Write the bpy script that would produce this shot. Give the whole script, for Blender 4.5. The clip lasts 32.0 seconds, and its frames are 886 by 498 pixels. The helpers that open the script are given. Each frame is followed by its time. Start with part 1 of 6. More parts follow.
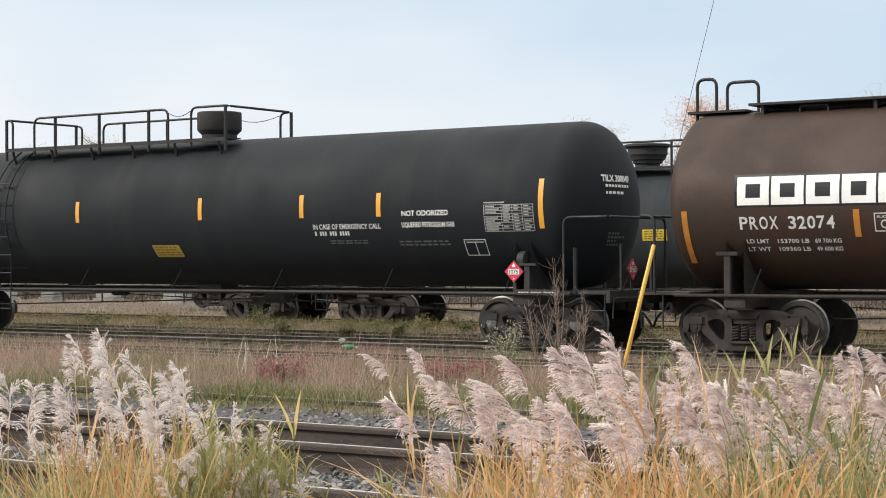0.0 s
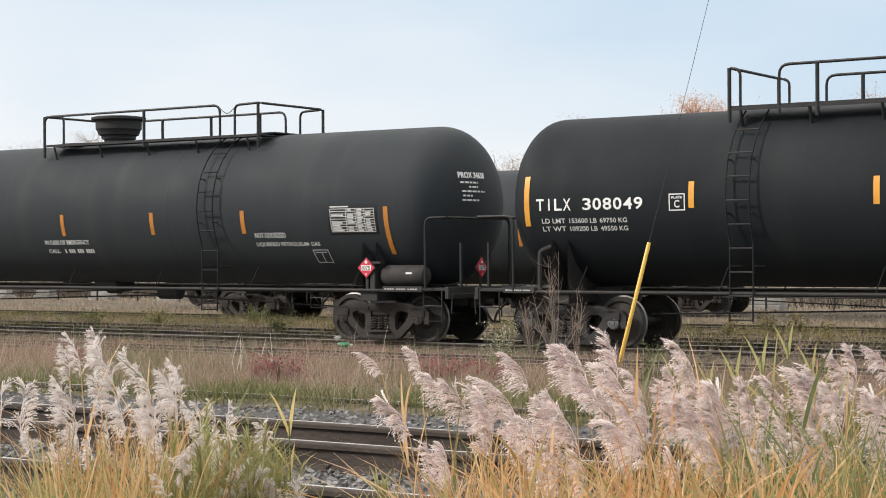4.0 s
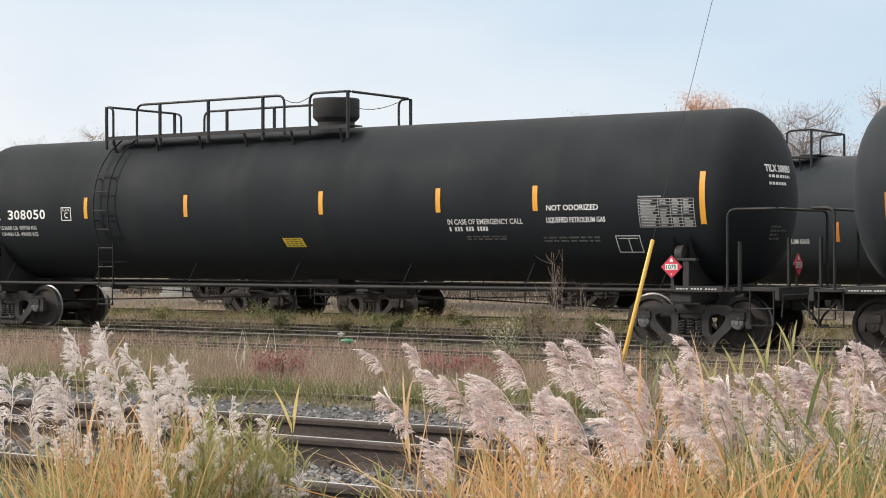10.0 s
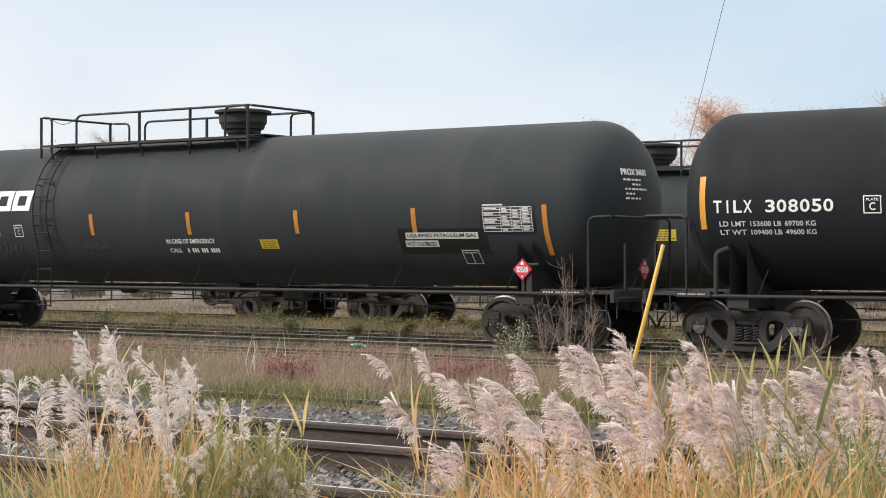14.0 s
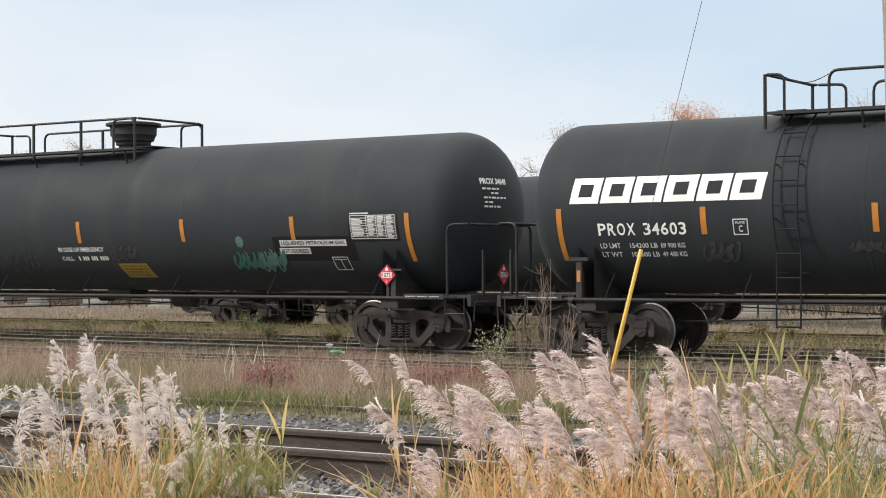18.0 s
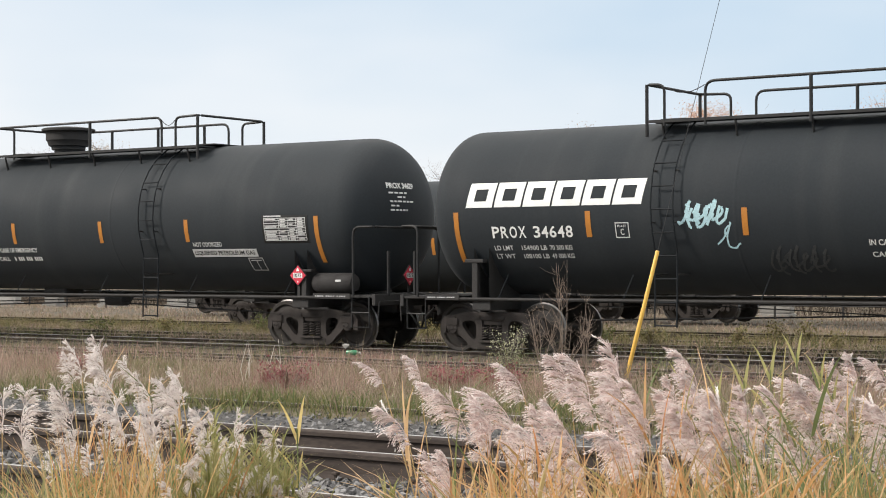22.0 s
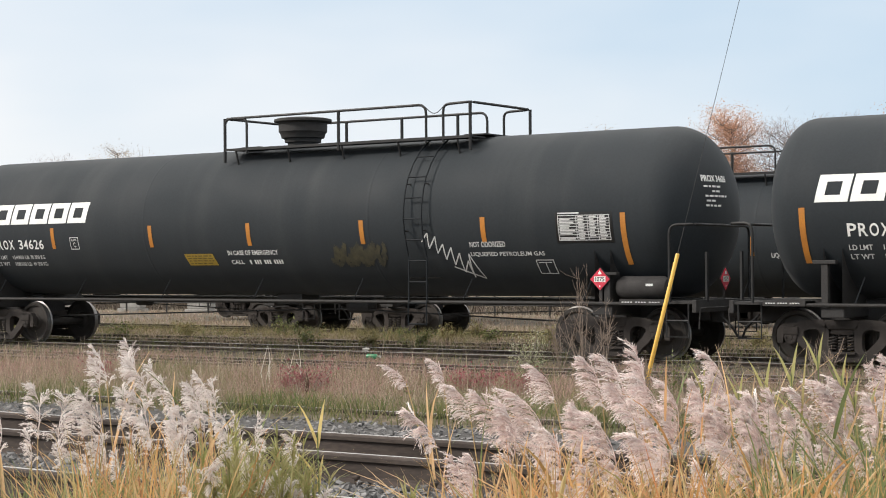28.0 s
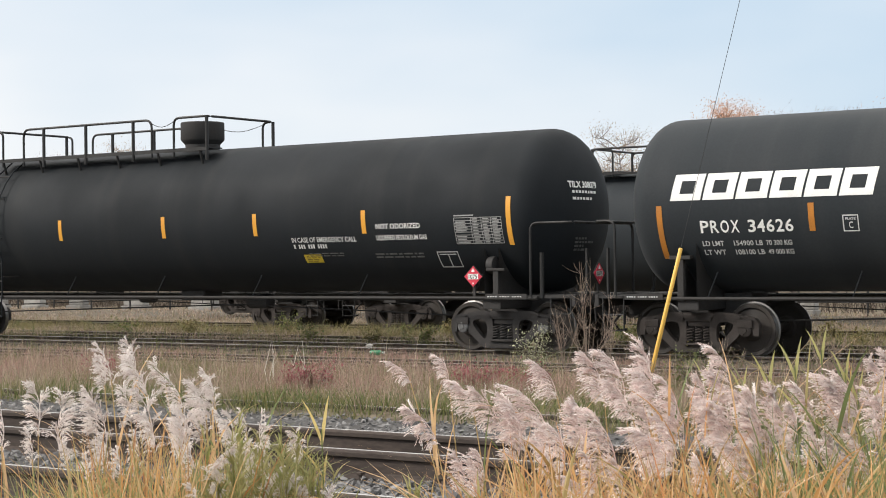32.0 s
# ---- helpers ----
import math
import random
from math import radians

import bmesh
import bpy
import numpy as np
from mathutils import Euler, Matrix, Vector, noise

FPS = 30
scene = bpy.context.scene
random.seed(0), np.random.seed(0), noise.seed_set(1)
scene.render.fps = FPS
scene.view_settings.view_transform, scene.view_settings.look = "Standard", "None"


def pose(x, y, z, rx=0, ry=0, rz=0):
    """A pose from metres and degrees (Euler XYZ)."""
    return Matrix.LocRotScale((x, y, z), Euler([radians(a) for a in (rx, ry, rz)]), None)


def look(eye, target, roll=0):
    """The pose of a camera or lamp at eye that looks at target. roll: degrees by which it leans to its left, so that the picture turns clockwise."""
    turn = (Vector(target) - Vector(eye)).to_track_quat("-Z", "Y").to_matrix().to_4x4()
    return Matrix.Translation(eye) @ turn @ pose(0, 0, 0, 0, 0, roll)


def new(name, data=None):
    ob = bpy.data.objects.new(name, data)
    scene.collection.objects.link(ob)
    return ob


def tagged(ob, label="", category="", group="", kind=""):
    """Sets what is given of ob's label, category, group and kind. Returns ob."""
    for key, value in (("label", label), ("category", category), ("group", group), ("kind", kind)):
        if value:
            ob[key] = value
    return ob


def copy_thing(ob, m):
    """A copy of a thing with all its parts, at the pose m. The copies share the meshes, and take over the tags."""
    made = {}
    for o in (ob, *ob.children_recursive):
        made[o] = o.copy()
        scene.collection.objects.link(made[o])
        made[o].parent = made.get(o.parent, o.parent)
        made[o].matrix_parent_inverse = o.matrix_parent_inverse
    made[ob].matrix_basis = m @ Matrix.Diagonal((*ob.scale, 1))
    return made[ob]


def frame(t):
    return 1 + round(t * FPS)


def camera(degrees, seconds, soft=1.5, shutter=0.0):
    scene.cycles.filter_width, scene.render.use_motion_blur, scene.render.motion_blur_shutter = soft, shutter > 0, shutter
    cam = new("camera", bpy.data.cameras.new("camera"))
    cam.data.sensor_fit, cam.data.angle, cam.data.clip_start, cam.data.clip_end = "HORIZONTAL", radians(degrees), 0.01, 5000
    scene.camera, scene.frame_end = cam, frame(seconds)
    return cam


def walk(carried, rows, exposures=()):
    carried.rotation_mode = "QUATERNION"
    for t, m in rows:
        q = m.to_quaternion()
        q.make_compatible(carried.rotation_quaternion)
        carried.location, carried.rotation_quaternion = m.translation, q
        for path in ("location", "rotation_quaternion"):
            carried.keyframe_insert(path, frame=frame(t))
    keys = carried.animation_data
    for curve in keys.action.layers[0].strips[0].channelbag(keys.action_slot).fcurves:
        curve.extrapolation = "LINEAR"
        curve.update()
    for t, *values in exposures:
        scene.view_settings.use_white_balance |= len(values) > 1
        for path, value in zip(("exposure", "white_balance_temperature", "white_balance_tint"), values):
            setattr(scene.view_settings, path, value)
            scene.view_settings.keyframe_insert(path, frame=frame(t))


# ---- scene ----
# World: x runs along the tracks in the direction of travel, y away from the camera, z = 0 on the train's rail heads.
EYE = (0.0, 0.0, 1.731)
TRAIN_Y = 28.08          # centre line of the moving train's track
TRAIN_Z = 0.04           # its rail heads
SPEED = 4.4827           # metres per second
# seconds, pan to the left of the perpendicular, tilt, lean (degrees)
PAN = ((0, 33.756, 0.251, -0.26), (0.5, 33.766, 0.278, -0.31), (1, 33.628, 0.302, -0.37), (1.5, 33.496, 0.329, -0.34), (2, 33.384, 0.294, -0.33),
       (2.5, 33.348, 0.243, -0.33), (3, 33.408, 0.188, -0.43), (3.5, 33.545, 0.199, -0.25), (5.5, 33.797, 0.104, -0.44), (6, 33.819, 0.101, -0.4),
       (6.5, 33.847, 0.152, -0.3), (7, 33.789, 0.257, -0.11), (7.5, 33.865, 0.38, -0.09), (8, 33.83, 0.359, -0.07), (8.5, 33.786, 0.305, -0.01),
       (9, 33.753, 0.25, 0.02), (9.5, 33.759, 0.151, -0.12), (10, 33.72, 0.067, -0.12), (10.5, 33.731, -0.043, -0.16), (11, 33.803, -0.148, -0.14),
       (11.5, 33.828, -0.186, -0.09), (12, 33.904, -0.161, -0.09), (12.5, 33.928, -0.164, -0.12), (13, 33.929, -0.1, 0.01), (13.5, 34.024, 0.076, -0.01),
       (14, 34.06, 0.222, 0.02), (14.5, 34.095, 0.333, 0.03), (16.5, 33.626, 0.519, -0.18), (17, 33.414, 0.504, -0.36), (17.5, 33.377, 0.505, -0.26),
       (18, 33.335, 0.419, -0.31), (18.5, 33.199, 0.312, -0.31), (19, 33.102, 0.208, -0.22), (19.5, 33.098, 0.098, -0.37), (20, 33.233, 0.005, -0.31),
       (20.5, 33.474, 0.025, -0.3), (21, 33.632, 0.127, -0.1), (21.5, 33.759, 0.294, -0.18), (22, 33.879, 0.445, -0.18), (22.5, 33.993, 0.512, -0.15),
       (23, 34.009, 0.548, -0.27), (23.5, 34.033, 0.547, -0.18), (24, 34.086, 0.419, -0.25), (24.5, 34.189, 0.415, -0.28), (25, 34.238, 0.351, -0.16),
       (25.5, 34.181, 0.39, -0.4), (27.5, 34.522, 0.56, -0.45), (28, 34.536, 0.569, -0.37), (28.5, 34.474, 0.512, -0.46), (29, 34.479, 0.455, -0.54),
       (29.5, 34.436, 0.465, -0.51), (30, 34.438, 0.475, -0.53), (30.5, 34.517, 0.457, -0.56), (31, 34.58, 0.451, -0.54), (31.5, 34.642, 0.445, -0.58),
       (32, 34.64, 0.43, -0.68), )


def aim(pan, tilt, lean):
    a, b = radians(pan), radians(tilt)
    way = Vector((-math.sin(a) * math.cos(b), math.cos(a) * math.cos(b), math.sin(b)))
    return look(EYE, Vector(EYE) + way, lean)


cam = camera(28.97, 32.0, soft=1.0, shutter=0.0)
walk(cam, [(t, aim(p, b, c)) for t, p, b, c in PAN])

# ---- world and sun ----
SUN_UP, SUN_TURN = 33, 226
world = bpy.data.worlds.new("world")
scene.world = world
world.use_nodes = True
wn, wl = world.node_tree.nodes, world.node_tree.links
wn.clear()
w_out = wn.new("ShaderNodeOutputWorld")
w_bg = wn.new("ShaderNodeBackground")
w_sky = wn.new("ShaderNodeTexSky")
w_sky.sky_type = "NISHITA"
w_sky.sun_disc = False
w_sky.sun_elevation, w_sky.sun_rotation = radians(SUN_UP), radians(SUN_TURN)
w_scale = wn.new("ShaderNodeVectorMath")
w_scale.operation = "SCALE"
w_scale.inputs["Scale"].default_value = 0.1
w_coord = wn.new("ShaderNodeTexCoord")
w_map = wn.new("ShaderNodeMapping")
w_map.inputs["Scale"].default_value = (1.6, 1.6, 4.5)
w_map.inputs["Location"].default_value = (0.35, 0.1, 0.2)
w_noise = wn.new("ShaderNodeTexNoise")
w_noise.inputs["Scale"].default_value = 1.6
w_noise.inputs["Detail"].default_value = 4
w_noise.inputs["Roughness"].default_value = 0.45
w_ramp = wn.new("ShaderNodeValToRGB")
w_ramp.color_ramp.elements[0].position, w_ramp.color_ramp.elements[0].color = 0.35, (0.64, 0.78, 0.92, 1)
w_ramp.color_ramp.elements[1].position, w_ramp.color_ramp.elements[1].color = 0.70, (0.97, 0.99, 1.02, 1)
w_mix = wn.new("ShaderNodeMix")
w_mix.data_type = "RGBA"
w_mix.inputs["Factor"].default_value = 0.88
wl.new(w_sky.outputs[0], w_scale.inputs[0])
wl.new(w_coord.outputs["Generated"], w_map.inputs["Vector"])
wl.new(w_map.outputs[0], w_noise.inputs["Vector"])
w_dot = wn.new("ShaderNodeVectorMath")
w_dot.operation = "DOT_PRODUCT"
w_dot.inputs[1].default_value = (-0.95, 0.0, -0.9)
w_range = wn.new("ShaderNodeMapRange")
for key, value in (("From Min", 0.25), ("From Max", 0.75), ("To Min", -0.14), ("To Max", 0.28)):
    w_range.inputs[key].default_value = value
w_add = wn.new("ShaderNodeMath")
wl.new(w_coord.outputs["Generated"], w_dot.inputs[0])
wl.new(w_dot.outputs["Value"], w_range.inputs["Value"])
wl.new(w_noise.outputs["Fac"], w_add.inputs[0])
wl.new(w_range.outputs[0], w_add.inputs[1])
wl.new(w_add.outputs[0], w_ramp.inputs["Fac"])
wl.new(w_scale.outputs[0], w_mix.inputs["A"])
wl.new(w_ramp.outputs["Color"], w_mix.inputs["B"])
w_part = wn.new("ShaderNodeSeparateXYZ")
w_rise = wn.new("ShaderNodeMapRange")
w_rise.interpolation_type = "SMOOTHSTEP"
for key, value in (("From Min", 0.15), ("From Max", 0.9), ("To Min", 1.02), ("To Max", 1.85)):
    w_rise.inputs[key].default_value = value
wl.new(w_coord.outputs["Generated"], w_part.inputs[0])
wl.new(w_part.outputs["Z"], w_rise.inputs["Value"])
wl.new(w_rise.outputs[0], w_bg.inputs["Strength"])
w_tone = wn.new("ShaderNodeMix")
w_tone.data_type = "RGBA"
w_tone.inputs["B"].default_value = (1.0, 0.965, 0.92, 1)
w_high = wn.new("ShaderNodeMapRange")
w_high.inputs["From Min"].default_value, w_high.inputs["From Max"].default_value = 0.15, 0.5
wl.new(w_part.outputs["Z"], w_high.inputs["Value"])
wl.new(w_high.outputs[0], w_tone.inputs["Factor"])
wl.new(w_mix.outputs["Result"], w_tone.inputs["A"])
wl.new(w_tone.outputs["Result"], w_bg.inputs["Color"])
wl.new(w_bg.outputs[0], w_out.inputs["Surface"])

sun = new("sun", bpy.data.lights.new("sun", "SUN"))
sun.data.energy, sun.data.angle, sun.data.color = 3.0, radians(9), (1.0, 0.92, 0.83)
sun.matrix_world = look((0, 0, 0), (-math.sin(radians(SUN_TURN)) * math.cos(radians(SUN_UP)),
                                    -math.cos(radians(SUN_TURN)) * math.cos(radians(SUN_UP)), -math.sin(radians(SUN_UP))))

# ---- materials ----
def material(name, base, rough=0.6, metal=0.0, second=None, scale=6.0, spread=0.5, bump=0.0, bump_scale=40.0, vary=0.0,
             island=0.0, stretch=(1, 1, 1), grain=0.15, grain_scale=60.0, sheen=0.0, streak=None, wet=0.5, through_light=0.0):
    """A node material: two colours mixed by large noise, fine grain, relief, and change from object to object or piece to piece."""
    m = bpy.data.materials.new(name)
    m.use_nodes = True
    n, l = m.node_tree.nodes, m.node_tree.links
    bsdf = n["Principled BSDF"]
    bsdf.inputs["Metallic"].default_value = metal
    bsdf.inputs["Specular IOR Level"].default_value = wet
    # sheen: dust film, also used to lift tank tops and darks like pale haze
    if sheen:
        bsdf.inputs["Sheen Weight"].default_value, bsdf.inputs["Sheen Roughness"].default_value = sheen, 0.6
    coord = n.new("ShaderNodeTexCoord")
    place = n.new("ShaderNodeMapping")
    place.inputs["Scale"].default_value = stretch
    l.new(coord.outputs["Object"], place.inputs["Vector"])

    def noise_at(size, detail=3.0):
        t = n.new("ShaderNodeTexNoise")
        t.inputs["Scale"].default_value, t.inputs["Detail"].default_value = size, detail
        l.new(place.outputs[0], t.inputs["Vector"])
        return t.outputs["Fac"]

    def mixed(a, b, factor, how="MIX"):
        x = n.new("ShaderNodeMix")
        x.data_type, x.blend_type = "RGBA", how
        for key, value in (("A", a), ("B", b)):
            if isinstance(value, (tuple, list)):
                x.inputs[key].default_value = (*value[:3], 1)
            else:
                l.new(value, x.inputs[key])
        if isinstance(factor, float):
            x.inputs["Factor"].default_value = factor
        else:
            l.new(factor, x.inputs["Factor"])
        return x.outputs["Result"]

    def ranged(value, lo, hi, a, b):
        r = n.new("ShaderNodeMapRange")
        for key, number in (("From Min", lo), ("From Max", hi), ("To Min", a), ("To Max", b)):
            r.inputs[key].default_value = number
        l.new(value, r.inputs["Value"])
        return r.outputs["Result"]

    second = second or tuple(c * 0.7 for c in base)
    big = noise_at(scale, 5.0)
    colour = mixed(base, second, ranged(big, 0.5 - spread / 2, 0.5 + spread / 2, 0.0, 1.0))
    if streak:
        amount, tint, size = streak
        s = n.new("ShaderNodeTexNoise")
        s.inputs["Scale"].default_value, s.inputs["Detail"].default_value = size, 6.0
        sm = n.new("ShaderNodeMapping")
        sm.inputs["Scale"].default_value = (1.0, 0.06, 0.06)
        l.new(coord.outputs["Object"], sm.inputs["Vector"])
        l.new(sm.outputs[0], s.inputs["Vector"])
        colour = mixed(colour, tint, ranged(s.outputs["Fac"], 0.5, 0.8, 0.0, amount))
    if grain:
        g = ranged(noise_at(grain_scale, 2.0), 0.3, 0.7, 1 - grain, 1 + grain)
        gm = n.new("ShaderNodeVectorMath")
        gm.operation = "SCALE"
        l.new(colour, gm.inputs[0])
        l.new(g, gm.inputs["Scale"])
        colour = gm.outputs[0]
    for amount, source in ((vary, "ShaderNodeObjectInfo"), (island, "ShaderNodeNewGeometry")):
        if amount:
            r = n.new(source)
            vm = n.new("ShaderNodeVectorMath")
            vm.operation = "SCALE"
            l.new(colour, vm.inputs[0])
            l.new(ranged(r.outputs["Random" if source == "ShaderNodeObjectInfo" else "Random Per Island"], 0, 1, 1 - amount, 1 + amount),
                  vm.inputs["Scale"])
            colour = vm.outputs[0]
    l.new(colour, bsdf.inputs["Base Color"])
    l.new(ranged(big, 0.3, 0.7, max(rough - 0.08, 0.02), min(rough + 0.1, 1.0)), bsdf.inputs["Roughness"])
    if bump:
        b = n.new("ShaderNodeBump")
        b.inputs["Strength"].default_value, b.inputs["Distance"].default_value = bump, 0.02
        l.new(noise_at(bump_scale, 4.0), b.inputs["Height"])
        l.new(b.outputs[0], bsdf.inputs["Normal"])
    if through_light:
        tr = n.new("ShaderNodeBsdfTranslucent")
        l.new(colour, tr.inputs["Color"])
        ms = n.new("ShaderNodeMixShader")
        ms.inputs[0].default_value = through_light
        l.new(bsdf.outputs[0], ms.inputs[1])
        l.new(tr.outputs[0], ms.inputs[2])
        l.new(ms.outputs[0], n["Material Output"].inputs["Surface"])
    return m


def ramp_material(name, colours, rough=0.8, through_light=0.3, wet=0.25):
    """Foliage: the colour changes from piece to piece along a ramp."""
    m = bpy.data.materials.new(name)
    m.use_nodes = True
    n, l = m.node_tree.nodes, m.node_tree.links
    bsdf = n["Principled BSDF"]
    geo, ramp = n.new("ShaderNodeNewGeometry"), n.new("ShaderNodeValToRGB")
    els = ramp.color_ramp.elements
    while len(els) < len(colours):
        els.new(0.5)
    for i, c in enumerate(colours):
        els[i].position, els[i].color = i / max(len(colours) - 1, 1), (*c, 1)
    l.new(geo.outputs["Random Per Island"], ramp.inputs["Fac"])
    coord, noi = n.new("ShaderNodeTexCoord"), n.new("ShaderNodeTexNoise")
    noi.inputs["Scale"].default_value = 9.0
    l.new(coord.outputs["Object"], noi.inputs["Vector"])
    r = n.new("ShaderNodeMapRange")
    r.inputs["To Min"].default_value, r.inputs["To Max"].default_value = 0.65, 1.35
    l.new(noi.outputs["Fac"], r.inputs["Value"])
    vm = n.new("ShaderNodeVectorMath")
    vm.operation = "SCALE"
    l.new(ramp.outputs["Color"], vm.inputs[0])
    l.new(r.outputs[0], vm.inputs["Scale"])
    l.new(vm.outputs[0], bsdf.inputs["Base Color"])
    bsdf.inputs["Roughness"].default_value = rough
    bsdf.inputs["Specular IOR Level"].default_value = wet
    if through_light:
        tr, ms = n.new("ShaderNodeBsdfTranslucent"), n.new("ShaderNodeMixShader")
        l.new(vm.outputs[0], tr.inputs["Color"])
        ms.inputs[0].default_value = through_light
        l.new(bsdf.outputs[0], ms.inputs[1])
        l.new(tr.outputs[0], ms.inputs[2])
        l.new(ms.outputs[0], n["Material Output"].inputs["Surface"])
    return m


BLACK = material("black_tank_paint", (0.0054, 0.0088, 0.0128), 0.74, wet=0.27, second=(0.0078, 0.0104, 0.0130), scale=0.7, grain=0.08, grain_scale=25,
                 bump=0.05, bump_scale=3.0, sheen=0.012, streak=(0.3, (0.026, 0.027, 0.027), 2.2))
DUSTY = material("dusty_black_tank_paint", (0.0112, 0.0160, 0.0208), 0.76, wet=0.32, second=(0.0180, 0.0235, 0.0285), scale=0.8, grain=0.1, grain_scale=25,
                 bump=0.05, bump_scale=3.0, sheen=0.05, streak=(0.45, (0.036, 0.041, 0.044), 2.0))
BROWN = material("weathered_brown_tank_paint", (0.044, 0.0195, 0.0095), 0.65, second=(0.022, 0.0135, 0.0095), scale=0.9, grain=0.15, grain_scale=30,
                 bump=0.08, bump_scale=4.0, streak=(0.5, (0.035, 0.022, 0.016), 2.0))
PATCH = material("fresh_black_patch_paint", (0.011, 0.012, 0.013), 0.35, scale=2.0, grain=0.05)
FRAME = material("grimy_black_steel", (0.019, 0.019, 0.020), 0.75, second=(0.030, 0.028, 0.027), scale=4.0, grain=0.25, grain_scale=40, bump=0.15)
RAILING = material("black_railing_paint", (0.010, 0.0105, 0.0115), 0.6, scale=5.0, grain=0.15)
TRUCK = material("dusty_cast_steel", (0.036, 0.034, 0.034), 0.85, second=(0.025, 0.023, 0.023), scale=5.0, grain=0.25, bump=0.25, vary=0.15)
TRUCK_BROWN = material("rusty_cast_steel", (0.038, 0.031, 0.028), 0.85, second=(0.026, 0.022, 0.020), scale=5.0, grain=0.3, bump=0.25, vary=0.15)
WHEEL = material("dark_wheel_steel", (0.030, 0.027, 0.025), 0.7, 0.1, second=(0.040, 0.033, 0.028), scale=7.0, grain=0.2)
TREAD = material("worn_wheel_tread", (0.24, 0.235, 0.23), 0.4, 0.8, scale=9.0, grain=0.1)
CAP = material("grey_bearing_cap", (0.16, 0.165, 0.17), 0.5, 0.2, second=(0.10, 0.10, 0.10), scale=12.0)
WHITE = material("white_lettering_paint", (0.82, 0.83, 0.82), 0.5, second=(0.72, 0.73, 0.72), scale=3.0, grain=0.08)
DULL = material("worn_white_lettering_paint", (0.66, 0.67, 0.67), 0.6, second=(0.48, 0.49, 0.49), scale=8.0, grain=0.15)
GREY_PRINT = material("grey_stencil_paint", (0.34, 0.345, 0.345), 0.6, second=(0.24, 0.245, 0.245), scale=8.0, grain=0.15)
FAINT = material("faded_grey_lettering_paint", (0.12, 0.125, 0.125), 0.6, second=(0.06, 0.062, 0.063), scale=9.0, grain=0.2)
YELLOW = material("yellow_reflective_tape", (0.72, 0.36, 0.045), 0.4, second=(0.66, 0.31, 0.04), scale=5.0, grain=0.06)
AMBER = material("dirty_yellow_reflective_tape", (0.50, 0.20, 0.03), 0.5, second=(0.40, 0.16, 0.028), scale=5.0, grain=0.1)
LABEL_YELLOW = material("yellow_label", (0.55, 0.42, 0.03), 0.5, second=(0.45, 0.33, 0.03), scale=8.0)
LABEL_ORANGE = material("dirty_orange_yellow_label", (0.40, 0.27, 0.035), 0.55, second=(0.29, 0.205, 0.035), scale=8.0)
LABEL_INK = material("label_ink", (0.16, 0.115, 0.03), 0.6, second=(0.10, 0.075, 0.025), scale=12.0)
RED = material("red_placard", (0.62, 0.035, 0.07), 0.4, second=(0.52, 0.03, 0.06), scale=9.0)
GRAFFITI_BLUE = material("pale_blue_spray_paint", (0.45, 0.66, 0.72), 0.6, second=(0.34, 0.52, 0.58), scale=9.0)
GRAFFITI_GREEN = material("green_spray_paint", (0.04, 0.16, 0.13), 0.6, second=(0.03, 0.12, 0.10), scale=9.0)
GHOST = material("ghost_of_spray_paint", (0.052, 0.056, 0.058), 0.7, second=(0.024, 0.027, 0.029), scale=6.0, grain=0.3)
GRAFFITI_AQUA = material("pale_aqua_spray_paint", (0.10, 0.20, 0.19), 0.6, second=(0.06, 0.14, 0.13), scale=9.0)
GRAFFITI_GOLD = material("faded_gold_spray_paint", (0.072, 0.064, 0.032), 0.7, second=(0.026, 0.026, 0.022), scale=7.0)
STEEL = material("rail_head_steel", (0.46, 0.45, 0.445), 0.45, 0.2, second=(0.36, 0.35, 0.345), scale=6.0, grain=0.08, stretch=(0.1, 1, 1))
RUST = material("rusty_rail_web", (0.062, 0.046, 0.038), 0.85, second=(0.040, 0.031, 0.027), scale=5.0, grain=0.25, bump=0.2, stretch=(0.25, 1, 1))
RUST_HEAD = material("dull_rail_head", (0.22, 0.19, 0.175), 0.6, 0.1, second=(0.14, 0.12, 0.11), scale=5.0, grain=0.2, stretch=(0.1, 1, 1))
TIE = material("weathered_tie_wood", (0.10, 0.085, 0.072), 0.9, second=(0.055, 0.046, 0.040), scale=6.0, grain=0.3, bump=0.5, vary=0.25, stretch=(3, 0.4, 1))
STONE = material("ballast_stone", (0.19, 0.187, 0.187), 0.85, second=(0.115, 0.113, 0.113), scale=30.0, grain=0.2, bump=0.3, island=0.45)
STONE_ONE = material("loose_ballast_stone", (0.19, 0.187, 0.187), 0.85, second=(0.115, 0.113, 0.113), scale=30.0, grain=0.2, bump=0.3, vary=0.45)
BALLAST = material("ballast_bed", (0.10, 0.098, 0.097), 0.95, second=(0.055, 0.053, 0.052), scale=14.0, grain=0.5, grain_scale=28, bump=1.0, bump_scale=24, wet=0.15)
GROUND = material("weedy_ground", (0.165, 0.13, 0.098), 0.95, second=(0.10, 0.092, 0.062), scale=0.35, spread=0.35, grain=0.4, grain_scale=7, bump=0.6, bump_scale=8, wet=0.15)
CINDER = material("yard_cinder", (0.135, 0.115, 0.095), 0.95, second=(0.08, 0.072, 0.055), scale=0.8, grain=0.4, grain_scale=12, bump=0.7, bump_scale=12, wet=0.15)
POLE_WOOD = material("grey_pole_wood", (0.33, 0.30, 0.27), 0.85, second=(0.21, 0.185, 0.16), scale=5.0, grain=0.3, bump=0.4, stretch=(6, 6, 0.4))
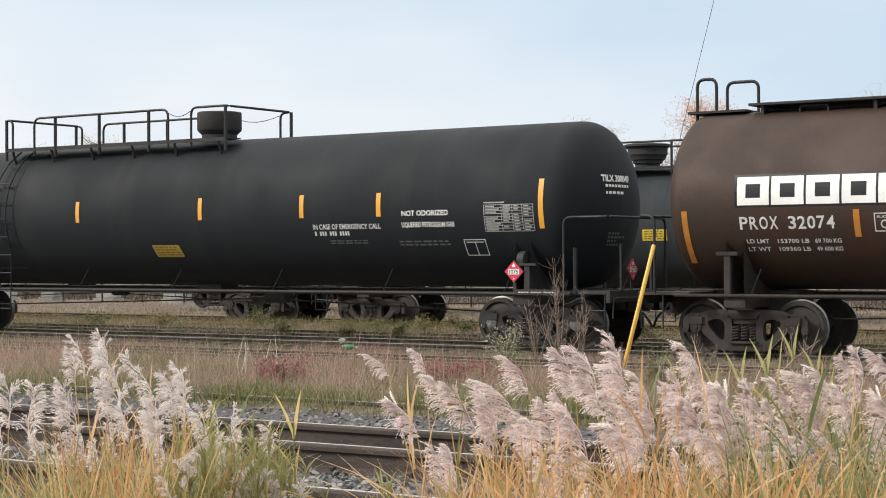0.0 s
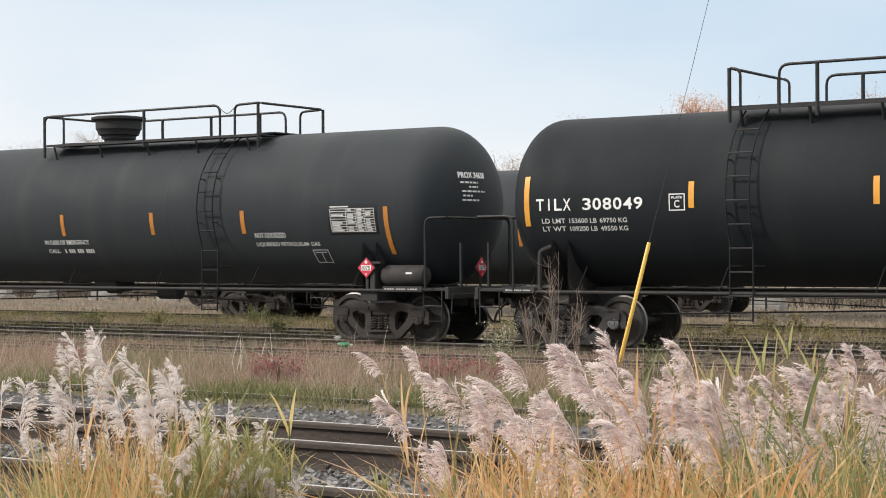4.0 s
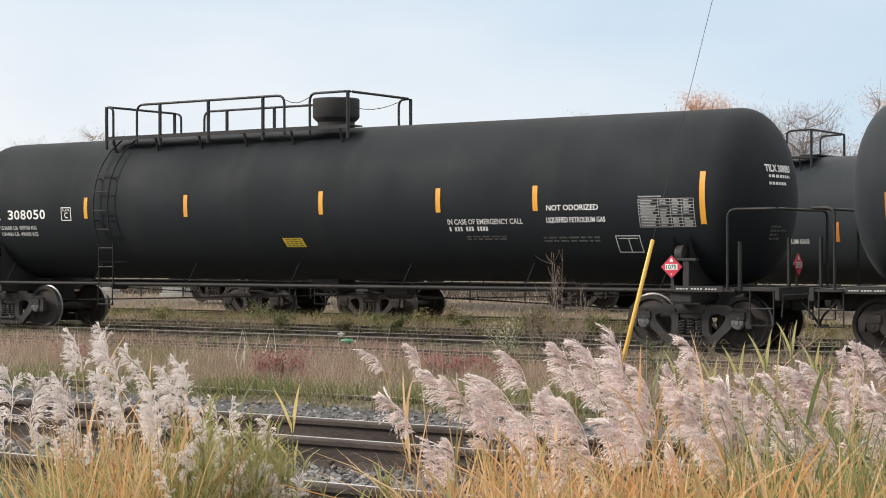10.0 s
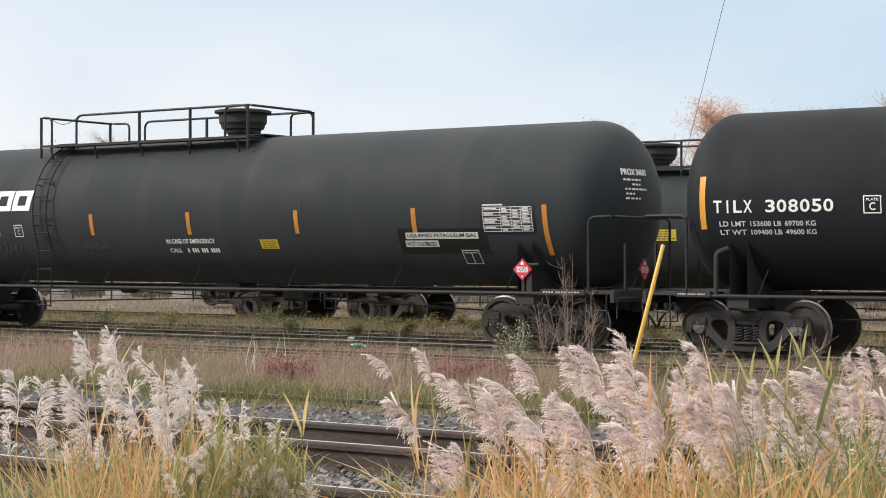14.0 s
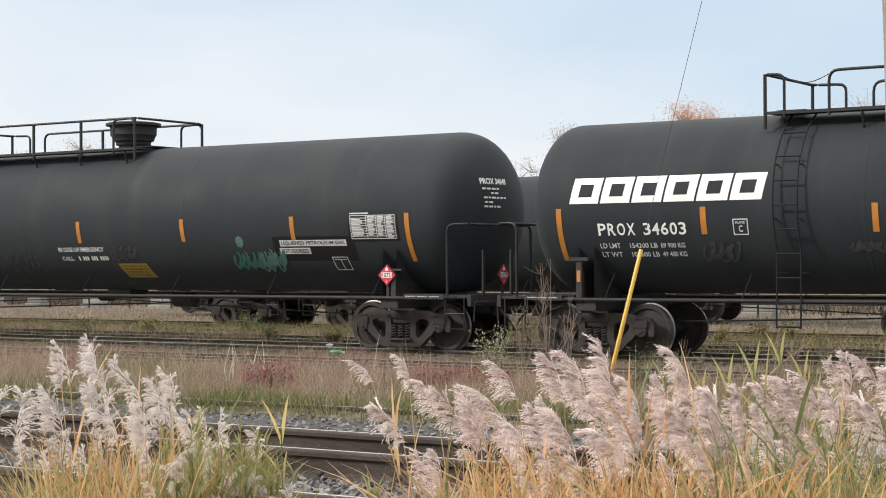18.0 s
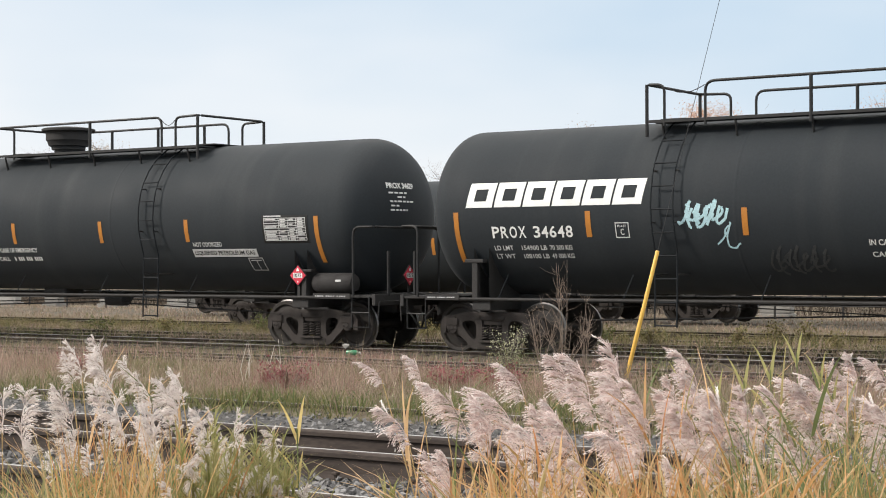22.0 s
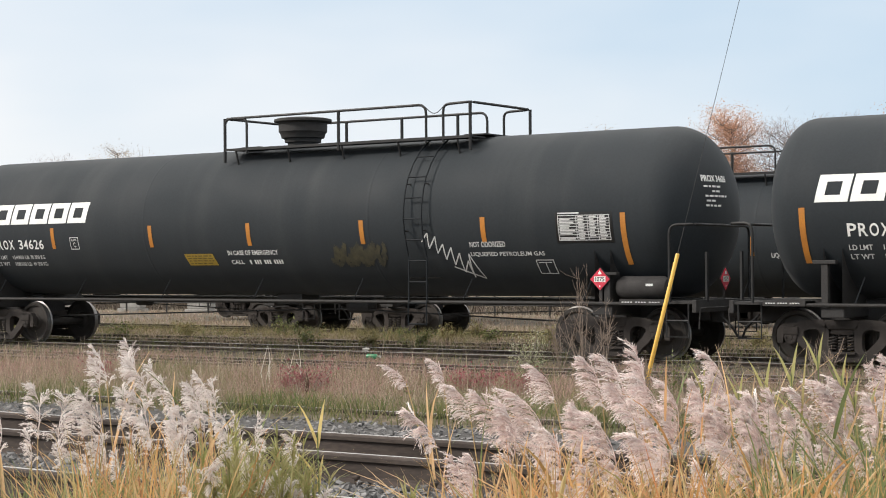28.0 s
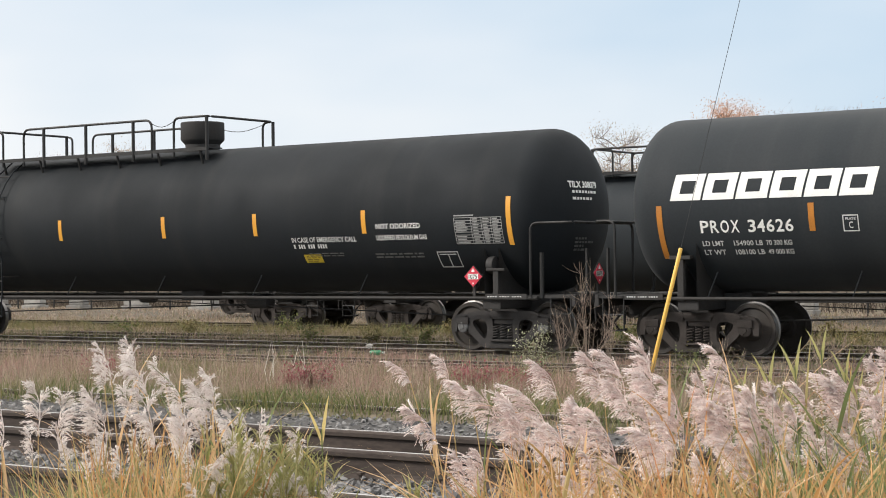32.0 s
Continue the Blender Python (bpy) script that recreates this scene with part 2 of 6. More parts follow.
GUARD = material("yellow_plastic_guard", (0.86, 0.55, 0.13), 0.4, second=(0.80, 0.48, 0.10), scale=4.0, grain=0.05)
WIRE = material("guy_wire_steel", (0.05, 0.05, 0.053), 0.7, 0.2)
BARK = material("grey_bark", (0.24, 0.21, 0.195), 0.9, second=(0.14, 0.12, 0.11), scale=6.0, grain=0.3)
CONCRETE = material("pale_concrete", (0.33, 0.325, 0.31), 0.85, second=(0.20, 0.195, 0.185), scale=2.0, grain=0.2, vary=0.2)
PLUME = ramp_material("reed_plume", [(0.58, 0.45, 0.43), (0.94, 0.84, 0.81), (0.98, 0.93, 0.91), (0.74, 0.61, 0.59), (0.99, 0.96, 0.95), (0.90, 0.79, 0.76)], 0.8, 0.4)
PLUME_PALE = ramp_material("pale_reed_plume", [(0.58, 0.50, 0.48), (0.92, 0.88, 0.86), (0.80, 0.73, 0.71), (0.96, 0.94, 0.92)], 0.8, 0.5)
REED_STEM = ramp_material("dry_reed_stem", [(0.42, 0.28, 0.12), (0.50, 0.36, 0.18), (0.33, 0.25, 0.10)], 0.6, 0.0)
LEAF_GOLD = ramp_material("golden_reed_leaf", [(0.568, 0.258, 0.103), (0.636, 0.37, 0.146), (0.688, 0.516, 0.301), (0.292, 0.267, 0.103), (0.602, 0.31, 0.129), (0.705, 0.533, 0.318), (0.43, 0.206, 0.103), (0.464, 0.378, 0.163), (0.654, 0.413, 0.198)], 0.55, 0.45)
LEAF_GREEN = ramp_material("green_reed_leaf", [(0.141, 0.185, 0.07), (0.229, 0.264, 0.114), (0.167, 0.211, 0.088), (0.387, 0.361, 0.185)], 0.55, 0.4)
WEED_LEAF = ramp_material("foreground_weed_leaf", [(0.196, 0.22, 0.074), (0.309, 0.301, 0.122), (0.407, 0.366, 0.179), (0.244, 0.261, 0.089)], 0.6, 0.45)
DRY_GRASS = ramp_material("dry_grass", [(0.36, 0.27, 0.213), (0.196, 0.155, 0.114), (0.491, 0.401, 0.319), (0.205, 0.196, 0.106), (0.311, 0.213, 0.18), (0.409, 0.319, 0.237)], 0.85, 0.35)
RUSSET = ramp_material("russet_weed", [(0.38, 0.23, 0.20), (0.24, 0.15, 0.13), (0.48, 0.32, 0.28), (0.31, 0.23, 0.16)], 0.85, 0.35)
PALE_STALK = ramp_material("pale_stalk", [(0.55, 0.48, 0.38), (0.42, 0.36, 0.26), (0.48, 0.42, 0.30)], 0.85, 0.0)
WEED_GREEN = ramp_material("green_weed", [(0.09, 0.126, 0.05), (0.18, 0.189, 0.072), (0.077, 0.099, 0.045), (0.27, 0.234, 0.099)], 0.8, 0.3)
WEED_YELLOW = ramp_material("yellow_green_weed", [(0.186, 0.172, 0.069), (0.26, 0.22, 0.103), (0.137, 0.137, 0.062), (0.247, 0.179, 0.11)], 0.8, 0.3)
RED_LEAF = ramp_material("red_shrub_leaf", [(0.27, 0.08, 0.095), (0.33, 0.11, 0.125), (0.18, 0.062, 0.07)], 0.7, 0.35)
SCRUB = ramp_material("dark_scrub", [(0.07, 0.055, 0.045), (0.11, 0.085, 0.07), (0.05, 0.045, 0.035), (0.15, 0.12, 0.09)], 0.9, 0.1)
TREE_ORANGE = ramp_material("orange_tree_leaf", [(0.62, 0.36, 0.24), (0.68, 0.46, 0.32), (0.52, 0.32, 0.24)], 0.8, 0.4)
TREE_BARE = ramp_material("grey_twig", [(0.38, 0.34, 0.34), (0.48, 0.42, 0.42), (0.30, 0.26, 0.26)], 0.9, 0.0)
TREE_TAN = ramp_material("tan_tree_leaf", [(0.50, 0.40, 0.28), (0.42, 0.32, 0.22), (0.56, 0.42, 0.30)], 0.8, 0.3)


# ---- mesh tools ----
class Shape:
    """Collects vertices and faces of one part."""

    def __init__(self):
        self.v, self.f, self.smooth = [], [], False

    def add(self, verts, faces):
        o = len(self.v)
        self.v.extend(verts)
        self.f.extend(tuple(i + o for i in face) for face in faces)
        return self

    def box(self, x0, x1, y0, y1, z0, z1, bevel=0.0):
        if not bevel:
            vs = [(x, y, z) for x in (x0, x1) for y in (y0, y1) for z in (z0, z1)]
            return self.add(vs, [(0, 1, 3, 2), (4, 6, 7, 5), (0, 4, 5, 1), (2, 3, 7, 6), (0, 2, 6, 4), (1, 5, 7, 3)])
        bm = bmesh.new()
        bmesh.ops.create_cube(bm, size=1)
        for q in bm.verts:
            q.co = ((x0 + x1) / 2 + q.co.x * (x1 - x0), (y0 + y1) / 2 + q.co.y * (y1 - y0), (z0 + z1) / 2 + q.co.z * (z1 - z0))
        bmesh.ops.bevel(bm, geom=bm.edges[:], offset=bevel, segments=2, affect="EDGES", profile=0.6)
        bm.verts.index_update()
        self.add([tuple(q.co) for q in bm.verts], [tuple(q.index for q in f.verts) for f in bm.faces])
        bm.free()
        return self

    def tube(self, points, r, n=8, closed_ends=True, taper=None):
        pts = [Vector(p) for p in points]
        rings = []
        ref = Vector((0, 0, 1))
        for i, p in enumerate(pts):
            d = (pts[min(i + 1, len(pts) - 1)] - pts[max(i - 1, 0)]).normalized()
            if abs(d.dot(ref)) > 0.95:
                ref = Vector((0, 1, 0)) if abs(d.y) < 0.9 else Vector((1, 0, 0))
            a = d.cross(ref).normalized()
            b = a.cross(d).normalized()
            rr = r if taper is None else taper[i]
            rings.append([tuple(p + a * (rr * math.cos(k * math.tau / n)) + b * (rr * math.sin(k * math.tau / n))) for k in range(n)])
        o = len(self.v)
        for ring in rings:
            self.v.extend(ring)
        for i in range(len(rings) - 1):
            for k in range(n):
                a0, a1 = o + i * n + k, o + i * n + (k + 1) % n
                self.f.append((a0, a1, a1 + n, a0 + n))
        if closed_ends:
            self.f.append(tuple(o + k for k in reversed(range(n))))
            e = o + (len(rings) - 1) * n
            self.f.append(tuple(e + k for k in range(n)))
        return self

    def turned(self, profile, axis="x", n=32, at=(0, 0, 0)):
        """A lathe body: profile of (along, radius) turned round an axis through at."""
        o = len(self.v)
        for s, r in profile:
            for k in range(n):
                c, w = r * math.cos(k * math.tau / n), r * math.sin(k * math.tau / n)
                p = (s, c, w) if axis == "x" else (c, s, w) if axis == "y" else (c, w, s)
                self.v.append((p[0] + at[0], p[1] + at[1], p[2] + at[2]))
        for i in range(len(profile) - 1):
            for k in range(n):
                a0, a1 = o + i * n + k, o + i * n + (k + 1) % n
                self.f.append((a0, a1, a1 + n, a0 + n))
        self.f.append(tuple(o + k for k in range(n)))
        self.f.append(tuple(o + (len(profile) - 1) * n + k for k in range(n)))
        return self

    def outline(self, loop, y0, y1):
        """A plate: an outline in x and z, thick from y0 to y1."""
        m = len(loop)
        o = len(self.v)
        self.v.extend((x, y0, z) for x, z in loop)
        self.v.extend((x, y1, z) for x, z in loop)
        self.f.append(tuple(o + i for i in range(m)))
        self.f.append(tuple(o + m + i for i in reversed(range(m))))
        for i in range(m):
            j = (i + 1) % m
            self.f.append((o + i, o + m + i, o + m + j, o + j))
        return self

    def mesh(self, name, mat, smooth=False):
        me = bpy.data.meshes.new(name)
        me.from_pydata(self.v, [], self.f)
        me.materials.append(mat)
        bm = bmesh.new()
        bm.from_mesh(me)
        bmesh.ops.recalc_face_normals(bm, faces=bm.faces[:])
        bm.to_mesh(me)
        bm.free()
        if smooth:
            me.shade_smooth()
            me.set_sharp_from_angle(angle=radians(35))
        return me


def part(name, shape, mat, parent=None, label="", at=None, smooth=False):
    """Links a Shape (or a mesh) as one mesh object, under a thing or a part."""
    me = shape if isinstance(shape, bpy.types.Mesh) else shape.mesh(name, mat, smooth)
    ob = new(name, me)
    if parent:
        ob.parent = parent
    if at:
        ob.location = at
    if label:
        tagged(ob, label)
    return ob


def thing(name, label, category, group="", at=(0, 0, 0), turn=0.0):
    ob = new(name)
    ob.matrix_basis = pose(*at, 0, 0, turn)
    ob.empty_display_size = 0.2
    return tagged(ob, label, category, group)


def arc(c, r, a0, a1, n=5):
    """Points of an arc in x and z round c, angles in degrees."""
    return [(c[0] + r * math.cos(radians(a0 + (a1 - a0) * i / n)), c[1] + r * math.sin(radians(a0 + (a1 - a0) * i / n))) for i in range(n + 1)]

# ---- tank car parts ----
R, ZC = 1.55, 2.69          # tank radius and height of its axis over the rails


def on_tank(u, z, lift=0.004):
    """A place on the tank's side, facing the camera, at the height z."""
    a = math.asin(max(-0.999, min(0.999, (z - ZC) / R)))
    return (u, -(R + lift) * math.cos(a), ZC + (R + lift) * math.sin(a))


def patch(shape, u0, u1, z0, z1, lift=0.004, lean=0.0, thick=0.003):
    """A thin plate that follows the curve of the tank; lean shifts its foot along the car."""
    n = max(2, int(abs(z1 - z0) / 0.09) + 1)
    rows = []
    for i in range(n + 1):
        z = z0 + (z1 - z0) * i / n
        s = lean * (1 - i / n)
        rows.append((on_tank(u0 + s, z, lift), on_tank(u1 + s, z, lift)))
    o = len(shape.v)
    for a, b in rows:
        shape.v.extend((a, b))
    for i in range(n):
        shape.f.append((o + 2 * i, o + 2 * i + 1, o + 2 * i + 3, o + 2 * i + 2))
    return shape


TEXT = {}


def flat_text(words, bold=0.018):
    """The built-in font's outlines as a flat mesh scaled to 1 x 1."""
    key = (words, bold)
    if key not in TEXT:
        cu = bpy.data.curves.new("words", "FONT")
        cu.body, cu.resolution_u = words, 3
        cu.offset = bold
        ob = new("words", cu)
        bpy.context.view_layer.update()
        me = bpy.data.meshes.new_from_object(ob)
        vs = np.array([v.co[:2] for v in me.vertices])
        lo, hi = vs.min(0), vs.max(0)
        vs = (vs - lo) / (hi - lo)
        TEXT[key] = ([tuple(p) for p in vs.tolist()], [tuple(f.vertices) for f in me.polygons])
        bpy.data.objects.remove(ob)
        bpy.data.curves.remove(cu)
        bpy.data.meshes.remove(me)
    return TEXT[key]


def words_on_tank(shape, words, u0, u1, z0, z1, lift=0.006):
    vs, fs = flat_text(words)
    return shape.add([on_tank(u0 + (u1 - u0) * a, z0 + (z1 - z0) * b, lift) for a, b in vs], fs)


def words_on_head(shape, words, end, reach, y0, y1, z0, z1):
    """Lettering on the rounded head at the car's front end."""
    vs, fs = flat_text(words, 0.04)
    out = []
    for a, b in vs:
        y, z = y0 + (y1 - y0) * a, z0 + (z1 - z0) * b
        q = math.sqrt(y * y + (z - ZC) ** 2) / R
        out.append((end + reach * head_reach(q) + 0.012, y, z))
    return shape.add(out, fs)


KNUCKLE = 2.2               # how square the rounded heads are


def head_reach(q):
    """How far the head bulges at the relative radius q."""
    return max(0.0, 1 - q ** KNUCKLE) ** (1 / KNUCKLE)


def tank_mesh(rear, rear_reach, half, reach):
    rings = [0.012, 0.2, 0.38, 0.54, 0.67, 0.77, 0.85, 0.905, 0.945, 0.97, 0.987, 0.997]
    prof = [(-rear - rear_reach * head_reach(q), R * q) for q in rings]
    n = 14
    prof += [(-rear + (rear + half) * i / n, R) for i in range(n + 1)]
    prof += [(half + reach * head_reach(q), R * q) for q in reversed(rings)]
    return Shape().turned(prof, "x", 72, (0, 0, ZC))


def seam_ring(u, w=0.03, lift=0.006):
    return Shape().turned([(u - w, R + 0.001), (u - w * 0.8, R + lift), (u + w * 0.8, R + lift), (u + w, R + 0.001)], "x", 72, (0, 0, ZC))


# ---- truck ----
def wheelset_mesh(cap_mat):
    s = Shape()
    s.turned([(-1.02, 0.07), (-0.86, 0.075), (-0.80, 0.085), (0.80, 0.085), (0.86, 0.075), (1.02, 0.07)], "y", 16)
    for side in (-1, 1):
        prof = [(0.800, 0.10), (0.800, 0.17), (0.765, 0.20), (0.745, 0.36), (0.790, 0.385), (0.795, 0.445), (0.785, 0.455), (0.690, 0.462),
                (0.676, 0.488), (0.660, 0.488), (0.655, 0.40), (0.685, 0.36), (0.70, 0.20), (0.66, 0.17), (0.66, 0.10)]
        s.turned([(side * a, r) for a, r in prof], "y", 40)
        s.turned([(side * 1.00, 0.118), (side * 1.065, 0.112), (side * 1.075, 0.095), (side * 1.076, 0.045), (side * 1.09, 0.04), (side * 1.092, 0.002)], "y", 20)
        for k in range(3):
            a = k * math.tau / 3 + 0.4
            c = (0.075 * math.cos(a), 0.075 * math.sin(a))
            s.turned([(side * 1.07, 0.017), (side * 1.093, 0.017), (side * 1.095, 0.002)], "y", 6, (c[0], 0, c[1]))
    me = s.mesh("wheelset", WHEEL, smooth=True)
    me.materials.append(TREAD)
    me.materials.append(cap_mat)
    for p in me.polygons:
        y, r = abs(p.center.y), math.hypot(p.center.x, p.center.z)
        if y > 0.99:
            p.material_index = 2
        elif r > 0.452 and y < 0.79:
            p.material_index = 1
    return me


def rounded(loop, rounds=2):
    """Cuts the corners of a closed outline."""
    for _ in range(rounds):
        loop = [((1 - f) * a[0] + f * b[0], (1 - f) * a[1] + f * b[1]) for a, b in zip(loop, loop[1:] + loop[:1]) for f in (0.25, 0.75)]
    return loop


def reach_of(loop, c, a):
    """How far a ray from c at the angle a goes until it meets the outline."""
    dx, dz = math.cos(a), math.sin(a)
    best = 0.0
    for (x0, z0), (x1, z1) in zip(loop, loop[1:] + loop[:1]):
        ex, ez = x1 - x0, z1 - z0
        den = dx * ez - dz * ex
        if abs(den) > 1e-9:
            t = ((x0 - c[0]) * ez - (z0 - c[1]) * ex) / den
            u = ((x0 - c[0]) * dz - (z0 - c[1]) * dx) / den
            if t > 0 and -1e-6 <= u <= 1 + 1e-6:
                best = max(best, t)
    return best


def side_frame_shape(y):
    """A cast side frame: two rounded windows beside the spring opening, pedestals over the axle boxes."""
    s = Shape()
    a, b = y - 0.06, y + 0.06
    rim = rounded([(0.22, 0.76), (0.60, 0.76), (0.84, 0.70), (0.84, 0.52), (0.76, 0.34), (0.60, 0.22), (0.46, 0.06), (0.22, 0.06)], 1)
    hole = rounded([(0.35, 0.61), (0.66, 0.59), (0.68, 0.50), (0.42, 0.22), (0.35, 0.25)])
    c, n = (0.45, 0.46), 28
    for d in (-1, 1):
        o = len(s.v)
        for k in range(n):
            w = k * math.tau / n
            for r in (reach_of(rim, c, w), reach_of(hole, c, w)):
                x, z = c[0] + math.cos(w) * r, c[1] + math.sin(w) * r
                s.v.extend(((d * x, a, z), (d * x, b, z)))
        for k in range(n):
            p, q = o + 4 * k, o + 4 * ((k + 1) % n)
            s.f.extend(((p, q, q + 2, p + 2), (p + 1, p + 3, q + 3, q + 1), (p, p + 1, q + 1, q), (p + 2, q + 2, q + 3, p + 3)))
        s.outline([(d * x, z) for x, z in ((0.80, 0.70), (0.93, 0.70), (1.06, 0.67), (1.14, 0.58), (1.14, 0.36), (1.04, 0.36), (1.01, 0.53), (0.80, 0.53))][::d], a, b)
        s.box(d * 0.89 - 0.14, d * 0.89 + 0.14, y - 0.10, y + 0.10, 0.50, 0.64, 0.02)
    s.box(-0.30, 0.30, a, b, 0.60, 0.755, 0.02)
    s.box(-0.34, 0.34, a - 0.01, b + 0.01, 0.06, 0.20, 0.02)
    s.box(-0.26, 0.26, y - 0.13, y + 0.11, 0.19, 0.23, 0.01)
    return s


def spring_shape(y):
    s = Shape()
    for c in (-0.16, 0.0, 0.16):
        pts = []
        for i in range(45):
            a = i / 8 * math.tau
            pts.append((c + 0.062 * math.cos(a), y - 0.02 + 0.062 * math.sin(a), 0.24 + 0.26 * i / 44))
        s.tube(pts, 0.016, 5)
    return s


TRUCKS = {}


def make_truck(car, u, rusty, cap_mat):
    """A freight truck: two side frames, bolster, springs, brake beams and two wheelsets."""
    key = (rusty, cap_mat.name)
    mat = TRUCK_BROWN if rusty else TRUCK
    if key not in TRUCKS:
        TRUCKS[key] = dict(
            bolster=Shape().box(-0.22, 0.22, -1.02, 1.02, 0.51, 0.70, 0.03).mesh("bolster", mat),
            near=side_frame_shape(-0.99).mesh("side_frame", mat, True), far=side_frame_shape(0.99).mesh("side_frame", mat, True),
            s_near=spring_shape(-0.99).mesh("spring", mat), s_far=spring_shape(0.99).mesh("spring", mat),
            plate=Shape().turned([(0.69, 0.36), (0.79, 0.36), (0.80, 0.30), (0.86, 0.28)], "z", 24).mesh("center_plate", mat),
            beam=Shape().box(-0.03, 0.03, -0.62, 0.62, 0.36, 0.44).tube([(0, -0.6, 0.4), (0.22, 0, 0.42), (0, 0.6, 0.4)], 0.02, 6).mesh("brake_beam", mat),
            shoe=Shape().outline([(0, 0.30), (0.05, 0.31), (0.03, 0.43), (0.05, 0.56), (0, 0.57), (-0.035, 0.43)], -0.77, -0.69).mesh("brake_shoe", mat),
            wheels=wheelset_mesh(cap_mat))
    k = TRUCKS[key]
    truck = new("truck")
    truck.parent, truck.location = car, (u, 0, TRAIN_Z)
    part("bolster", k["bolster"], None, truck)
    part("side_frame", k["near"], None, truck)
    part("side_frame", k["far"], None, truck)
    part("spring", k["s_near"], None, truck)
    part("spring", k["s_far"], None, truck)
    part("center_plate", k["plate"], None, truck)
    for d in (-1, 1):
        part("brake_beam", k["beam"], None, truck, at=(d * 0.37, 0, 0))
        part("brake_shoe", k["shoe"], None, truck, at=(d * 0.40, 0, 0))
    wheels = [part("wheelset", k["wheels"], None, truck, at=(d * 0.889, 0, 0.457)) for d in (-1, 1)]
    return truck, wheels


# ---- platform, dome, ladder ----
WALK = 4.20                 # height of the walkway on the tank's back
SIDE = 1.08                 # half its width


def bent(points, r=0.14, n=4):
    """Rounds the inner corners of a line of points."""
    pts = [Vector(p) for p in points]
    out = [pts[0]]
    for i in range(1, len(pts) - 1):
        a, b = (pts[i - 1] - pts[i]), (pts[i + 1] - pts[i])
        d = min(r, a.length / 2, b.length / 2)
        p0, p1 = pts[i] + a.normalized() * d, pts[i] + b.normalized() * d
        for k in range(n + 1):
            t = k / n
            out.append(p0 * (1 - t) ** 2 + pts[i] * 2 * t * (1 - t) + p1 * t * t)
    return out + [pts[-1]]


def platform_p(car, u0, u1, gate_left):
    """Walkway with pipe railings: two end guards, a long rail on each side, and a gap at the ladder."""
    p = new("platform")
    p.parent = car
    top, foot, low = 4.84, 4.0, 4.1
    walk_way = Shape()
    for y in (-SIDE, SIDE):
        walk_way.box(u0, u1, y - 0.02, y + 0.02, WALK - 0.04, WALK + 0.012)
    walk_way.box(u0, u1, -SIDE + 0.02, -0.55, WALK - 0.02, WALK + 0.004)
    walk_way.box(u0, u1, 0.55, SIDE - 0.02, WALK - 0.02, WALK + 0.004)
    for e in (u0 + 0.25, u1 - 0.25):
        walk_way.box(e - 0.25, e + 0.25, -0.55, 0.55, WALK + 0.05, WALK + 0.075)
    for k in range(5):
        e = u0 + 0.3 + (u1 - u0 - 0.6) * k / 4
        for y in (-1, 1):
            walk_way.tube([(e, y * SIDE, WALK - 0.03), (e, y * (SIDE - 0.10), 3.84)], 0.022, 6)
    part("walkway", walk_way, RAILING, p)
    r = 0.026
    a, b = (u0 + 1.12, u1) if gate_left else (u0, u0 + 5.15)
    span = b - a
    leg = 0.34 if gate_left else 0.60
    for y in (-SIDE, SIDE):
        side = Shape().tube(bent([(a, y, low), (a, y, top), (b, y, top), (b, y, low)], 0.18), r)
        part("side_rail", side, RAILING, p)
        for f in ((0.385, 0.68) if gate_left else (0.585,) if y < 0 else (0.30, 0.585, 0.86)):
            part("railing_post", Shape().tube([(a + span * f, y, foot + 0.05), (a + span * f, y, top)], 0.033), RAILING, p)
    for e, d in ((u0, 1), (u1, -1)):
        g = leg if d > 0 else 0.62
        guard = Shape().tube(bent([(e + d * g, -SIDE, low), (e + d * g, -SIDE, top - 0.02), (e, -SIDE, top), (e, SIDE, top),
                                   (e + d * 0.62, SIDE, top - 0.02), (e + d * 0.62, SIDE, low)], 0.13), r)
        part("end_guard", guard, RAILING, p)
        for y in (-SIDE, SIDE):
            part("corner_post", Shape().tube([(e, y, 3.92), (e, y, top)], 0.032), RAILING, p)
    e0, e1 = (u0 + 0.34, a) if gate_left else (b, u1 - 0.62)
    part("gate_chain", Shape().tube([(e0 + (e1 - e0) * k / 6, -SIDE, top - 0.06 - 0.12 * math.sin(math.pi * k / 6)) for k in range(7)], 0.008, 5), RAILING, p)
    return p


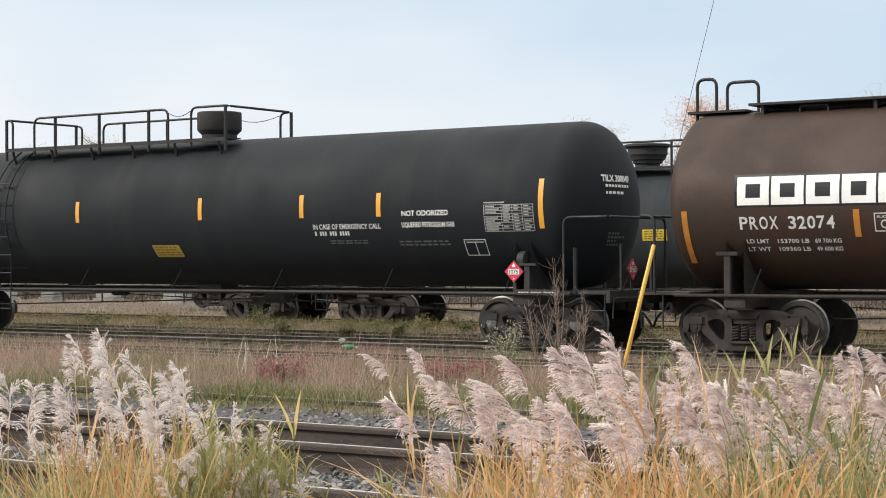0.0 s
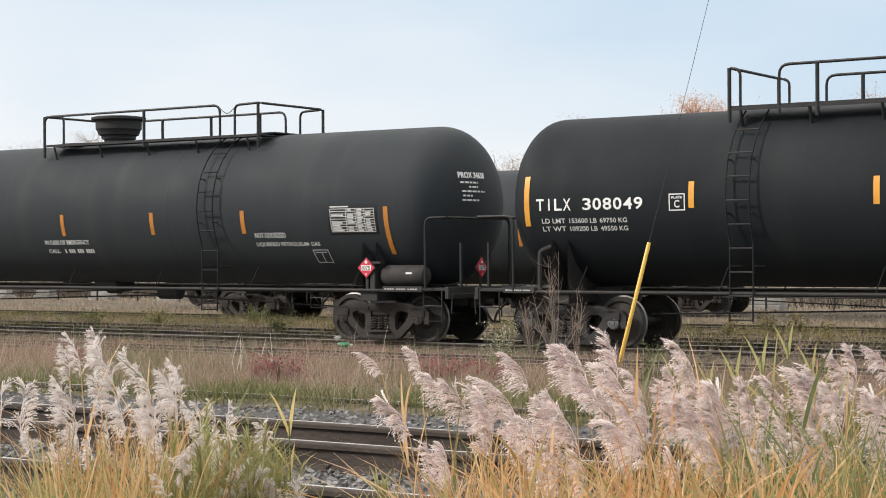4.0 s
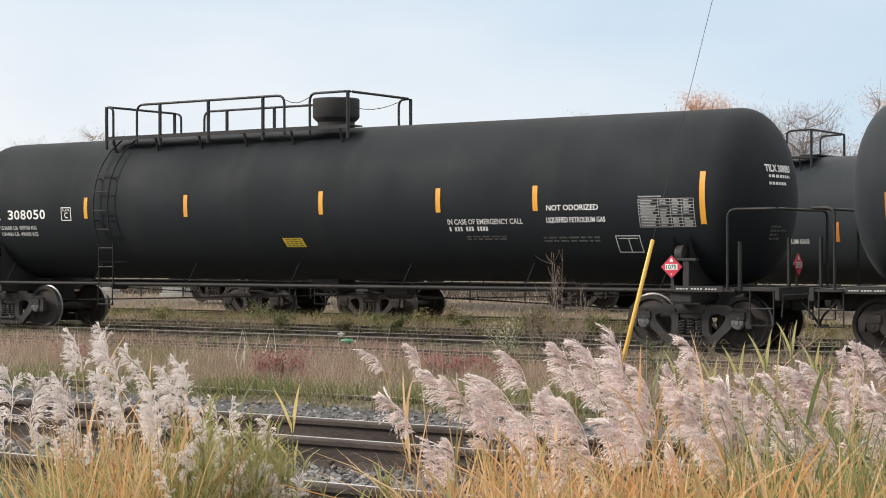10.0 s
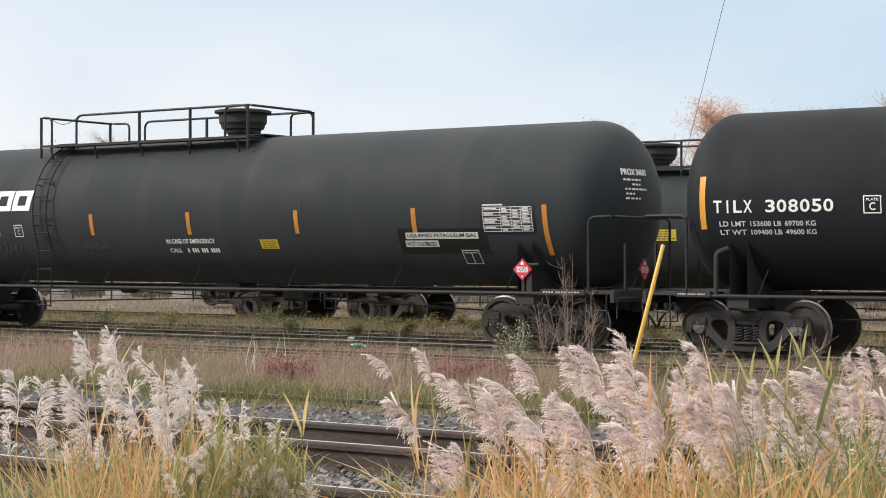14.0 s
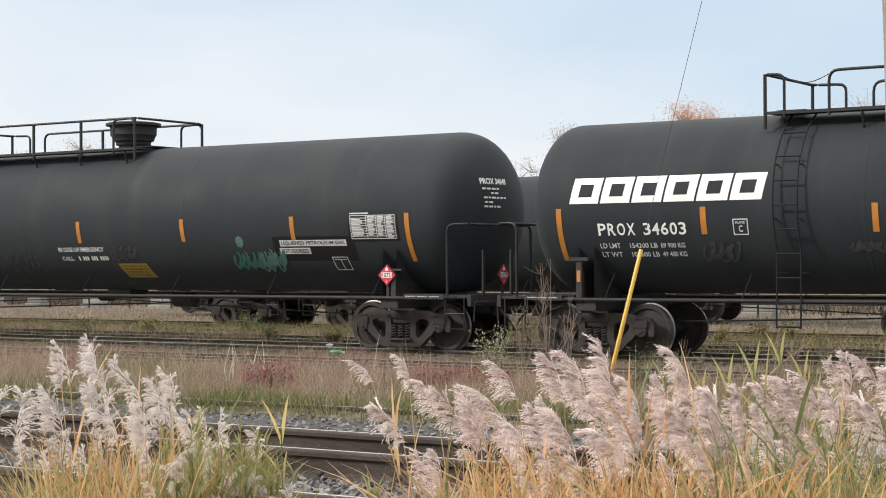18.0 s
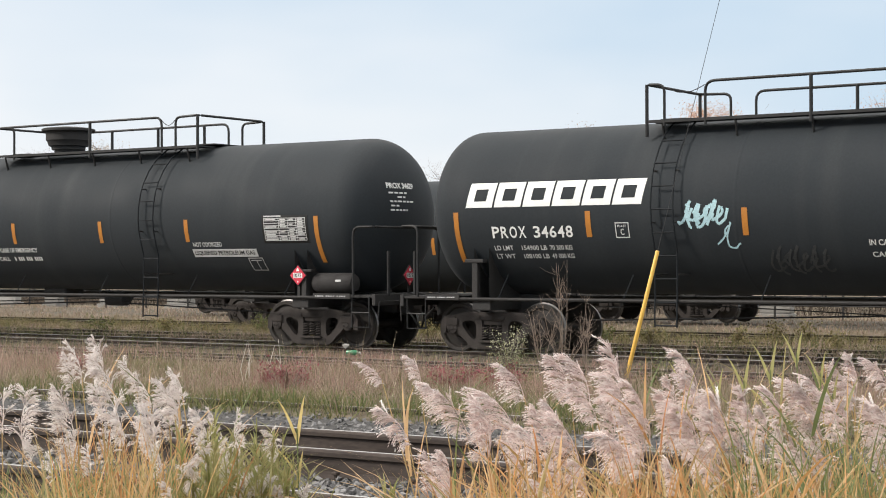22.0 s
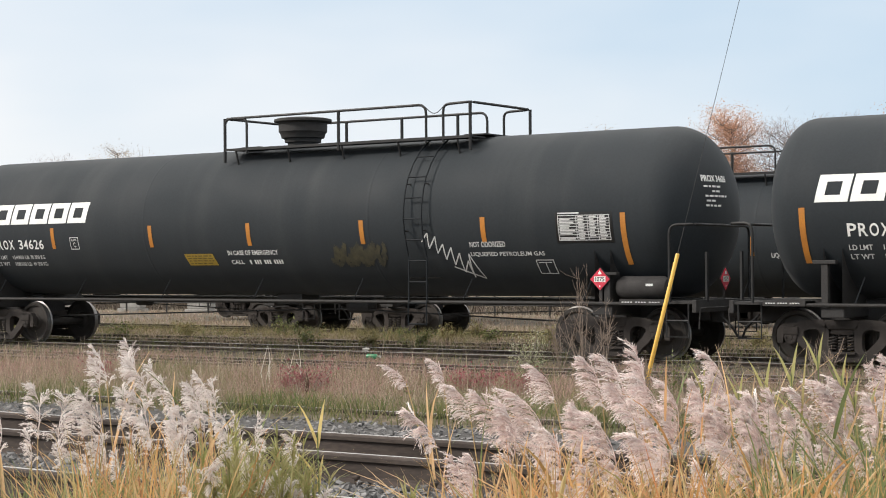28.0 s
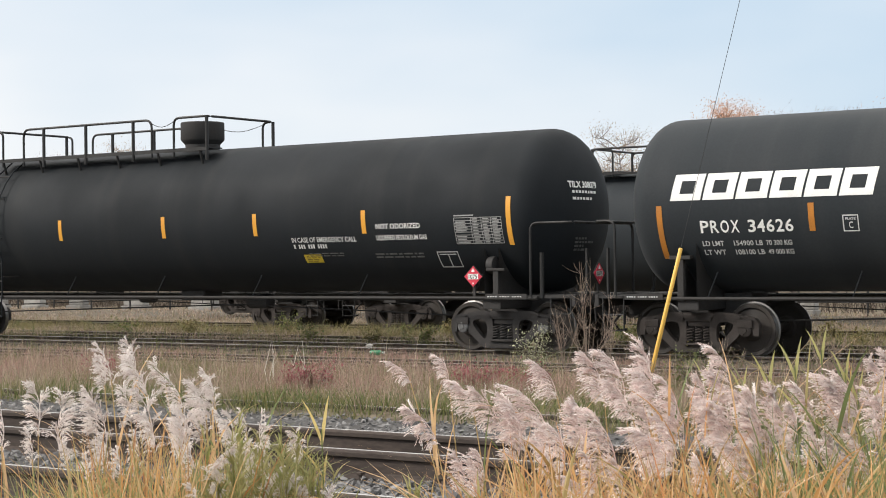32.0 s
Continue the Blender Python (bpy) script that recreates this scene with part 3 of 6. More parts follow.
def platform_t(car, u0, u1):
    p = new("platform")
    p.parent = car
    top, foot = 4.88, 4.05
    walk_way = Shape()
    for y in (-SIDE, SIDE):
        walk_way.box(u0, u1, y - 0.02, y + 0.02, WALK - 0.05, WALK)
    walk_way.box(u0, u1, -SIDE, -0.6, WALK, WALK + 0.03)
    walk_way.box(u0, u1, 0.6, SIDE, WALK, WALK + 0.03)
    for k in range(6):
        e = u0 + 0.2 + (u1 - u0 - 0.4) * k / 5
        for y in (-1, 1):
            walk_way.tube([(e, y * SIDE, WALK - 0.03), (e, y * (SIDE - 0.12), 3.82)], 0.03, 6)
    part("walkway", walk_way, RAILING, p)
    r = 0.026
    for y in (-SIDE, SIDE):
        part("side_rail", Shape().tube(bent([(u0 + 0.90, y, foot), (u0 + 0.90, y, top), (u0 + 4.96, y, top), (u0 + 4.96, y, foot)], 0.18), r), RAILING, p)
        for f in (1.57, 2.93, 4.40):
            part("railing_post", Shape().tube([(u0 + f, y, 4.0), (u0 + f, y, top)], 0.036), RAILING, p)
        part("corner_post", Shape().tube([(u0, y, 3.95), (u0, y, top)], 0.036), RAILING, p)
        part("corner_post", Shape().tube([(u1, y, 3.95), (u1, y, top)], 0.036), RAILING, p)
    part("end_guard", Shape().tube(bent([(u0 + 0.2, -SIDE, foot), (u0 + 0.2, -SIDE, top - 0.04), (u0, -SIDE, top), (u0, SIDE, top), (u0 + 0.2, SIDE, top - 0.04),
                                         (u0 + 0.2, SIDE, foot)], 0.1), r), RAILING, p)
    part("end_guard", Shape().tube(bent([(u1 - 0.95, -SIDE, foot), (u1 - 0.95, -SIDE, top), (u1, -SIDE, top), (u1, SIDE, top),
                                         (u1 - 0.3, SIDE, top), (u1 - 0.3, SIDE, foot)], 0.16), r), RAILING, p)
    for e0, e1, y in ((u0 + 4.90, u1 - 0.92, -SIDE), (u0 + 4.90, u1 - 0.28, SIDE)):
        part("gate_chain", Shape().tube([(e0 + (e1 - e0) * k / 6, y, top - 0.05 - 0.12 * math.sin(math.pi * k / 6)) for k in range(7)], 0.008, 5), RAILING, p)
    return p


def dome(car, u, flared):
    if flared:
        prof = [(4.15, 0.32), (4.34, 0.32), (4.35, 0.38), (4.42, 0.39), (4.44, 0.45), (4.54, 0.48), (4.57, 0.51), (4.74, 0.515), (4.76, 0.53), (4.78, 0.61), (4.83, 0.61), (4.85, 0.54), (4.88, 0.26)]
    else:
        prof = [(4.15, 0.38), (4.37, 0.38), (4.45, 0.46), (4.48, 0.48), (4.84, 0.48), (4.86, 0.465), (4.86, 0.36), (4.80, 0.32)]
    part("dome", Shape().turned([(z, r) for z, r in prof], "z", 40, (u, 0, 0)), FRAME, car, "round steel valve housing", smooth=True)


def ladder(car, u, top, bottom, rung_mat, wide=0.42):
    """A ladder that follows the tank's side down to a step under the sill."""
    lad = new("ladder")
    lad.parent = car
    pts = []
    for i in range(13):
        z = top + (1.25 - top) * i / 12
        x, y, zz = on_tank(u, z, 0.12)
        pts.append((y if z > 2.2 else min(y, -1.5), zz))
    pts += [(-1.52, 0.98), (-1.52, bottom)]
    for e in (u, u + wide):
        part("stile", Shape().tube([(e, y, z) for y, z in pts], 0.016, 6), BLACK, lad)
    z = bottom + 0.03
    while z < top - 0.02:
        for (y0, z0), (y1, z1) in zip(pts, pts[1:]):
            if z1 <= z <= z0:
                f = (z - z0) / (z1 - z0)
                part("rung", Shape().tube([(u, y0 + (y1 - y0) * f, z), (u + wide, y0 + (y1 - y0) * f, z)], 0.016, 6), rung_mat, lad)
                break
        z += 0.40
    for z in (1.5, 2.4, 3.3):
        for e in (u, u + wide):
            x, y, zz = on_tank(e, z, -0.01)
            part("bracket", Shape().tube([(e, y, zz), (e, min(y - 0.13, -1.5) if z < 2.2 else y - 0.13, zz)], 0.015, 5), FRAME, lad)
    return lad


def placard(car, u, y, z, stand=0.0, turn=0.0):
    """A diamond sign with a flame mark, a white band and a number, in its holder."""
    p = new("placard")
    p.parent = car
    p.matrix_basis = pose(u, y, z, 0, 0, turn)
    h = 0.195
    part("sign_plate", Shape().outline([(-h, 0), (0, -h), (h, 0), (0, h)], 0, 0.012), RED, p, "red diamond hazard sign")
    part("holder", Shape().outline([(-h * 1.08, 0), (0, -h * 1.08), (h * 1.08, 0), (0, h * 1.08)], 0.014, 0.03), FRAME, p)
    part("number_panel", Shape().outline([(-0.115, -0.05), (0.115, -0.05), (0.115, 0.05), (-0.115, 0.05)], -0.003, -0.0005), WHITE, p)
    vs, fs = flat_text("1075")
    part("number", Shape().add([(-0.095 + 0.19 * a, -0.0055, -0.04 + 0.08 * b) for a, b in vs], fs), PATCH, p)
    part("flame_mark", Shape().outline([(-0.035, 0.085), (0.035, 0.085), (0.028, 0.12), (0, 0.155), (-0.028, 0.12)], -0.003, -0.0005), WHITE, p)
    part("class_mark", Shape().outline([(-0.012, -0.14), (0.012, -0.14), (0.012, -0.11), (-0.012, -0.11)], -0.003, -0.0005), WHITE, p)
    if stand:
        part("stand", Shape().box(-0.03, 0.03, 0.03, 0.05, -stand, 0), FRAME, p)
    return p


def end_gear(car, d, half, L, frame_mat, truck_u, tape=True):
    """Stub sill, bolster, saddle, end platform, crossover rail, coupler and steps at one end (d = -1 or 1)."""
    g = new("end_frame")
    g.parent = car

    def b(shape, x0, x1, *rest):
        shape.box(min(d * x0, d * x1), max(d * x0, d * x1), *rest)
        return shape

    e = L / 2
    part("stub_sill", b(Shape(), truck_u - 0.7, e - 0.55, -0.33, 0.33, 0.74, 1.12), frame_mat, g)
    part("draft_housing", b(Shape(), e - 0.56, e - 0.32, -0.24, 0.24, 0.70, 1.02, 0.03), frame_mat, g)
    part("body_bolster", b(Shape(), truck_u - 0.20, truck_u + 0.20, -1.42, 1.42, 0.84, 1.06, 0.02), frame_mat, g)
    saddle = Shape()
    n = 14
    for x in (truck_u - 0.16, truck_u + 0.16):
        lo = len(saddle.v)
        for i in range(n + 1):
            y = -1.40 + 2.8 * i / n
            a = math.asin(y / 1.56)
            saddle.v.append((d * x, y, 1.02))
            saddle.v.append((d * x, y, max(1.05, ZC - (R + 0.01) * math.cos(a))))
        for i in range(n):
            saddle.f.append((lo + 2 * i, lo + 2 * i + 2, lo + 2 * i + 3, lo + 2 * i + 1))
    part("saddle", saddle, frame_mat, g)
    for y in (-1.41, 1.41):
        x = truck_u + 0.12
        if half > 9 and d < 0:
            continue
        part("post_cap", Shape().box(d * x - 0.20, d * x + 0.20, y - 0.07, y + 0.07, (1.72 if d < 0 else 1.55) + 0.002, (1.79 if d < 0 else 1.60), 0.012), frame_mat, g)
        if d < 0 and tape:
            part("post_tape", Shape().box(d * x - 0.035, d * x + 0.035, y - 0.056, y - 0.051, 1.36, 1.56), AMBER, g, "yellow tape on the post")
        part("saddle_post", Shape().box(d * x - 0.06, d * x + 0.06, y - 0.05, y + 0.05, 1.0, 1.72 if d < 0 else 1.55, 0.015), frame_mat, g)
    part("end_platform", b(Shape(), half + 0.05, e - 0.30, -1.40, 1.40, 1.05, 1.10), frame_mat, g)
    part("end_beam", b(Shape(), e - 0.36, e - 0.28, -1.42, 1.42, 0.90, 1.12, 0.01), frame_mat, g)
    x, w = d * (e - 0.30), d * (half + 0.66 if half < 9 else half + 0.19)
    part("crossover_rail", Shape().tube(bent([(w, -1.50, 1.08), (w, -1.50, 2.42), (x, -1.45, 2.42), (x, 0.80, 2.42), (x, 0.80, 1.08)], 0.16), 0.025), RAILING, g)
    part("handbrake_post", Shape().tube([(x, -0.95, 1.08), (x, -0.95, 1.95)], 0.035, 6), RAILING, g)
    coup = Shape().box(min(d * (e - 0.34), d * (e + 0.02)), max(d * (e - 0.34), d * (e + 0.02)), -0.07, 0.07, 0.78, 0.96, 0.02)
    coup.box(min(d * (e - 0.10), d * (e + 0.14)), max(d * (e - 0.10), d * (e + 0.14)), -0.16, 0.12, 0.74, 1.0, 0.04)
    part("coupler", coup, TRUCK_BROWN, g)
    part("air_hose", Shape().tube(bent([(d * (e - 0.35), -0.35, 0.85), (d * (e - 0.1), -0.36, 0.62), (d * e, -0.3, 0.42), (d * (e + 0.1), -0.2, 0.45)], 0.1), 0.022), RAILING, g)
    part("uncoupling_lever", Shape().tube(bent([(d * (e - 0.26), -1.35, 0.62), (d * (e - 0.24), -1.35, 0.98), (d * (e - 0.24), -0.3, 0.98), (d * (e - 0.1), -0.1, 0.98)], 0.05), 0.014, 6), frame_mat, g)
    for y in (-1.40, 1.40):
        step = Shape().tube([(d * (half + 0.55), y, 1.06), (d * (half + 0.55), y, 0.48), (d * (half + 0.97), y, 0.48), (d * (half + 0.97), y, 1.06)], 0.016, 6)
        step.tube([(d * (half + 0.55), y, 0.76), (d * (half + 0.97), y, 0.76)], 0.014, 6)
        part("sill_step", step, RAILING, g)
    return g


def bars(shape, u0, u1, z0, z1, rows, seed, lift=0.006, fill=0.62):
    """Writing too small to read: short bars in rows."""
    rng = random.Random(seed)
    h = (z1 - z0) / rows
    for i in range(rows):
        z = z1 - h * (i + 0.5)
        u = u0
        while u < u1 - 0.02:
            w = min(rng.uniform(0.06, 0.22), u1 - u)
            patch(shape, u, u + w, z - h * fill / 2, z + h * fill / 2, lift)
            u += w + 0.035
    return shape


def number_bars(u0, u1, z0, z1, groups=(1, 3, 3, 4)):
    """A line of figures left as plain narrow bars."""
    shape, n = Shape(), sum(groups) + len(groups) - 1
    step, u = (u1 - u0) / n, u0
    for g in groups:
        for k in range(g):
            patch(shape, u, u + step * 0.68, z0, z1, 0.006)
            u += step
        u += step
    return shape


def logo(car, u0, u1, z0, z1, lean=0.09):
    """A row of six heavy hollow blocks, the plain form of the owner's mark."""
    gap = 0.04
    w = (u1 - u0 - gap * 5) / 6
    h = z1 - z0
    t, s = h * 0.32, w * 0.27
    for k in range(6):
        shape = Shape()
        a = u0 + k * (w + gap)

        def slant(x0, x1, za, zb):
            n = 3
            for i in range(n):
                zl, zh = za + (zb - za) * i / n, za + (zb - za) * (i + 1) / n
                sh0, sh1 = lean * (zl - z0) / h, lean * (zh - z0) / h
                o = len(shape.v)
                shape.v.extend((on_tank(x0 + sh0, zl, 0.006), on_tank(x1 + sh0, zl, 0.006), on_tank(x1 + sh1, zh, 0.006), on_tank(x0 + sh1, zh, 0.006)))
                shape.f.append((o, o + 1, o + 2, o + 3))

        slant(a, a + w, z1 - t * 0.8, z1)
        slant(a, a + w, z0, z0 + t * 0.8)
        slant(a, a + s, z0 + t * 0.8, z1 - t * 0.8)
        slant(a + w - s, a + w, z0 + t * 0.8, z1 - t * 0.8)
        part("emblem_block", shape, WHITE, car, "white hollow emblem block")


def data_panel(car, u0, u1, z0, z1, mat, seed, dark=True):
    """A stencilled test table: frame, lines and rows of small bars."""
    if dark:
        part("panel_ground", patch(Shape(), u0 - 0.06, u1 + 0.06, z0 - 0.05, z1 + 0.06, 0.004), PATCH, car)
    s = Shape()
    t = 0.012
    rows = 9
    for i in range(rows + 1):
        z = z0 + (z1 - z0) * i / rows
        patch(s, u0, u1, z - t / 2, z + t / 2, 0.007)
    for f in (0.0, 0.36, 0.58, 0.78, 1.0):
        u = u0 + (u1 - u0) * f
        patch(s, u - t / 2, u + t / 2, z0, z1, 0.007)
    rng = random.Random(seed)
    for i in range(rows):
        z = z0 + (z1 - z0) * (i + 0.5) / rows
        for f0, f1 in ((0.03, 0.33), (0.39, 0.55), (0.61, 0.75), (0.81, 0.97)):
            a, b = u0 + (u1 - u0) * f0, u0 + (u1 - u0) * f1
            if rng.random() < 0.85:
                patch(s, a, a + (b - a) * rng.uniform(0.6, 1.0), z - 0.012, z + 0.012, 0.007)
    patch(s, u0, u0 + (u1 - u0) * 0.42, z1 + 0.03, z1 + 0.055, 0.007)
    part("test_panel", s, mat, car, "white stencilled test table")


def box_mark(car, u0, u1, z0, z1, mat):
    s = Shape()
    t = 0.016
    for a, b, c, d in ((u0, u1, z0, z0 + t), (u0, u1, z1 - t, z1), (u0, u0 + t, z0, z1), (u1 - t, u1, z0, z1), ((u0 + u1) / 2, (u0 + u1) / 2 + t, z0, z1 - 0.06)):
        patch(s, a, b, c, d, 0.006)
    patch(s, u0 + 0.05, u1 - 0.05, z1 - 0.06, z1 - 0.045, 0.006)
    part("service_mark", s, mat, car)


def plate_mark(car, u0, u1, z0, z1, mat):
    s = Shape()
    t = 0.018
    for a, b, c, d in ((u0, u1, z0, z0 + t), (u0, u1, z1 - t, z1), (u0, u0 + t, z0, z1), (u1 - t, u1, z0, z1)):
        patch(s, a, b, c, d, 0.006)
    words_on_tank(s, "PLATE", u0 + 0.05, u1 - 0.05, z1 - 0.085, z1 - 0.045)
    words_on_tank(s, "C", u0 + 0.1, u1 - 0.1, z0 + 0.05, z1 - 0.11)
    part("plate_mark", s, mat, car)


def label(car, u0, u1, z0, z1, mat, lean=0.05):
    part("contact_label", patch(Shape(), u0, u1, z0, z1, 0.006, lean), mat, car, "yellow rectangular warning label")
    s = Shape()
    h, rng = z1 - z0, random.Random(int(u0 * 100))
    for k in range(4):
        z = z1 - h * (0.18 + 0.21 * k)
        u = u0 + 0.06
        while u < u1 - 0.1:
            w = min(rng.uniform(0.05, 0.14), u1 - 0.05 - u)
            shift = lean * (z1 - z) / h
            patch(s, u + shift, u + w + shift, z - h * 0.045, z + h * 0.045, 0.009)
            u += w + 0.03
    part("label_print", s, LABEL_INK, car)


def scrawl(car, u0, u1, z0, z1, mat, seed, strokes=7, wide=0.03, what="pale spray-painted scrawl"):
    """A spray-painted tag: looping strokes on the tank's side, with no letters in it."""
    rng = random.Random(seed)
    s = Shape()
    strokes *= 2
    for k in range(strokes):
        a = u0 + (u1 - u0) * (k + 0.2) / strokes
        ph, w = rng.uniform(0, 6.3), (u1 - u0) / strokes * 1.9
        last = None
        for i in range(15):
            f = i / 14
            u = a + w * (0.9 * f + 0.45 * math.sin(f * 6 + ph))
            z = (z0 + z1) / 2 + (z1 - z0) * 0.5 * math.sin(f * rng.uniform(4.2, 4.8) + ph) * (0.7 + 0.3 * math.sin(k * 2.1))
            p = (u, z)
            if last:
                dx, dz = p[0] - last[0], p[1] - last[1]
                q = math.hypot(dx, dz) or 1
                nx, nz = -dz / q * wide / 2, dx / q * wide / 2
                o = len(s.v)
                s.v.extend((on_tank(last[0] - nx, last[1] - nz, 0.007), on_tank(p[0] - nx, p[1] - nz, 0.007),
                            on_tank(p[0] + nx, p[1] + nz, 0.007), on_tank(last[0] + nx, last[1] + nz, 0.007)))
                s.f.append((o, o + 1, o + 2, o + 3))
            last = p
    part("graffiti", s, mat, car, what)


def zigzag(car, start, end, swing, turns, mat, wide=0.026):
    """A slanting spray-painted zigzag with a long hooked tail."""
    rng = random.Random(31)
    pts = []
    for k in range(turns):
        f = k / (turns - 1)
        d = swing * (1 if k % 2 else -1) * rng.uniform(0.7, 1.15)
        pts.append((start[0] + (end[0] - start[0]) * f + 0.35 * d, start[1] + (end[1] - start[1]) * f + d))
    pts += [(end[0] + 0.02, end[1] + 0.30), (end[0] + 0.18, end[1] - 0.16), (end[0] - 0.40, end[1] + 0.06)]
    s = Shape()
    for p, q in zip(pts, pts[1:]):
        dx, dz = q[0] - p[0], q[1] - p[1]
        r = math.hypot(dx, dz)
        nx, nz = -dz / r * wide / 2, dx / r * wide / 2
        n = max(1, int(r / 0.1))
        for i in range(n):
            a, b = i / n, (i + 1) / n
            o = len(s.v)
            s.v.extend(on_tank(p[0] + dx * f + g * nx, p[1] + dz * f + g * nz, 0.007) for f, g in ((a, -1), (b, -1), (b, 1), (a, 1)))
            s.f.append((o, o + 1, o + 2, o + 3))
    part("graffiti", s, mat, car, "white spray-painted zigzag")


CARS = []                   # (car, centre, wheelsets)


def base_car(words, centre, L, half, ends, truck_u, mat, rusty, cap_mat, frame_mat=None, tape=True):
    car = thing("tank_car", words, "tank car", "tank cars of the passing train", (centre, TRAIN_Y, 0))
    frame_mat = frame_mat or FRAME
    part("tank", tank_mesh(*ends), mat, car, smooth=True)
    for u in ((-half * 0.34, half * 0.34) if half < 9 else ()):
        part("jacket_seam", seam_ring(u, 0.03, 0.0025), mat, car, smooth=True)
    for d in (-1, 1):
        end_gear(car, d, half, L, frame_mat, truck_u, tape)
    for y in (-1.46, 1.46):
        part("running_rail", Shape().tube([(-half - 0.3, y, 1.05), (half + 0.3, y, 1.05)], 0.03, 8), frame_mat, car, "long steel pipe rail")
        for k in range(7):
            u = -half + 1.1 + (2 * half - 2.2) * k / 6
            part("rail_bracket", Shape().tube([(u, y, 1.05), (u + 0.10, y * 0.86, 1.50)], 0.012, 5), BLACK, car)
    part("brake_pipe", Shape().tube([(-half, 0.45, 0.98), (half, 0.45, 0.98)], 0.03, 6), frame_mat, car)
    part("brake_cylinder", Shape().turned([(1.2, 0.08), (1.25, 0.16), (1.8, 0.16), (1.85, 0.08)], "x", 16, (0, 0.2, 0.93)), frame_mat, car)
    part("brake_rod", Shape().tube([(-truck_u + 0.6, -0.12, 0.62), (1.2, 0.1, 0.86), (truck_u - 0.6, 0.12, 0.62)], 0.016, 5), frame_mat, car)
    part("bottom_skid", Shape().box(-0.35, 0.35, -0.3, 0.3, 0.95, 1.2, 0.05), FRAME, car)
    wheels = []
    for d in (-1, 1):
        wheels += make_truck(car, d * truck_u, rusty, cap_mat)[1]
    CARS.append((car, centre, wheels))
    return car


def stripes(car, places, z0, z1, mat, ends, e0, e1, wide=0.105):
    for u in places:
        part("reflective_stripe", patch(Shape(), u - wide / 2, u + wide / 2, z0, z1, 0.006), mat, car, "yellow reflective tape")
    for u in ends:
        part("reflective_stripe", patch(Shape(), u - wide / 2, u + wide / 2, e0, e1, 0.006), mat, car, "long yellow reflective tape")


def lettering(car, lines, mat, name="lettering"):
    for words, u0, u1, z0, z1 in lines:
        if z1 - z0 > 0.15:
            step = (u1 - u0) / (len(words) - 0.16)
            for i, c in enumerate(words):
                thin = 0.17 if c == "I" else 0.84
                part("letter", words_on_tank(Shape(), c, u0 + step * (i + 0.42 - thin / 2), u0 + step * (i + 0.42 + thin / 2), z0, z1), mat, car)
        else:
            tagged(part(name, words_on_tank(Shape(), words, u0, u1, z0, z1), mat, car, "painted lettering"), kind="stuff")


def sill_writing(car, u0, u1):
    s = Shape()
    for k in range(3):
        a = u0 + (u1 - u0) * k / 3
        for q in range(4):
            s.box(a + (u1 - u0) * q / 14, a + (u1 - u0) * (q + 0.62) / 14, -1.512, -1.506, 1.068, 1.088)
    part("sill_board", Shape().box(u0 - 0.05, u1 + 0.05, -1.505, -1.48, 1.03, 1.13), FRAME, car)
    part("sill_writing", s, DULL, car)


def head_bars(shape, end, reach, y0, y1, z, h, seed):
    """A line of unreadable small writing on the head."""
    rng = random.Random(seed)
    y = y0
    while y < y1 - 0.02:
        w = min(rng.uniform(0.05, 0.13), y1 - y)
        q = [(y, z), (y + w, z), (y + w, z + h), (y, z + h)]
        shape.add([(end + reach * head_reach(math.hypot(a, b - ZC) / R) + 0.010, a, b) for a, b in q], [(0, 1, 2, 3)])
        y += w + 0.03
    return shape


def head_writing(car, words, half, reach, seed, kind):
    if kind == "P":
        part("lettering", words_on_head(Shape(), words, half, reach, -0.73, 0.03, 3.19, 3.31), WHITE, car, "painted lettering")
        s = Shape()
        for i, (y0, y1) in enumerate(((-0.70, -0.2), (-0.48, -0.22), (-0.68, 0.0), (-0.66, -0.4), (-0.68, -0.2))):
            head_bars(s, half, reach, y0, y1, 3.09 - 0.085 * i, 0.034, seed * 9 + i)
        part("small_writing", s, WHITE, car)
    else:
        part("lettering", words_on_head(Shape(), words, half, reach, -0.66, 0.30, 3.08, 3.21), WHITE, car, "painted lettering")
        s = Shape()
        for i, (y0, y1) in enumerate(((-0.56, 0.26), (-0.56, 0.08))):
            head_bars(s, half, reach, y0, y1, 2.985 - 0.125 * i, 0.05, seed * 9 + i)
        part("small_writing", s, WHITE, car)
        s = Shape()
        for i, y1 in enumerate((-0.05, 0.18, -0.15, -0.05)):
            head_bars(s, half, reach, -0.44, y1, 2.12 - 0.07 * i, 0.04, seed * 9 + i)
        part("small_writing", s, FAINT, car)


# reference half length of the frame; rear and front of the barrel, each with the reach of its head
P_TANK, T_TANK = (8.82, (8.80, 0.68, 8.88, 0.98)), (9.25, (9.05, 0.78, 9.05, 0.78))


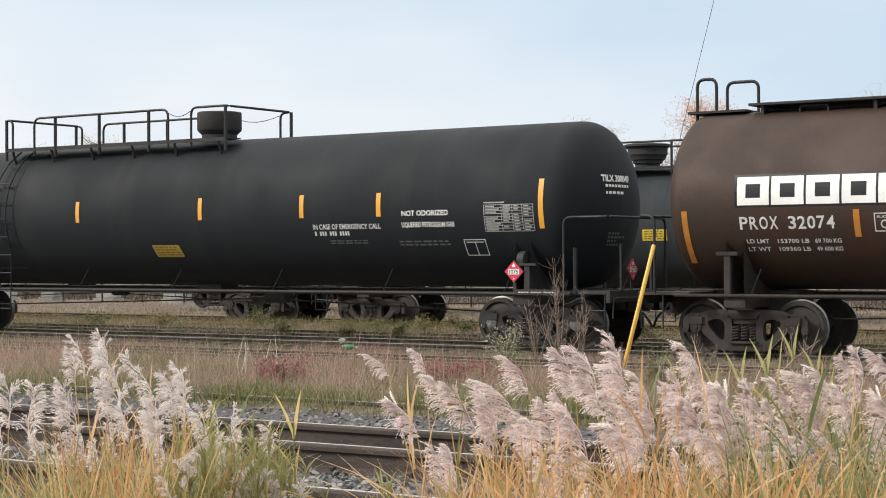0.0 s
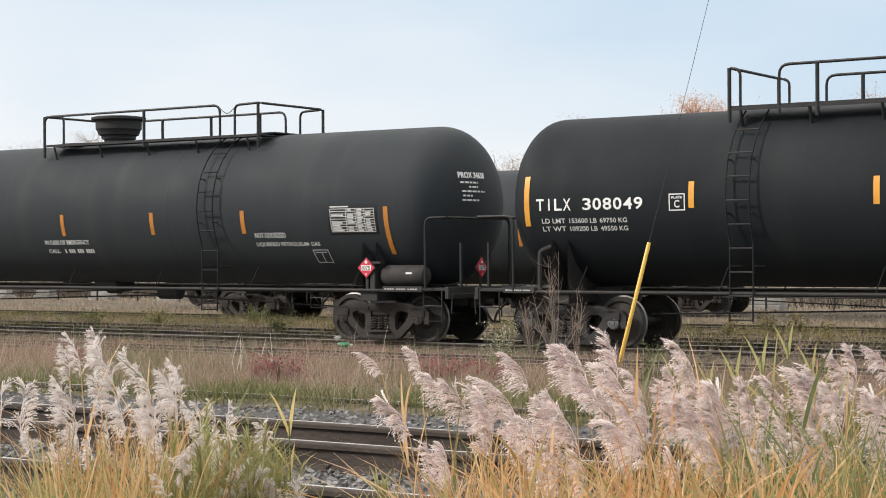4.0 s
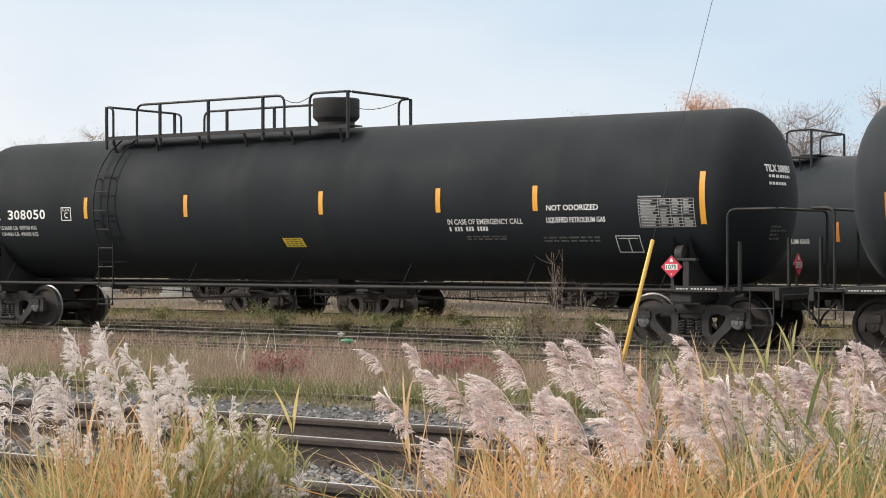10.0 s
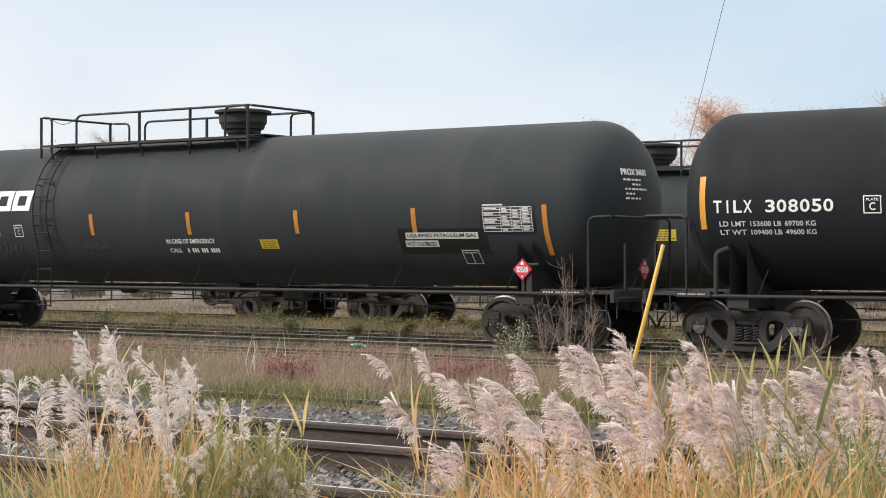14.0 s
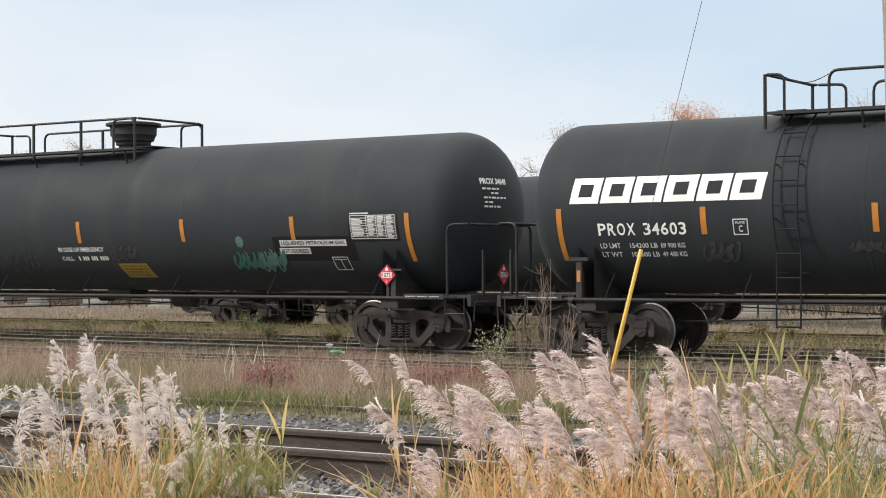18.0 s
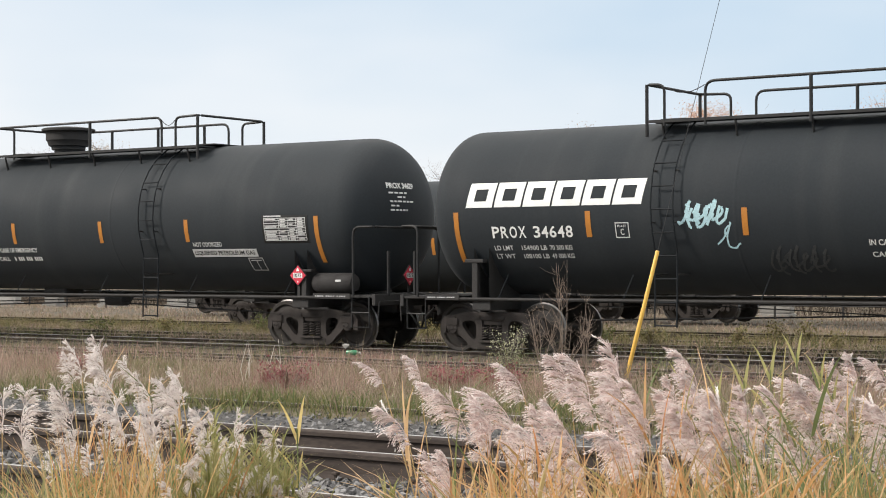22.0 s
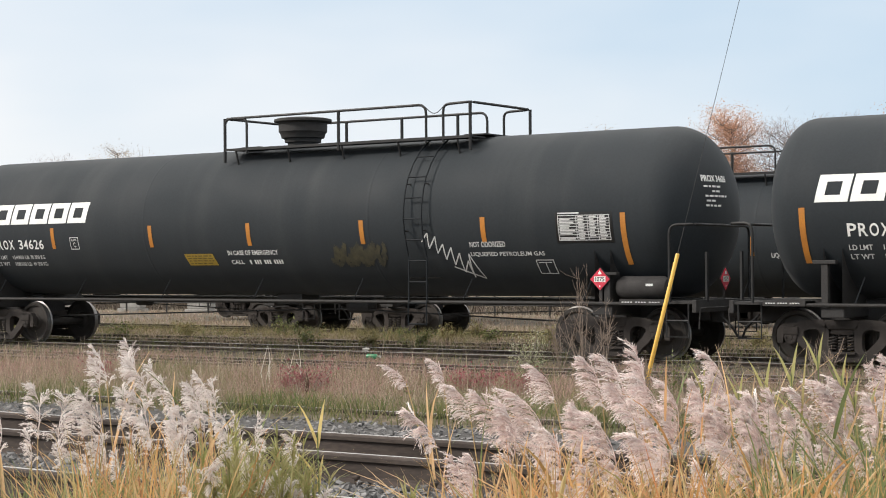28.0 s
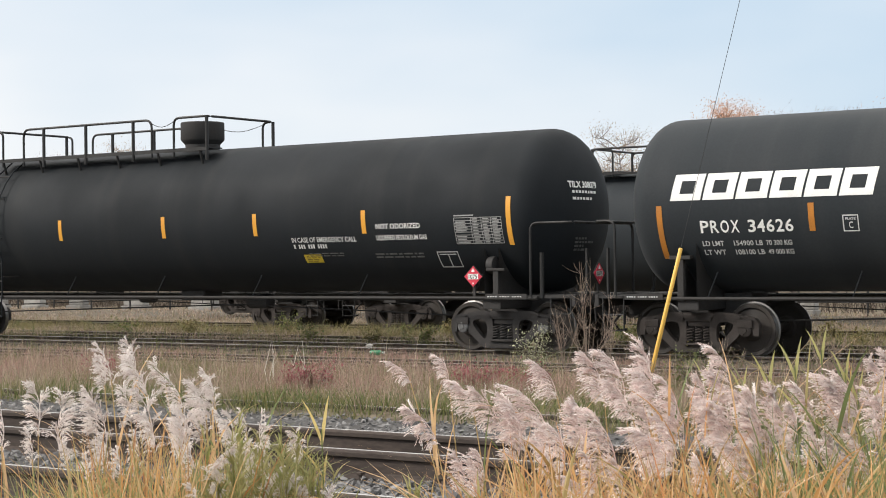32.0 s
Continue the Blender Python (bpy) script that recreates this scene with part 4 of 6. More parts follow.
def p_car(words, centre, number, low, weights, gate_left, marks, places, dusty=True, reservoir=False, seed=1):
    half, ends = P_TANK
    car = base_car(words, centre, 20.455, half, ends, 8.11, DUSTY if dusty else BLACK, True, TRUCK_BROWN, tape=number == "34603")
    if gate_left:
        platform_p(car, -4.86, 1.24, True)
        dome(car, 0.18, True)
        ladder(car, -4.5, 4.1, 0.60, BLACK)
    else:
        platform_p(car, -1.07, 5.1, False)
        dome(car, 0.15, True)
        ladder(car, 3.95, 4.1, 0.60, BLACK)
    stripes(car, places, 2.17, 2.63, AMBER, (-8.58, 8.6), 1.74, 2.65)
    logo(car, -8.36, -4.74, 2.73, 3.18)
    lettering(car, [("PROX", -7.82, -7.10, 2.17, 2.38), (number, -6.94, -6.13, 2.17, 2.38)], WHITE)
    s = Shape()
    for i, (a, b) in enumerate(weights):
        z = 2.035 - 0.15 * i
        words_on_tank(s, "LD LMT" if i == 0 else "LT WT", -7.83, -7.43, z - 0.085, z)
        words_on_tank(s, a, -7.25, -6.72, z - 0.085, z)
        words_on_tank(s, b, -6.66, -6.2, z - 0.085, z)
    part("lettering", s, DULL, car, "faded painted lettering")
    plate_mark(car, -5.27, -5.0, 2.15, 2.42, DULL)
    lettering(car, [("IN CASE OF EMERGENCY", -0.72, 0.63, 1.985, 2.08), ("CALL", -0.70, -0.36, 1.80, 1.885)], WHITE)
    part("telephone_line", number_bars(-0.2, 0.70, 1.80, 1.885), WHITE, car)
    data_panel(car, 7.28, 8.33, 2.18, 2.62, DULL, seed)
    box_mark(car, 6.66, 7.04, 1.58, 1.84, DULL)
    if marks == "plain":
        lettering(car, [("NOT ODORIZED", 5.31, 6.1, 2.08, 2.18), ("LIQUEFIED PETROLEUM GAS", 5.29, 6.9, 1.90, 1.99)], DULL)
    elif marks == "mixed":
        lettering(car, [("NOT ODORIZED", 5.3, 6.08, 2.07, 2.16)], DULL)
        part("sign_board", patch(Shape(), 5.24, 6.96, 1.86, 2.02, 0.005), DULL, car)
        part("lettering", words_on_tank(Shape(), "LIQUEFIED PETROLEUM GAS", 5.29, 6.9, 1.89, 1.99, 0.009), PATCH, car)
    else:
        part("patch", patch(Shape(), 5.3, 7.3, 1.78, 2.24, 0.004), PATCH, car)
        for a, b, z0, z1, w in ((5.48, 7.12, 2.05, 2.17, "LIQUEFIED PETROLEUM GAS"), (5.44, 6.2, 1.90, 2.02, "NOT ODORIZED")):
            part("sign_board", patch(Shape(), a, b, z0, z1, 0.0065), DULL, car)
            part("lettering", words_on_tank(Shape(), w, a + 0.04, b - 0.04, z0 + 0.02, z1 - 0.02, 0.010), PATCH, car)
    placard(car, 8.11, -1.5, 1.48, 0.42)
    placard(car, 9.97, -0.28, 1.475, 0.36, 90)
    sill_writing(car, 8.55, 9.35)
    sill_writing(car, -9.25, -8.6)
    head_writing(car, "PROX " + number, *ends[2:], seed, "P")
    if reservoir:
        part("air_reservoir", Shape().turned([(8.33, 0.06), (8.36, 0.16), (8.44, 0.20), (9.24, 0.20), (9.32, 0.16), (9.35, 0.06)], "x", 24, (0, -1.22, 1.33)), TRUCK, car,
             "horizontal steel air reservoir", smooth=True)
        part("reservoir_writing", Shape().box(8.98, 9.12, -1.425, -1.423, 1.36, 1.40), DULL, car)
    return car


def t_car(words, centre, number, weights, places, z_stripe, z_text, seed=1, sign_at=8.40):
    half, ends = T_TANK
    car = base_car(words, centre, 21.21, half, ends, 8.53, BLACK, False, CAP)
    platform_t(car, -5.38, 1.18)
    dome(car, 0.07, False)
    ladder(car, -5.2, 4.05, 0.58, TRUCK)
    stripes(car, places, z_stripe - 0.45, z_stripe, YELLOW, (-9.12, 9.0), z_stripe - 0.72, z_stripe + 0.17)
    dz = z_text
    lettering(car, [("TILX", -8.92, -8.22, 2.50 + dz, 2.71 + dz), (number, -7.98, -6.80, 2.50 + dz, 2.71 + dz)], WHITE)
    s = Shape()
    for i, (a, b) in enumerate(weights):
        z = 2.36 - 0.14 * i + dz
        words_on_tank(s, "LD LMT" if i == 0 else "LT WT", -8.83, -8.35, z - 0.085, z)
        words_on_tank(s, a, -8.27, -7.72, z - 0.085, z)
        words_on_tank(s, b, -7.66, -7.12, z - 0.085, z)
    part("lettering", s, DULL, car, "painted lettering")
    plate_mark(car, -6.30, -6.0, 2.46 + dz, 2.75 + dz, WHITE)
    lettering(car, [("IN CASE OF EMERGENCY CALL", 3.80, 5.43, 2.27 + dz, 2.37 + dz)], DULL)
    part("telephone_line", number_bars(3.82, 4.68, 2.15 + dz, 2.23 + dz), DULL, car)
    part("small_writing", bars(Shape(), 4.16, 5.06, 1.98 + dz, 2.07 + dz, 2, seed + 1, fill=0.5), FAINT, car)
    lettering(car, [("NOT ODORIZED", 5.95, 7.0, 2.50 + dz, 2.60 + dz), ("LIQUEFIED PETROLEUM GAS", 5.93, 7.12, 2.27 + dz, 2.38 + dz)], WHITE)
    part("small_writing", bars(Shape(), 5.8, 6.95, 1.93 + dz, 2.05 + dz, 2, seed + 2, fill=0.5), FAINT, car)
    data_panel(car, 7.79, 8.84, 2.19 + dz, 2.67 + dz, GREY_PRINT, seed, False)
    box_mark(car, 7.26, 7.74, 1.75 + dz, 2.05 + dz, DULL)
    placard(car, sign_at, -1.5, 1.45, 0.38)
    placard(car, 10.27, -0.43, 1.483, 0.38, 90)
    part("saddle_cover", Shape().turned([(8.40, 0.05), (8.42, 0.16), (8.56, 0.17), (8.60, 0.05)], "x", 16, (0, -1.28, 1.66)), FRAME, car, smooth=True)
    part("corner_post", Shape().tube(bent([(-8.92, -1.44, 1.05), (-8.92, -1.44, 1.78), (-8.72, -1.36, 1.86)], 0.08), 0.045, 6), FRAME, car)
    part("corner_post", Shape().tube([(9.62, -1.40, 1.05), (9.62, -1.40, 1.88)], 0.04, 8), RAILING, car)
    sill_writing(car, 8.5, 9.3)
    sill_writing(car, -9.6, -9.05)
    head_writing(car, "TILX " + number, *ends[2:], seed, "T")
    return car


# ---- ground ----
PROFILE = [(-60, 0.0), (-3, 0.0), (2.0, -0.05), (3.2, -0.25), (4.8, -0.25), (5.35, 0.20), (5.75, 0.40), (8.7, 0.36), (9.1, 0.50), (9.9, 0.60), (10.1, 0.635), (10.6, 0.63), (11.4, 0.38), (12.6, -0.05),
           (14, -0.12), (22, -0.15), (23, -0.11), (30, -0.10), (33, -0.14), (37, -0.21), (42, -0.32), (58, -0.36), (64, -0.6), (110, -0.8), (400, -0.8), (3500, -0.8)]


def ground_z(y):
    for (y0, z0), (y1, z1) in zip(PROFILE, PROFILE[1:]):
        if y0 <= y <= y1:
            return z0 + (z1 - z0) * (y - y0) / (y1 - y0)
    return PROFILE[-1][1]


def make_ground():
    ys = [-60, -20, -3, 0, 2] + [2.5 + 0.5 * i for i in range(80)] + [43, 46, 50, 55, 60, 80, 110, 200, 400, 1000, 3500]
    xs = [-3500, -1500, -600, -250, -120, -80] + [-60 + 0.8 * i for i in range(90)] + [14, 20, 40, 80, 250, 1000, 3000]
    verts = []
    for y in ys:
        for x in xs:
            dz = 0.05 * noise.noise((x * 0.9, y * 0.9, 0)) if 2.5 < y < 43 else 0.0
            verts.append((x, y, ground_z(y) + dz))
    w = len(xs)
    faces = [(j * w + i, j * w + i + 1, (j + 1) * w + i + 1, (j + 1) * w + i) for j in range(len(ys) - 1) for i in range(w - 1)]
    g = part("ground", Shape().add(verts, faces), GROUND, smooth=True)
    tagged(g, "weedy brown and green yard ground", "ground", kind="structure")


make_ground()


def bed(name, y0, y1, z, x0, x1, mat, words):
    """A strip of ballast or cinder with sloped shoulders."""
    n = int((x1 - x0) / 0.6)
    loop = [(y0 - 0.5, z - 0.3), (y0, z - 0.03), (y0 + 0.3, z), (y1 - 0.3, z), (y1, z - 0.03), (y1 + 0.5, z - 0.3)]
    v, f = [], []
    for i in range(n + 1):
        x = x0 + (x1 - x0) * i / n
        for y, zz in loop:
            v.append((x, y + 0.08 * noise.noise((x, y, 3)), zz + 0.02 * noise.noise((x * 2, y * 2, 7))))
    k = len(loop)
    for i in range(n):
        for j in range(k - 1):
            f.append((i * k + j, i * k + j + 1, (i + 1) * k + j + 1, (i + 1) * k + j))
    return tagged(part(name, Shape().add(v, f), mat, smooth=True), words, "ballast", kind="structure")


MAIN_Z = 0.66               # rail head of the near line
NEAR_BED = bed("ballast_bed", 5.6, 9.2, MAIN_Z - 0.165, -80, 40, BALLAST, "grey crushed stone ballast bed of the near tracks")
for c, z in ((24.15, -0.055), (28.08, -0.035), (32.0, -0.10), (35.9, -0.18), (39.8, -0.26), (43.7, -0.33)):
    bed("yard_bed", c - 1.35, c + 1.35, z, -120, 60, CINDER, "brown cinder bed of a yard track")
bed("back_bed", 49.6, 57.5, -0.33, -120, 60, CINDER, "dark gravel strip beyond the back track")
bed("ballast_shoulder", 8.95, 10.15, 0.605, -80, 40, BALLAST, "grey gravel shoulder of the second track")


# ---- rails and ties ----
def rail_meshes(h, x0, x1, tag):
    k = h / 0.172
    loop = [(-0.07, 0), (0.07, 0), (0.07, 0.012), (0.018, 0.03), (0.009, 0.045), (0.009, 0.12), (0.034, 0.132), (0.036, 0.155), (0.030, 0.166), (0.015, 0.171),
            (-0.015, 0.171), (-0.030, 0.166), (-0.036, 0.155), (-0.034, 0.132), (-0.009, 0.12), (-0.009, 0.045), (-0.018, 0.03), (-0.07, 0.012)]
    s, n = Shape(), len(loop)
    xs = [x0 + (x1 - x0) * i / 12 for i in range(13)]
    for x in xs:
        s.v.extend((x, y, z * k - h) for y, z in loop)
    for i in range(12):
        for j in range(n):
            s.f.append((i * n + j, i * n + (j + 1) % n, (i + 1) * n + (j + 1) % n, (i + 1) * n + j))
    return s


def make_track(words, y_mid, z_head, h, head_mat, x0, x1, tie_from, tie_to, rails=(-0.752, 0.752), tie_drop=0.0, label="rusty steel rail"):
    t = thing("track", words, "railway track", "tracks", (0, y_mid, z_head))
    tagged(t, kind="structure")
    me = rail_meshes(h, x0, x1, "rail").mesh("rail", RUST)
    me.materials.append(head_mat)
    for p in me.polygons:
        if p.center.z > (-0.002 if y_mid < 12 else -0.006):
            p.material_index = 1
    for y in rails:
        part("rail", me, None, t, label, at=(0, y, 0))
    rng = random.Random(int(y_mid * 10))
    tie = Shape().box(-0.115, 0.115, -1.3, 1.3, -0.17, 0, 0.012).mesh("tie", TIE)
    plate = Shape().box(-0.10, 0.10, -0.18, 0.18, 0, 0.016, 0.004).mesh("tie_plate", RUST)
    spike = Shape().box(-0.009, 0.009, -0.009, 0.009, 0, 0.05).box(-0.018, 0.018, -0.022, 0.014, 0.045, 0.062, 0.004).mesh("spike", RUST)
    x = tie_from
    while x < tie_to:
        part("tie", tie, None, t, at=(x + rng.uniform(-0.03, 0.03), rng.uniform(-0.04, 0.04), -h - 0.016 - tie_drop))
        if y_mid < 12:
            for y in rails:
                part("tie_plate", plate, None, t, at=(x, y, -h - 0.0165))
                for q, w in ((-0.085, 0.05), (0.085, -0.05)):
                    part("spike", spike, None, t, at=(x + w, y + q, -h - 0.005))
        x += 0.54
    return t


make_track("main line track with worn shiny rails on grey ballast", 7.07, MAIN_Z, 0.172, STEEL, -120, 60, -13.0, -1.5)
make_track("second track with brown rails, half buried in gravel and weeds", 9.4825, MAIN_Z, 0.172, STEEL, -120, 60, 0, 0)
make_track("overgrown yard track with dull rails and a spare rail", 24.15, 0.0, 0.15, RUST_HEAD, -160, 60, -32, -8, (-0.752, 0.02, 0.752), tie_drop=-0.115)
make_track("yard track under the passing train", TRAIN_Y, TRAIN_Z, 0.15, STEEL, -160, 60, -38, -9, tie_drop=-0.10)
make_track("empty weedy yard track", 32.0, -0.03, 0.15, RUST_HEAD, -160, 60, -40, -12, tie_drop=-0.10)
make_track("empty yard track half hidden by weeds", 35.9, -0.12, 0.15, RUST_HEAD, -160, 60, -44, -14, tie_drop=-0.11)
make_track("empty back track with dark rails", 43.7, -0.27, 0.15, RUST, -160, 60, -52, -16, tie_drop=-0.11)
make_track("yard track under the standing tank cars", 39.8, -0.2, 0.15, RUST_HEAD, -160, 60, -46, -14, tie_drop=-0.11)

# ---- the passing train ----
P_STRIPES = (-5.8, -2.82, 0.0, 2.87, 5.72)
car = base_car("weathered brown tank car with white emblem on a yard track", 67.9, 20.4, 8.9, (9.05, 0.5, 8.9, 0.85), 8.11, BROWN, True, TRUCK_BROWN, TRUCK_BROWN, False)
logo(car, -8.0, -4.4, 2.56, 3.03, 0.0)
part("emblem_ground", patch(Shape(), -8.05, -4.35, 2.53, 3.07, 0.004), PATCH, car)
lettering(car, [("PROX", -7.98, -7.30, 2.16, 2.37), ("32074", -7.12, -6.32, 2.16, 2.37)], DULL)
lettering(car, [("LD LMT", -7.9, -7.5, 1.93, 2.0), ("153700 LB", -7.35, -6.8, 1.93, 2.0), ("69 700 KG", -6.7, -6.25, 1.93, 2.0),
                ("LT WT", -7.9, -7.5, 1.80, 1.87), ("109360 LB", -7.35, -6.8, 1.80, 1.87), ("49 600 KG", -6.7, -6.25, 1.80, 1.87)], DULL)
stripes(car, (-5.95, -2.9, 0.0, 2.9), 2.02, 2.46, AMBER, (-8.98,), 1.6, 2.48)
plate_mark(car, -5.66, -5.35, 2.1, 2.4, DULL)
part("grab_iron", Shape().tube(bent([(-9.35, -0.2, 4.1), (-9.35, -0.2, 4.85), (-8.98, -0.2, 4.85), (-8.98, -0.2, 4.2)], 0.14), 0.03), RAILING, car)
part("grab_iron", Shape().tube(bent([(-9.0, 0.3, 4.2), (-9.0, 0.3, 4.82), (-8.4, 0.3, 4.82), (-8.4, 0.3, 4.15)], 0.14), 0.03), RAILING, car)
part("top_step", Shape().box(-9.4, -8.3, -0.5, 0.5, 4.22, 4.26), RAILING, car)
part("running_board", Shape().box(-8.2, 8.4, -0.62, 0.62, 4.30, 4.345, 0.008), TRUCK, car, "grey steel running board on top")
for k in range(9):
    part("board_bracket", Shape().box(-8.0 + 2.0 * k, -7.94 + 2.0 * k, -0.55, 0.55, 4.08, 4.30), RAILING, car)
for u in (-7.3, -5.4):
    part("lifting_lug", Shape().tube(bent([(u, -0.5, 4.12), (u, -0.5, 4.26), (u + 0.5, -0.5, 4.26), (u + 0.5, -0.5, 4.12)], 0.05), 0.022, 6), RAILING, car)

t1 = t_car("clean black tank car with yellow stripes on a yard track", 47.1, "308049", (("153600 LB", "69750 KG"), ("109200 LB", "49550 KG")), (-5.88, -2.65, 0.88, 3.54, 5.41), 2.95, 0.0, 11)
label(t1, -0.61, 0.15, 1.75, 2.0, LABEL_ORANGE)
p = p_car("dusty black tank car with emblem and side reservoir", 26.25, "34638", 0, (("154600 LB", "70 100 KG"), ("108400 LB", "49 200 KG")), False, "plain",
          (-5.5, -2.67, -0.06, 2.57, 5.05), True, True, 21)
t2 = t_car("clean black tank car with small bright yellow label", 5.455, "308050", (("153600 LB", "69700 KG"), ("109400 LB", "49600 KG")), (-5.55, -2.67, 0.86, 3.62, 5.72), 2.90, -0.05, 12)
label(t2, -0.23, 0.27, 1.82, 2.0, LABEL_YELLOW)
p = p_car("black tank car with emblem and fresh black patches", -15.38, "34603", 0, (("154200 LB", "69 900 KG"), ("108600 LB", "49 400 KG")), True, "boards",
          P_STRIPES, True, False, 22)
label(p, 1.84, 2.30, 1.87, 2.06, LABEL_YELLOW, 0.0)
scrawl(p, -5.9, -5.3, 1.7, 2.05, GHOST, 3, 4, 0.04, "faint scratched scrawl")
scrawl(p, -3.3, -2.5, 1.85, 2.02, GHOST, 4, 6, 0.04, "faint scratched scrawl")
p = p_car("black tank car with emblem and blue and green graffiti", -35.84, "34648", 0, (("154900 LB", "70 300 KG"), ("108100 LB", "49 000 KG")), True, "boards",
          (*P_STRIPES[:3], P_STRIPES[3] + 0.1, P_STRIPES[4] + 0.13), True, False, 23)
label(p, 0.88, 1.70, 1.43, 1.73, LABEL_ORANGE, 0.065)
scrawl(p, -4.0, -3.25, 2.3, 2.78, GRAFFITI_BLUE, 5, 5, 0.05, "pale blue spray-painted scrawl")
scrawl(p, -3.3, -3.1, 1.95, 2.4, GRAFFITI_BLUE, 6, 1, 0.03, "pale blue spray-painted scrawl")
scrawl(p, 4.15, 4.9, 1.6, 1.95, GRAFFITI_GREEN, 7, 6, 0.05, "dull green spray-painted scrawl")
scrawl(p, 4.8, 5.45, 1.55, 2.0, GRAFFITI_AQUA, 17, 5, 0.05, "dull green spray-painted scrawl")
blot = [(4.45 + 0.10 * math.cos(k * math.tau / 18), 2.15 + 0.115 * math.sin(k * math.tau / 18)) for k in range(18)]
part("graffiti", Shape().add([on_tank(4.45, 2.15, 0.008)] + [on_tank(u, z, 0.007) for u, z in blot], [(0, k + 1, (k + 1) % 18 + 1) for k in range(18)]), GRAFFITI_AQUA, p, "round pale aqua spray-painted blot")
scrawl(p, -2.5, -1.5, 1.5, 2.0, GHOST, 8, 5, 0.04, "faint scratched scrawl")
scrawl(p, 0.8, 1.5, 1.8, 2.1, GHOST, 9, 5, 0.04, "faint scratched scrawl")
p = p_car("dusty black tank car with emblem and grey signboards", -56.32, "34629", 0, (("154600 LB", "70 100 KG"), ("108400 LB", "49 200 KG")), False, "mixed",
          (-5.62, -2.71, 0.0, 2.7, 5.18), True, True, 24)
p = p_car("dusty black tank car with emblem and white graffiti", -76.83, "34626", 0, (("154900 LB", "70 300 KG"), ("108100 LB", "49 000 KG")), False, "plain",
          (-5.8, -2.81, -0.06, 2.84, 5.66), True, True, 25)
label(p, -1.95, -1.15, 1.78, 2.02, LABEL_ORANGE, 0.06)
scrawl(p, 2.0, 3.3, 1.75, 2.2, GRAFFITI_GOLD, 10, 9, 0.085, "faded gold spray-painted scrawl")
zigzag(p, (4.27, 2.30), (5.22, 1.66), 0.15, 13, DULL)
t3 = t_car("clean black tank car with bare steel hub caps", -97.5, "308079", (("153600 LB", "69700 KG"), ("109400 LB", "49600 KG")), (-5.6, -2.81, 0.33, 2.88, 5.66), 2.75, -0.12, 13, 8.18)
label(t3, 4.0, 4.45, 1.75, 1.91, LABEL_YELLOW, 0.0)


# ---- the standing row of tank cars behind ----
def standing_car(x_mid, words):
    half, ends = P_TANK
    c = base_car(words, x_mid, 20.455, half, ends, 8.11, DUSTY, True, TRUCK_BROWN)
    CARS.pop()
    c.location = (x_mid, 39.8, -0.2 - TRAIN_Z)
    tagged(c, group="standing tank cars behind the train")
    platform_p(c, -1.8, 4.9, False)
    dome(c, 0.0, True)
    data_panel(c, 7.28, 8.33, 2.18, 2.62, DULL, 5)
    lettering(c, [("LIQUEFIED PETROLEUM GAS", 3.4, 5.0, 2.1, 2.24)], DULL)
    label(c, 0.62, 1.30, 2.34, 2.62, LABEL_YELLOW, 0.0)
    stripes(c, (-5.8, -2.8, 2.9, 5.7), 2.17, 2.63, AMBER, (-8.58, 8.6), 1.74, 2.65)
    return c


STAND = standing_car(-20.22, "dusty black tank car standing on a back track")
for k, words in ((-1, "dark tank car standing coupled on a back track"), (1, "black tank car standing behind the passing train"),
                 (-2, "far black tank car standing on a back track"), (-3, "distant black tank car standing in a row"), (-4, "distant dark tank car standing in a row")):
    tagged(copy_thing(STAND, pose(-20.25 + k * 20.455, 39.8, -0.2 - TRAIN_Z)), words)
for x in (-15.97, -36.43, 4.5):
    tagged(copy_thing(STAND, pose(x, 51.6, -0.22 - TRAIN_Z)), "dark tank car standing on the second back track", group="standing tank cars behind the train")


# ---- utility pole and guy wire ----
def make_pole():
    pole = thing("utility_pole", "weathered grey wooden utility pole beside the tracks", "utility pole", at=(-7.18, 21.5, ground_z(21.5)))
    h = 15.5
    pts = [(0.05 * math.sin(i * 0.7), 0, h * i / 14) for i in range(15)]
    part("shaft", Shape().tube(pts, 0.2, 20, taper=[0.19 - 0.06 * i / 14 for i in range(15)]), POLE_WOOD, pole, smooth=True)
    part("crossarm", Shape().box(-1.2, 1.2, -0.20, -0.10, h - 0.6, h - 0.47, 0.01), POLE_WOOD, pole)
    for x in (-1.1, -0.6, 0.6, 1.1):
        part("insulator", Shape().turned([(h - 0.47, 0.03), (h - 0.42, 0.05), (h - 0.38, 0.03), (h - 0.34, 0.05), (h - 0.28, 0.02)], "z", 10, (x, -0.15, 0)), TRUCK, pole)
    guy = thing("guy_wire", "thin steel guy wire with yellow plastic guard", "guy wire", at=(-11.40, 21.5, ground_z(21.5)))
    foot, way = Vector((0, 0, 0.0)), Vector((0.279, 0, 1.0))
    part("wire", Shape().tube([foot + way * s for s in (0.0, 2.0, 5.0, 9.0, 14.5)], 0.004, 6), WIRE, guy)
    part("guard", Shape().tube([foot + way * s for s in (0.05, 0.06, 1.0, 2.02, 2.03)], 0.03, 10, taper=[0.028, 0.032, 0.030, 0.028, 0.024]), GUARD, guy, "yellow plastic wire guard", smooth=True)
    part("anchor_rod", Shape().tube([foot - way * 0.3, foot + way * 0.1], 0.012, 6), RUST, guy)


make_pole()


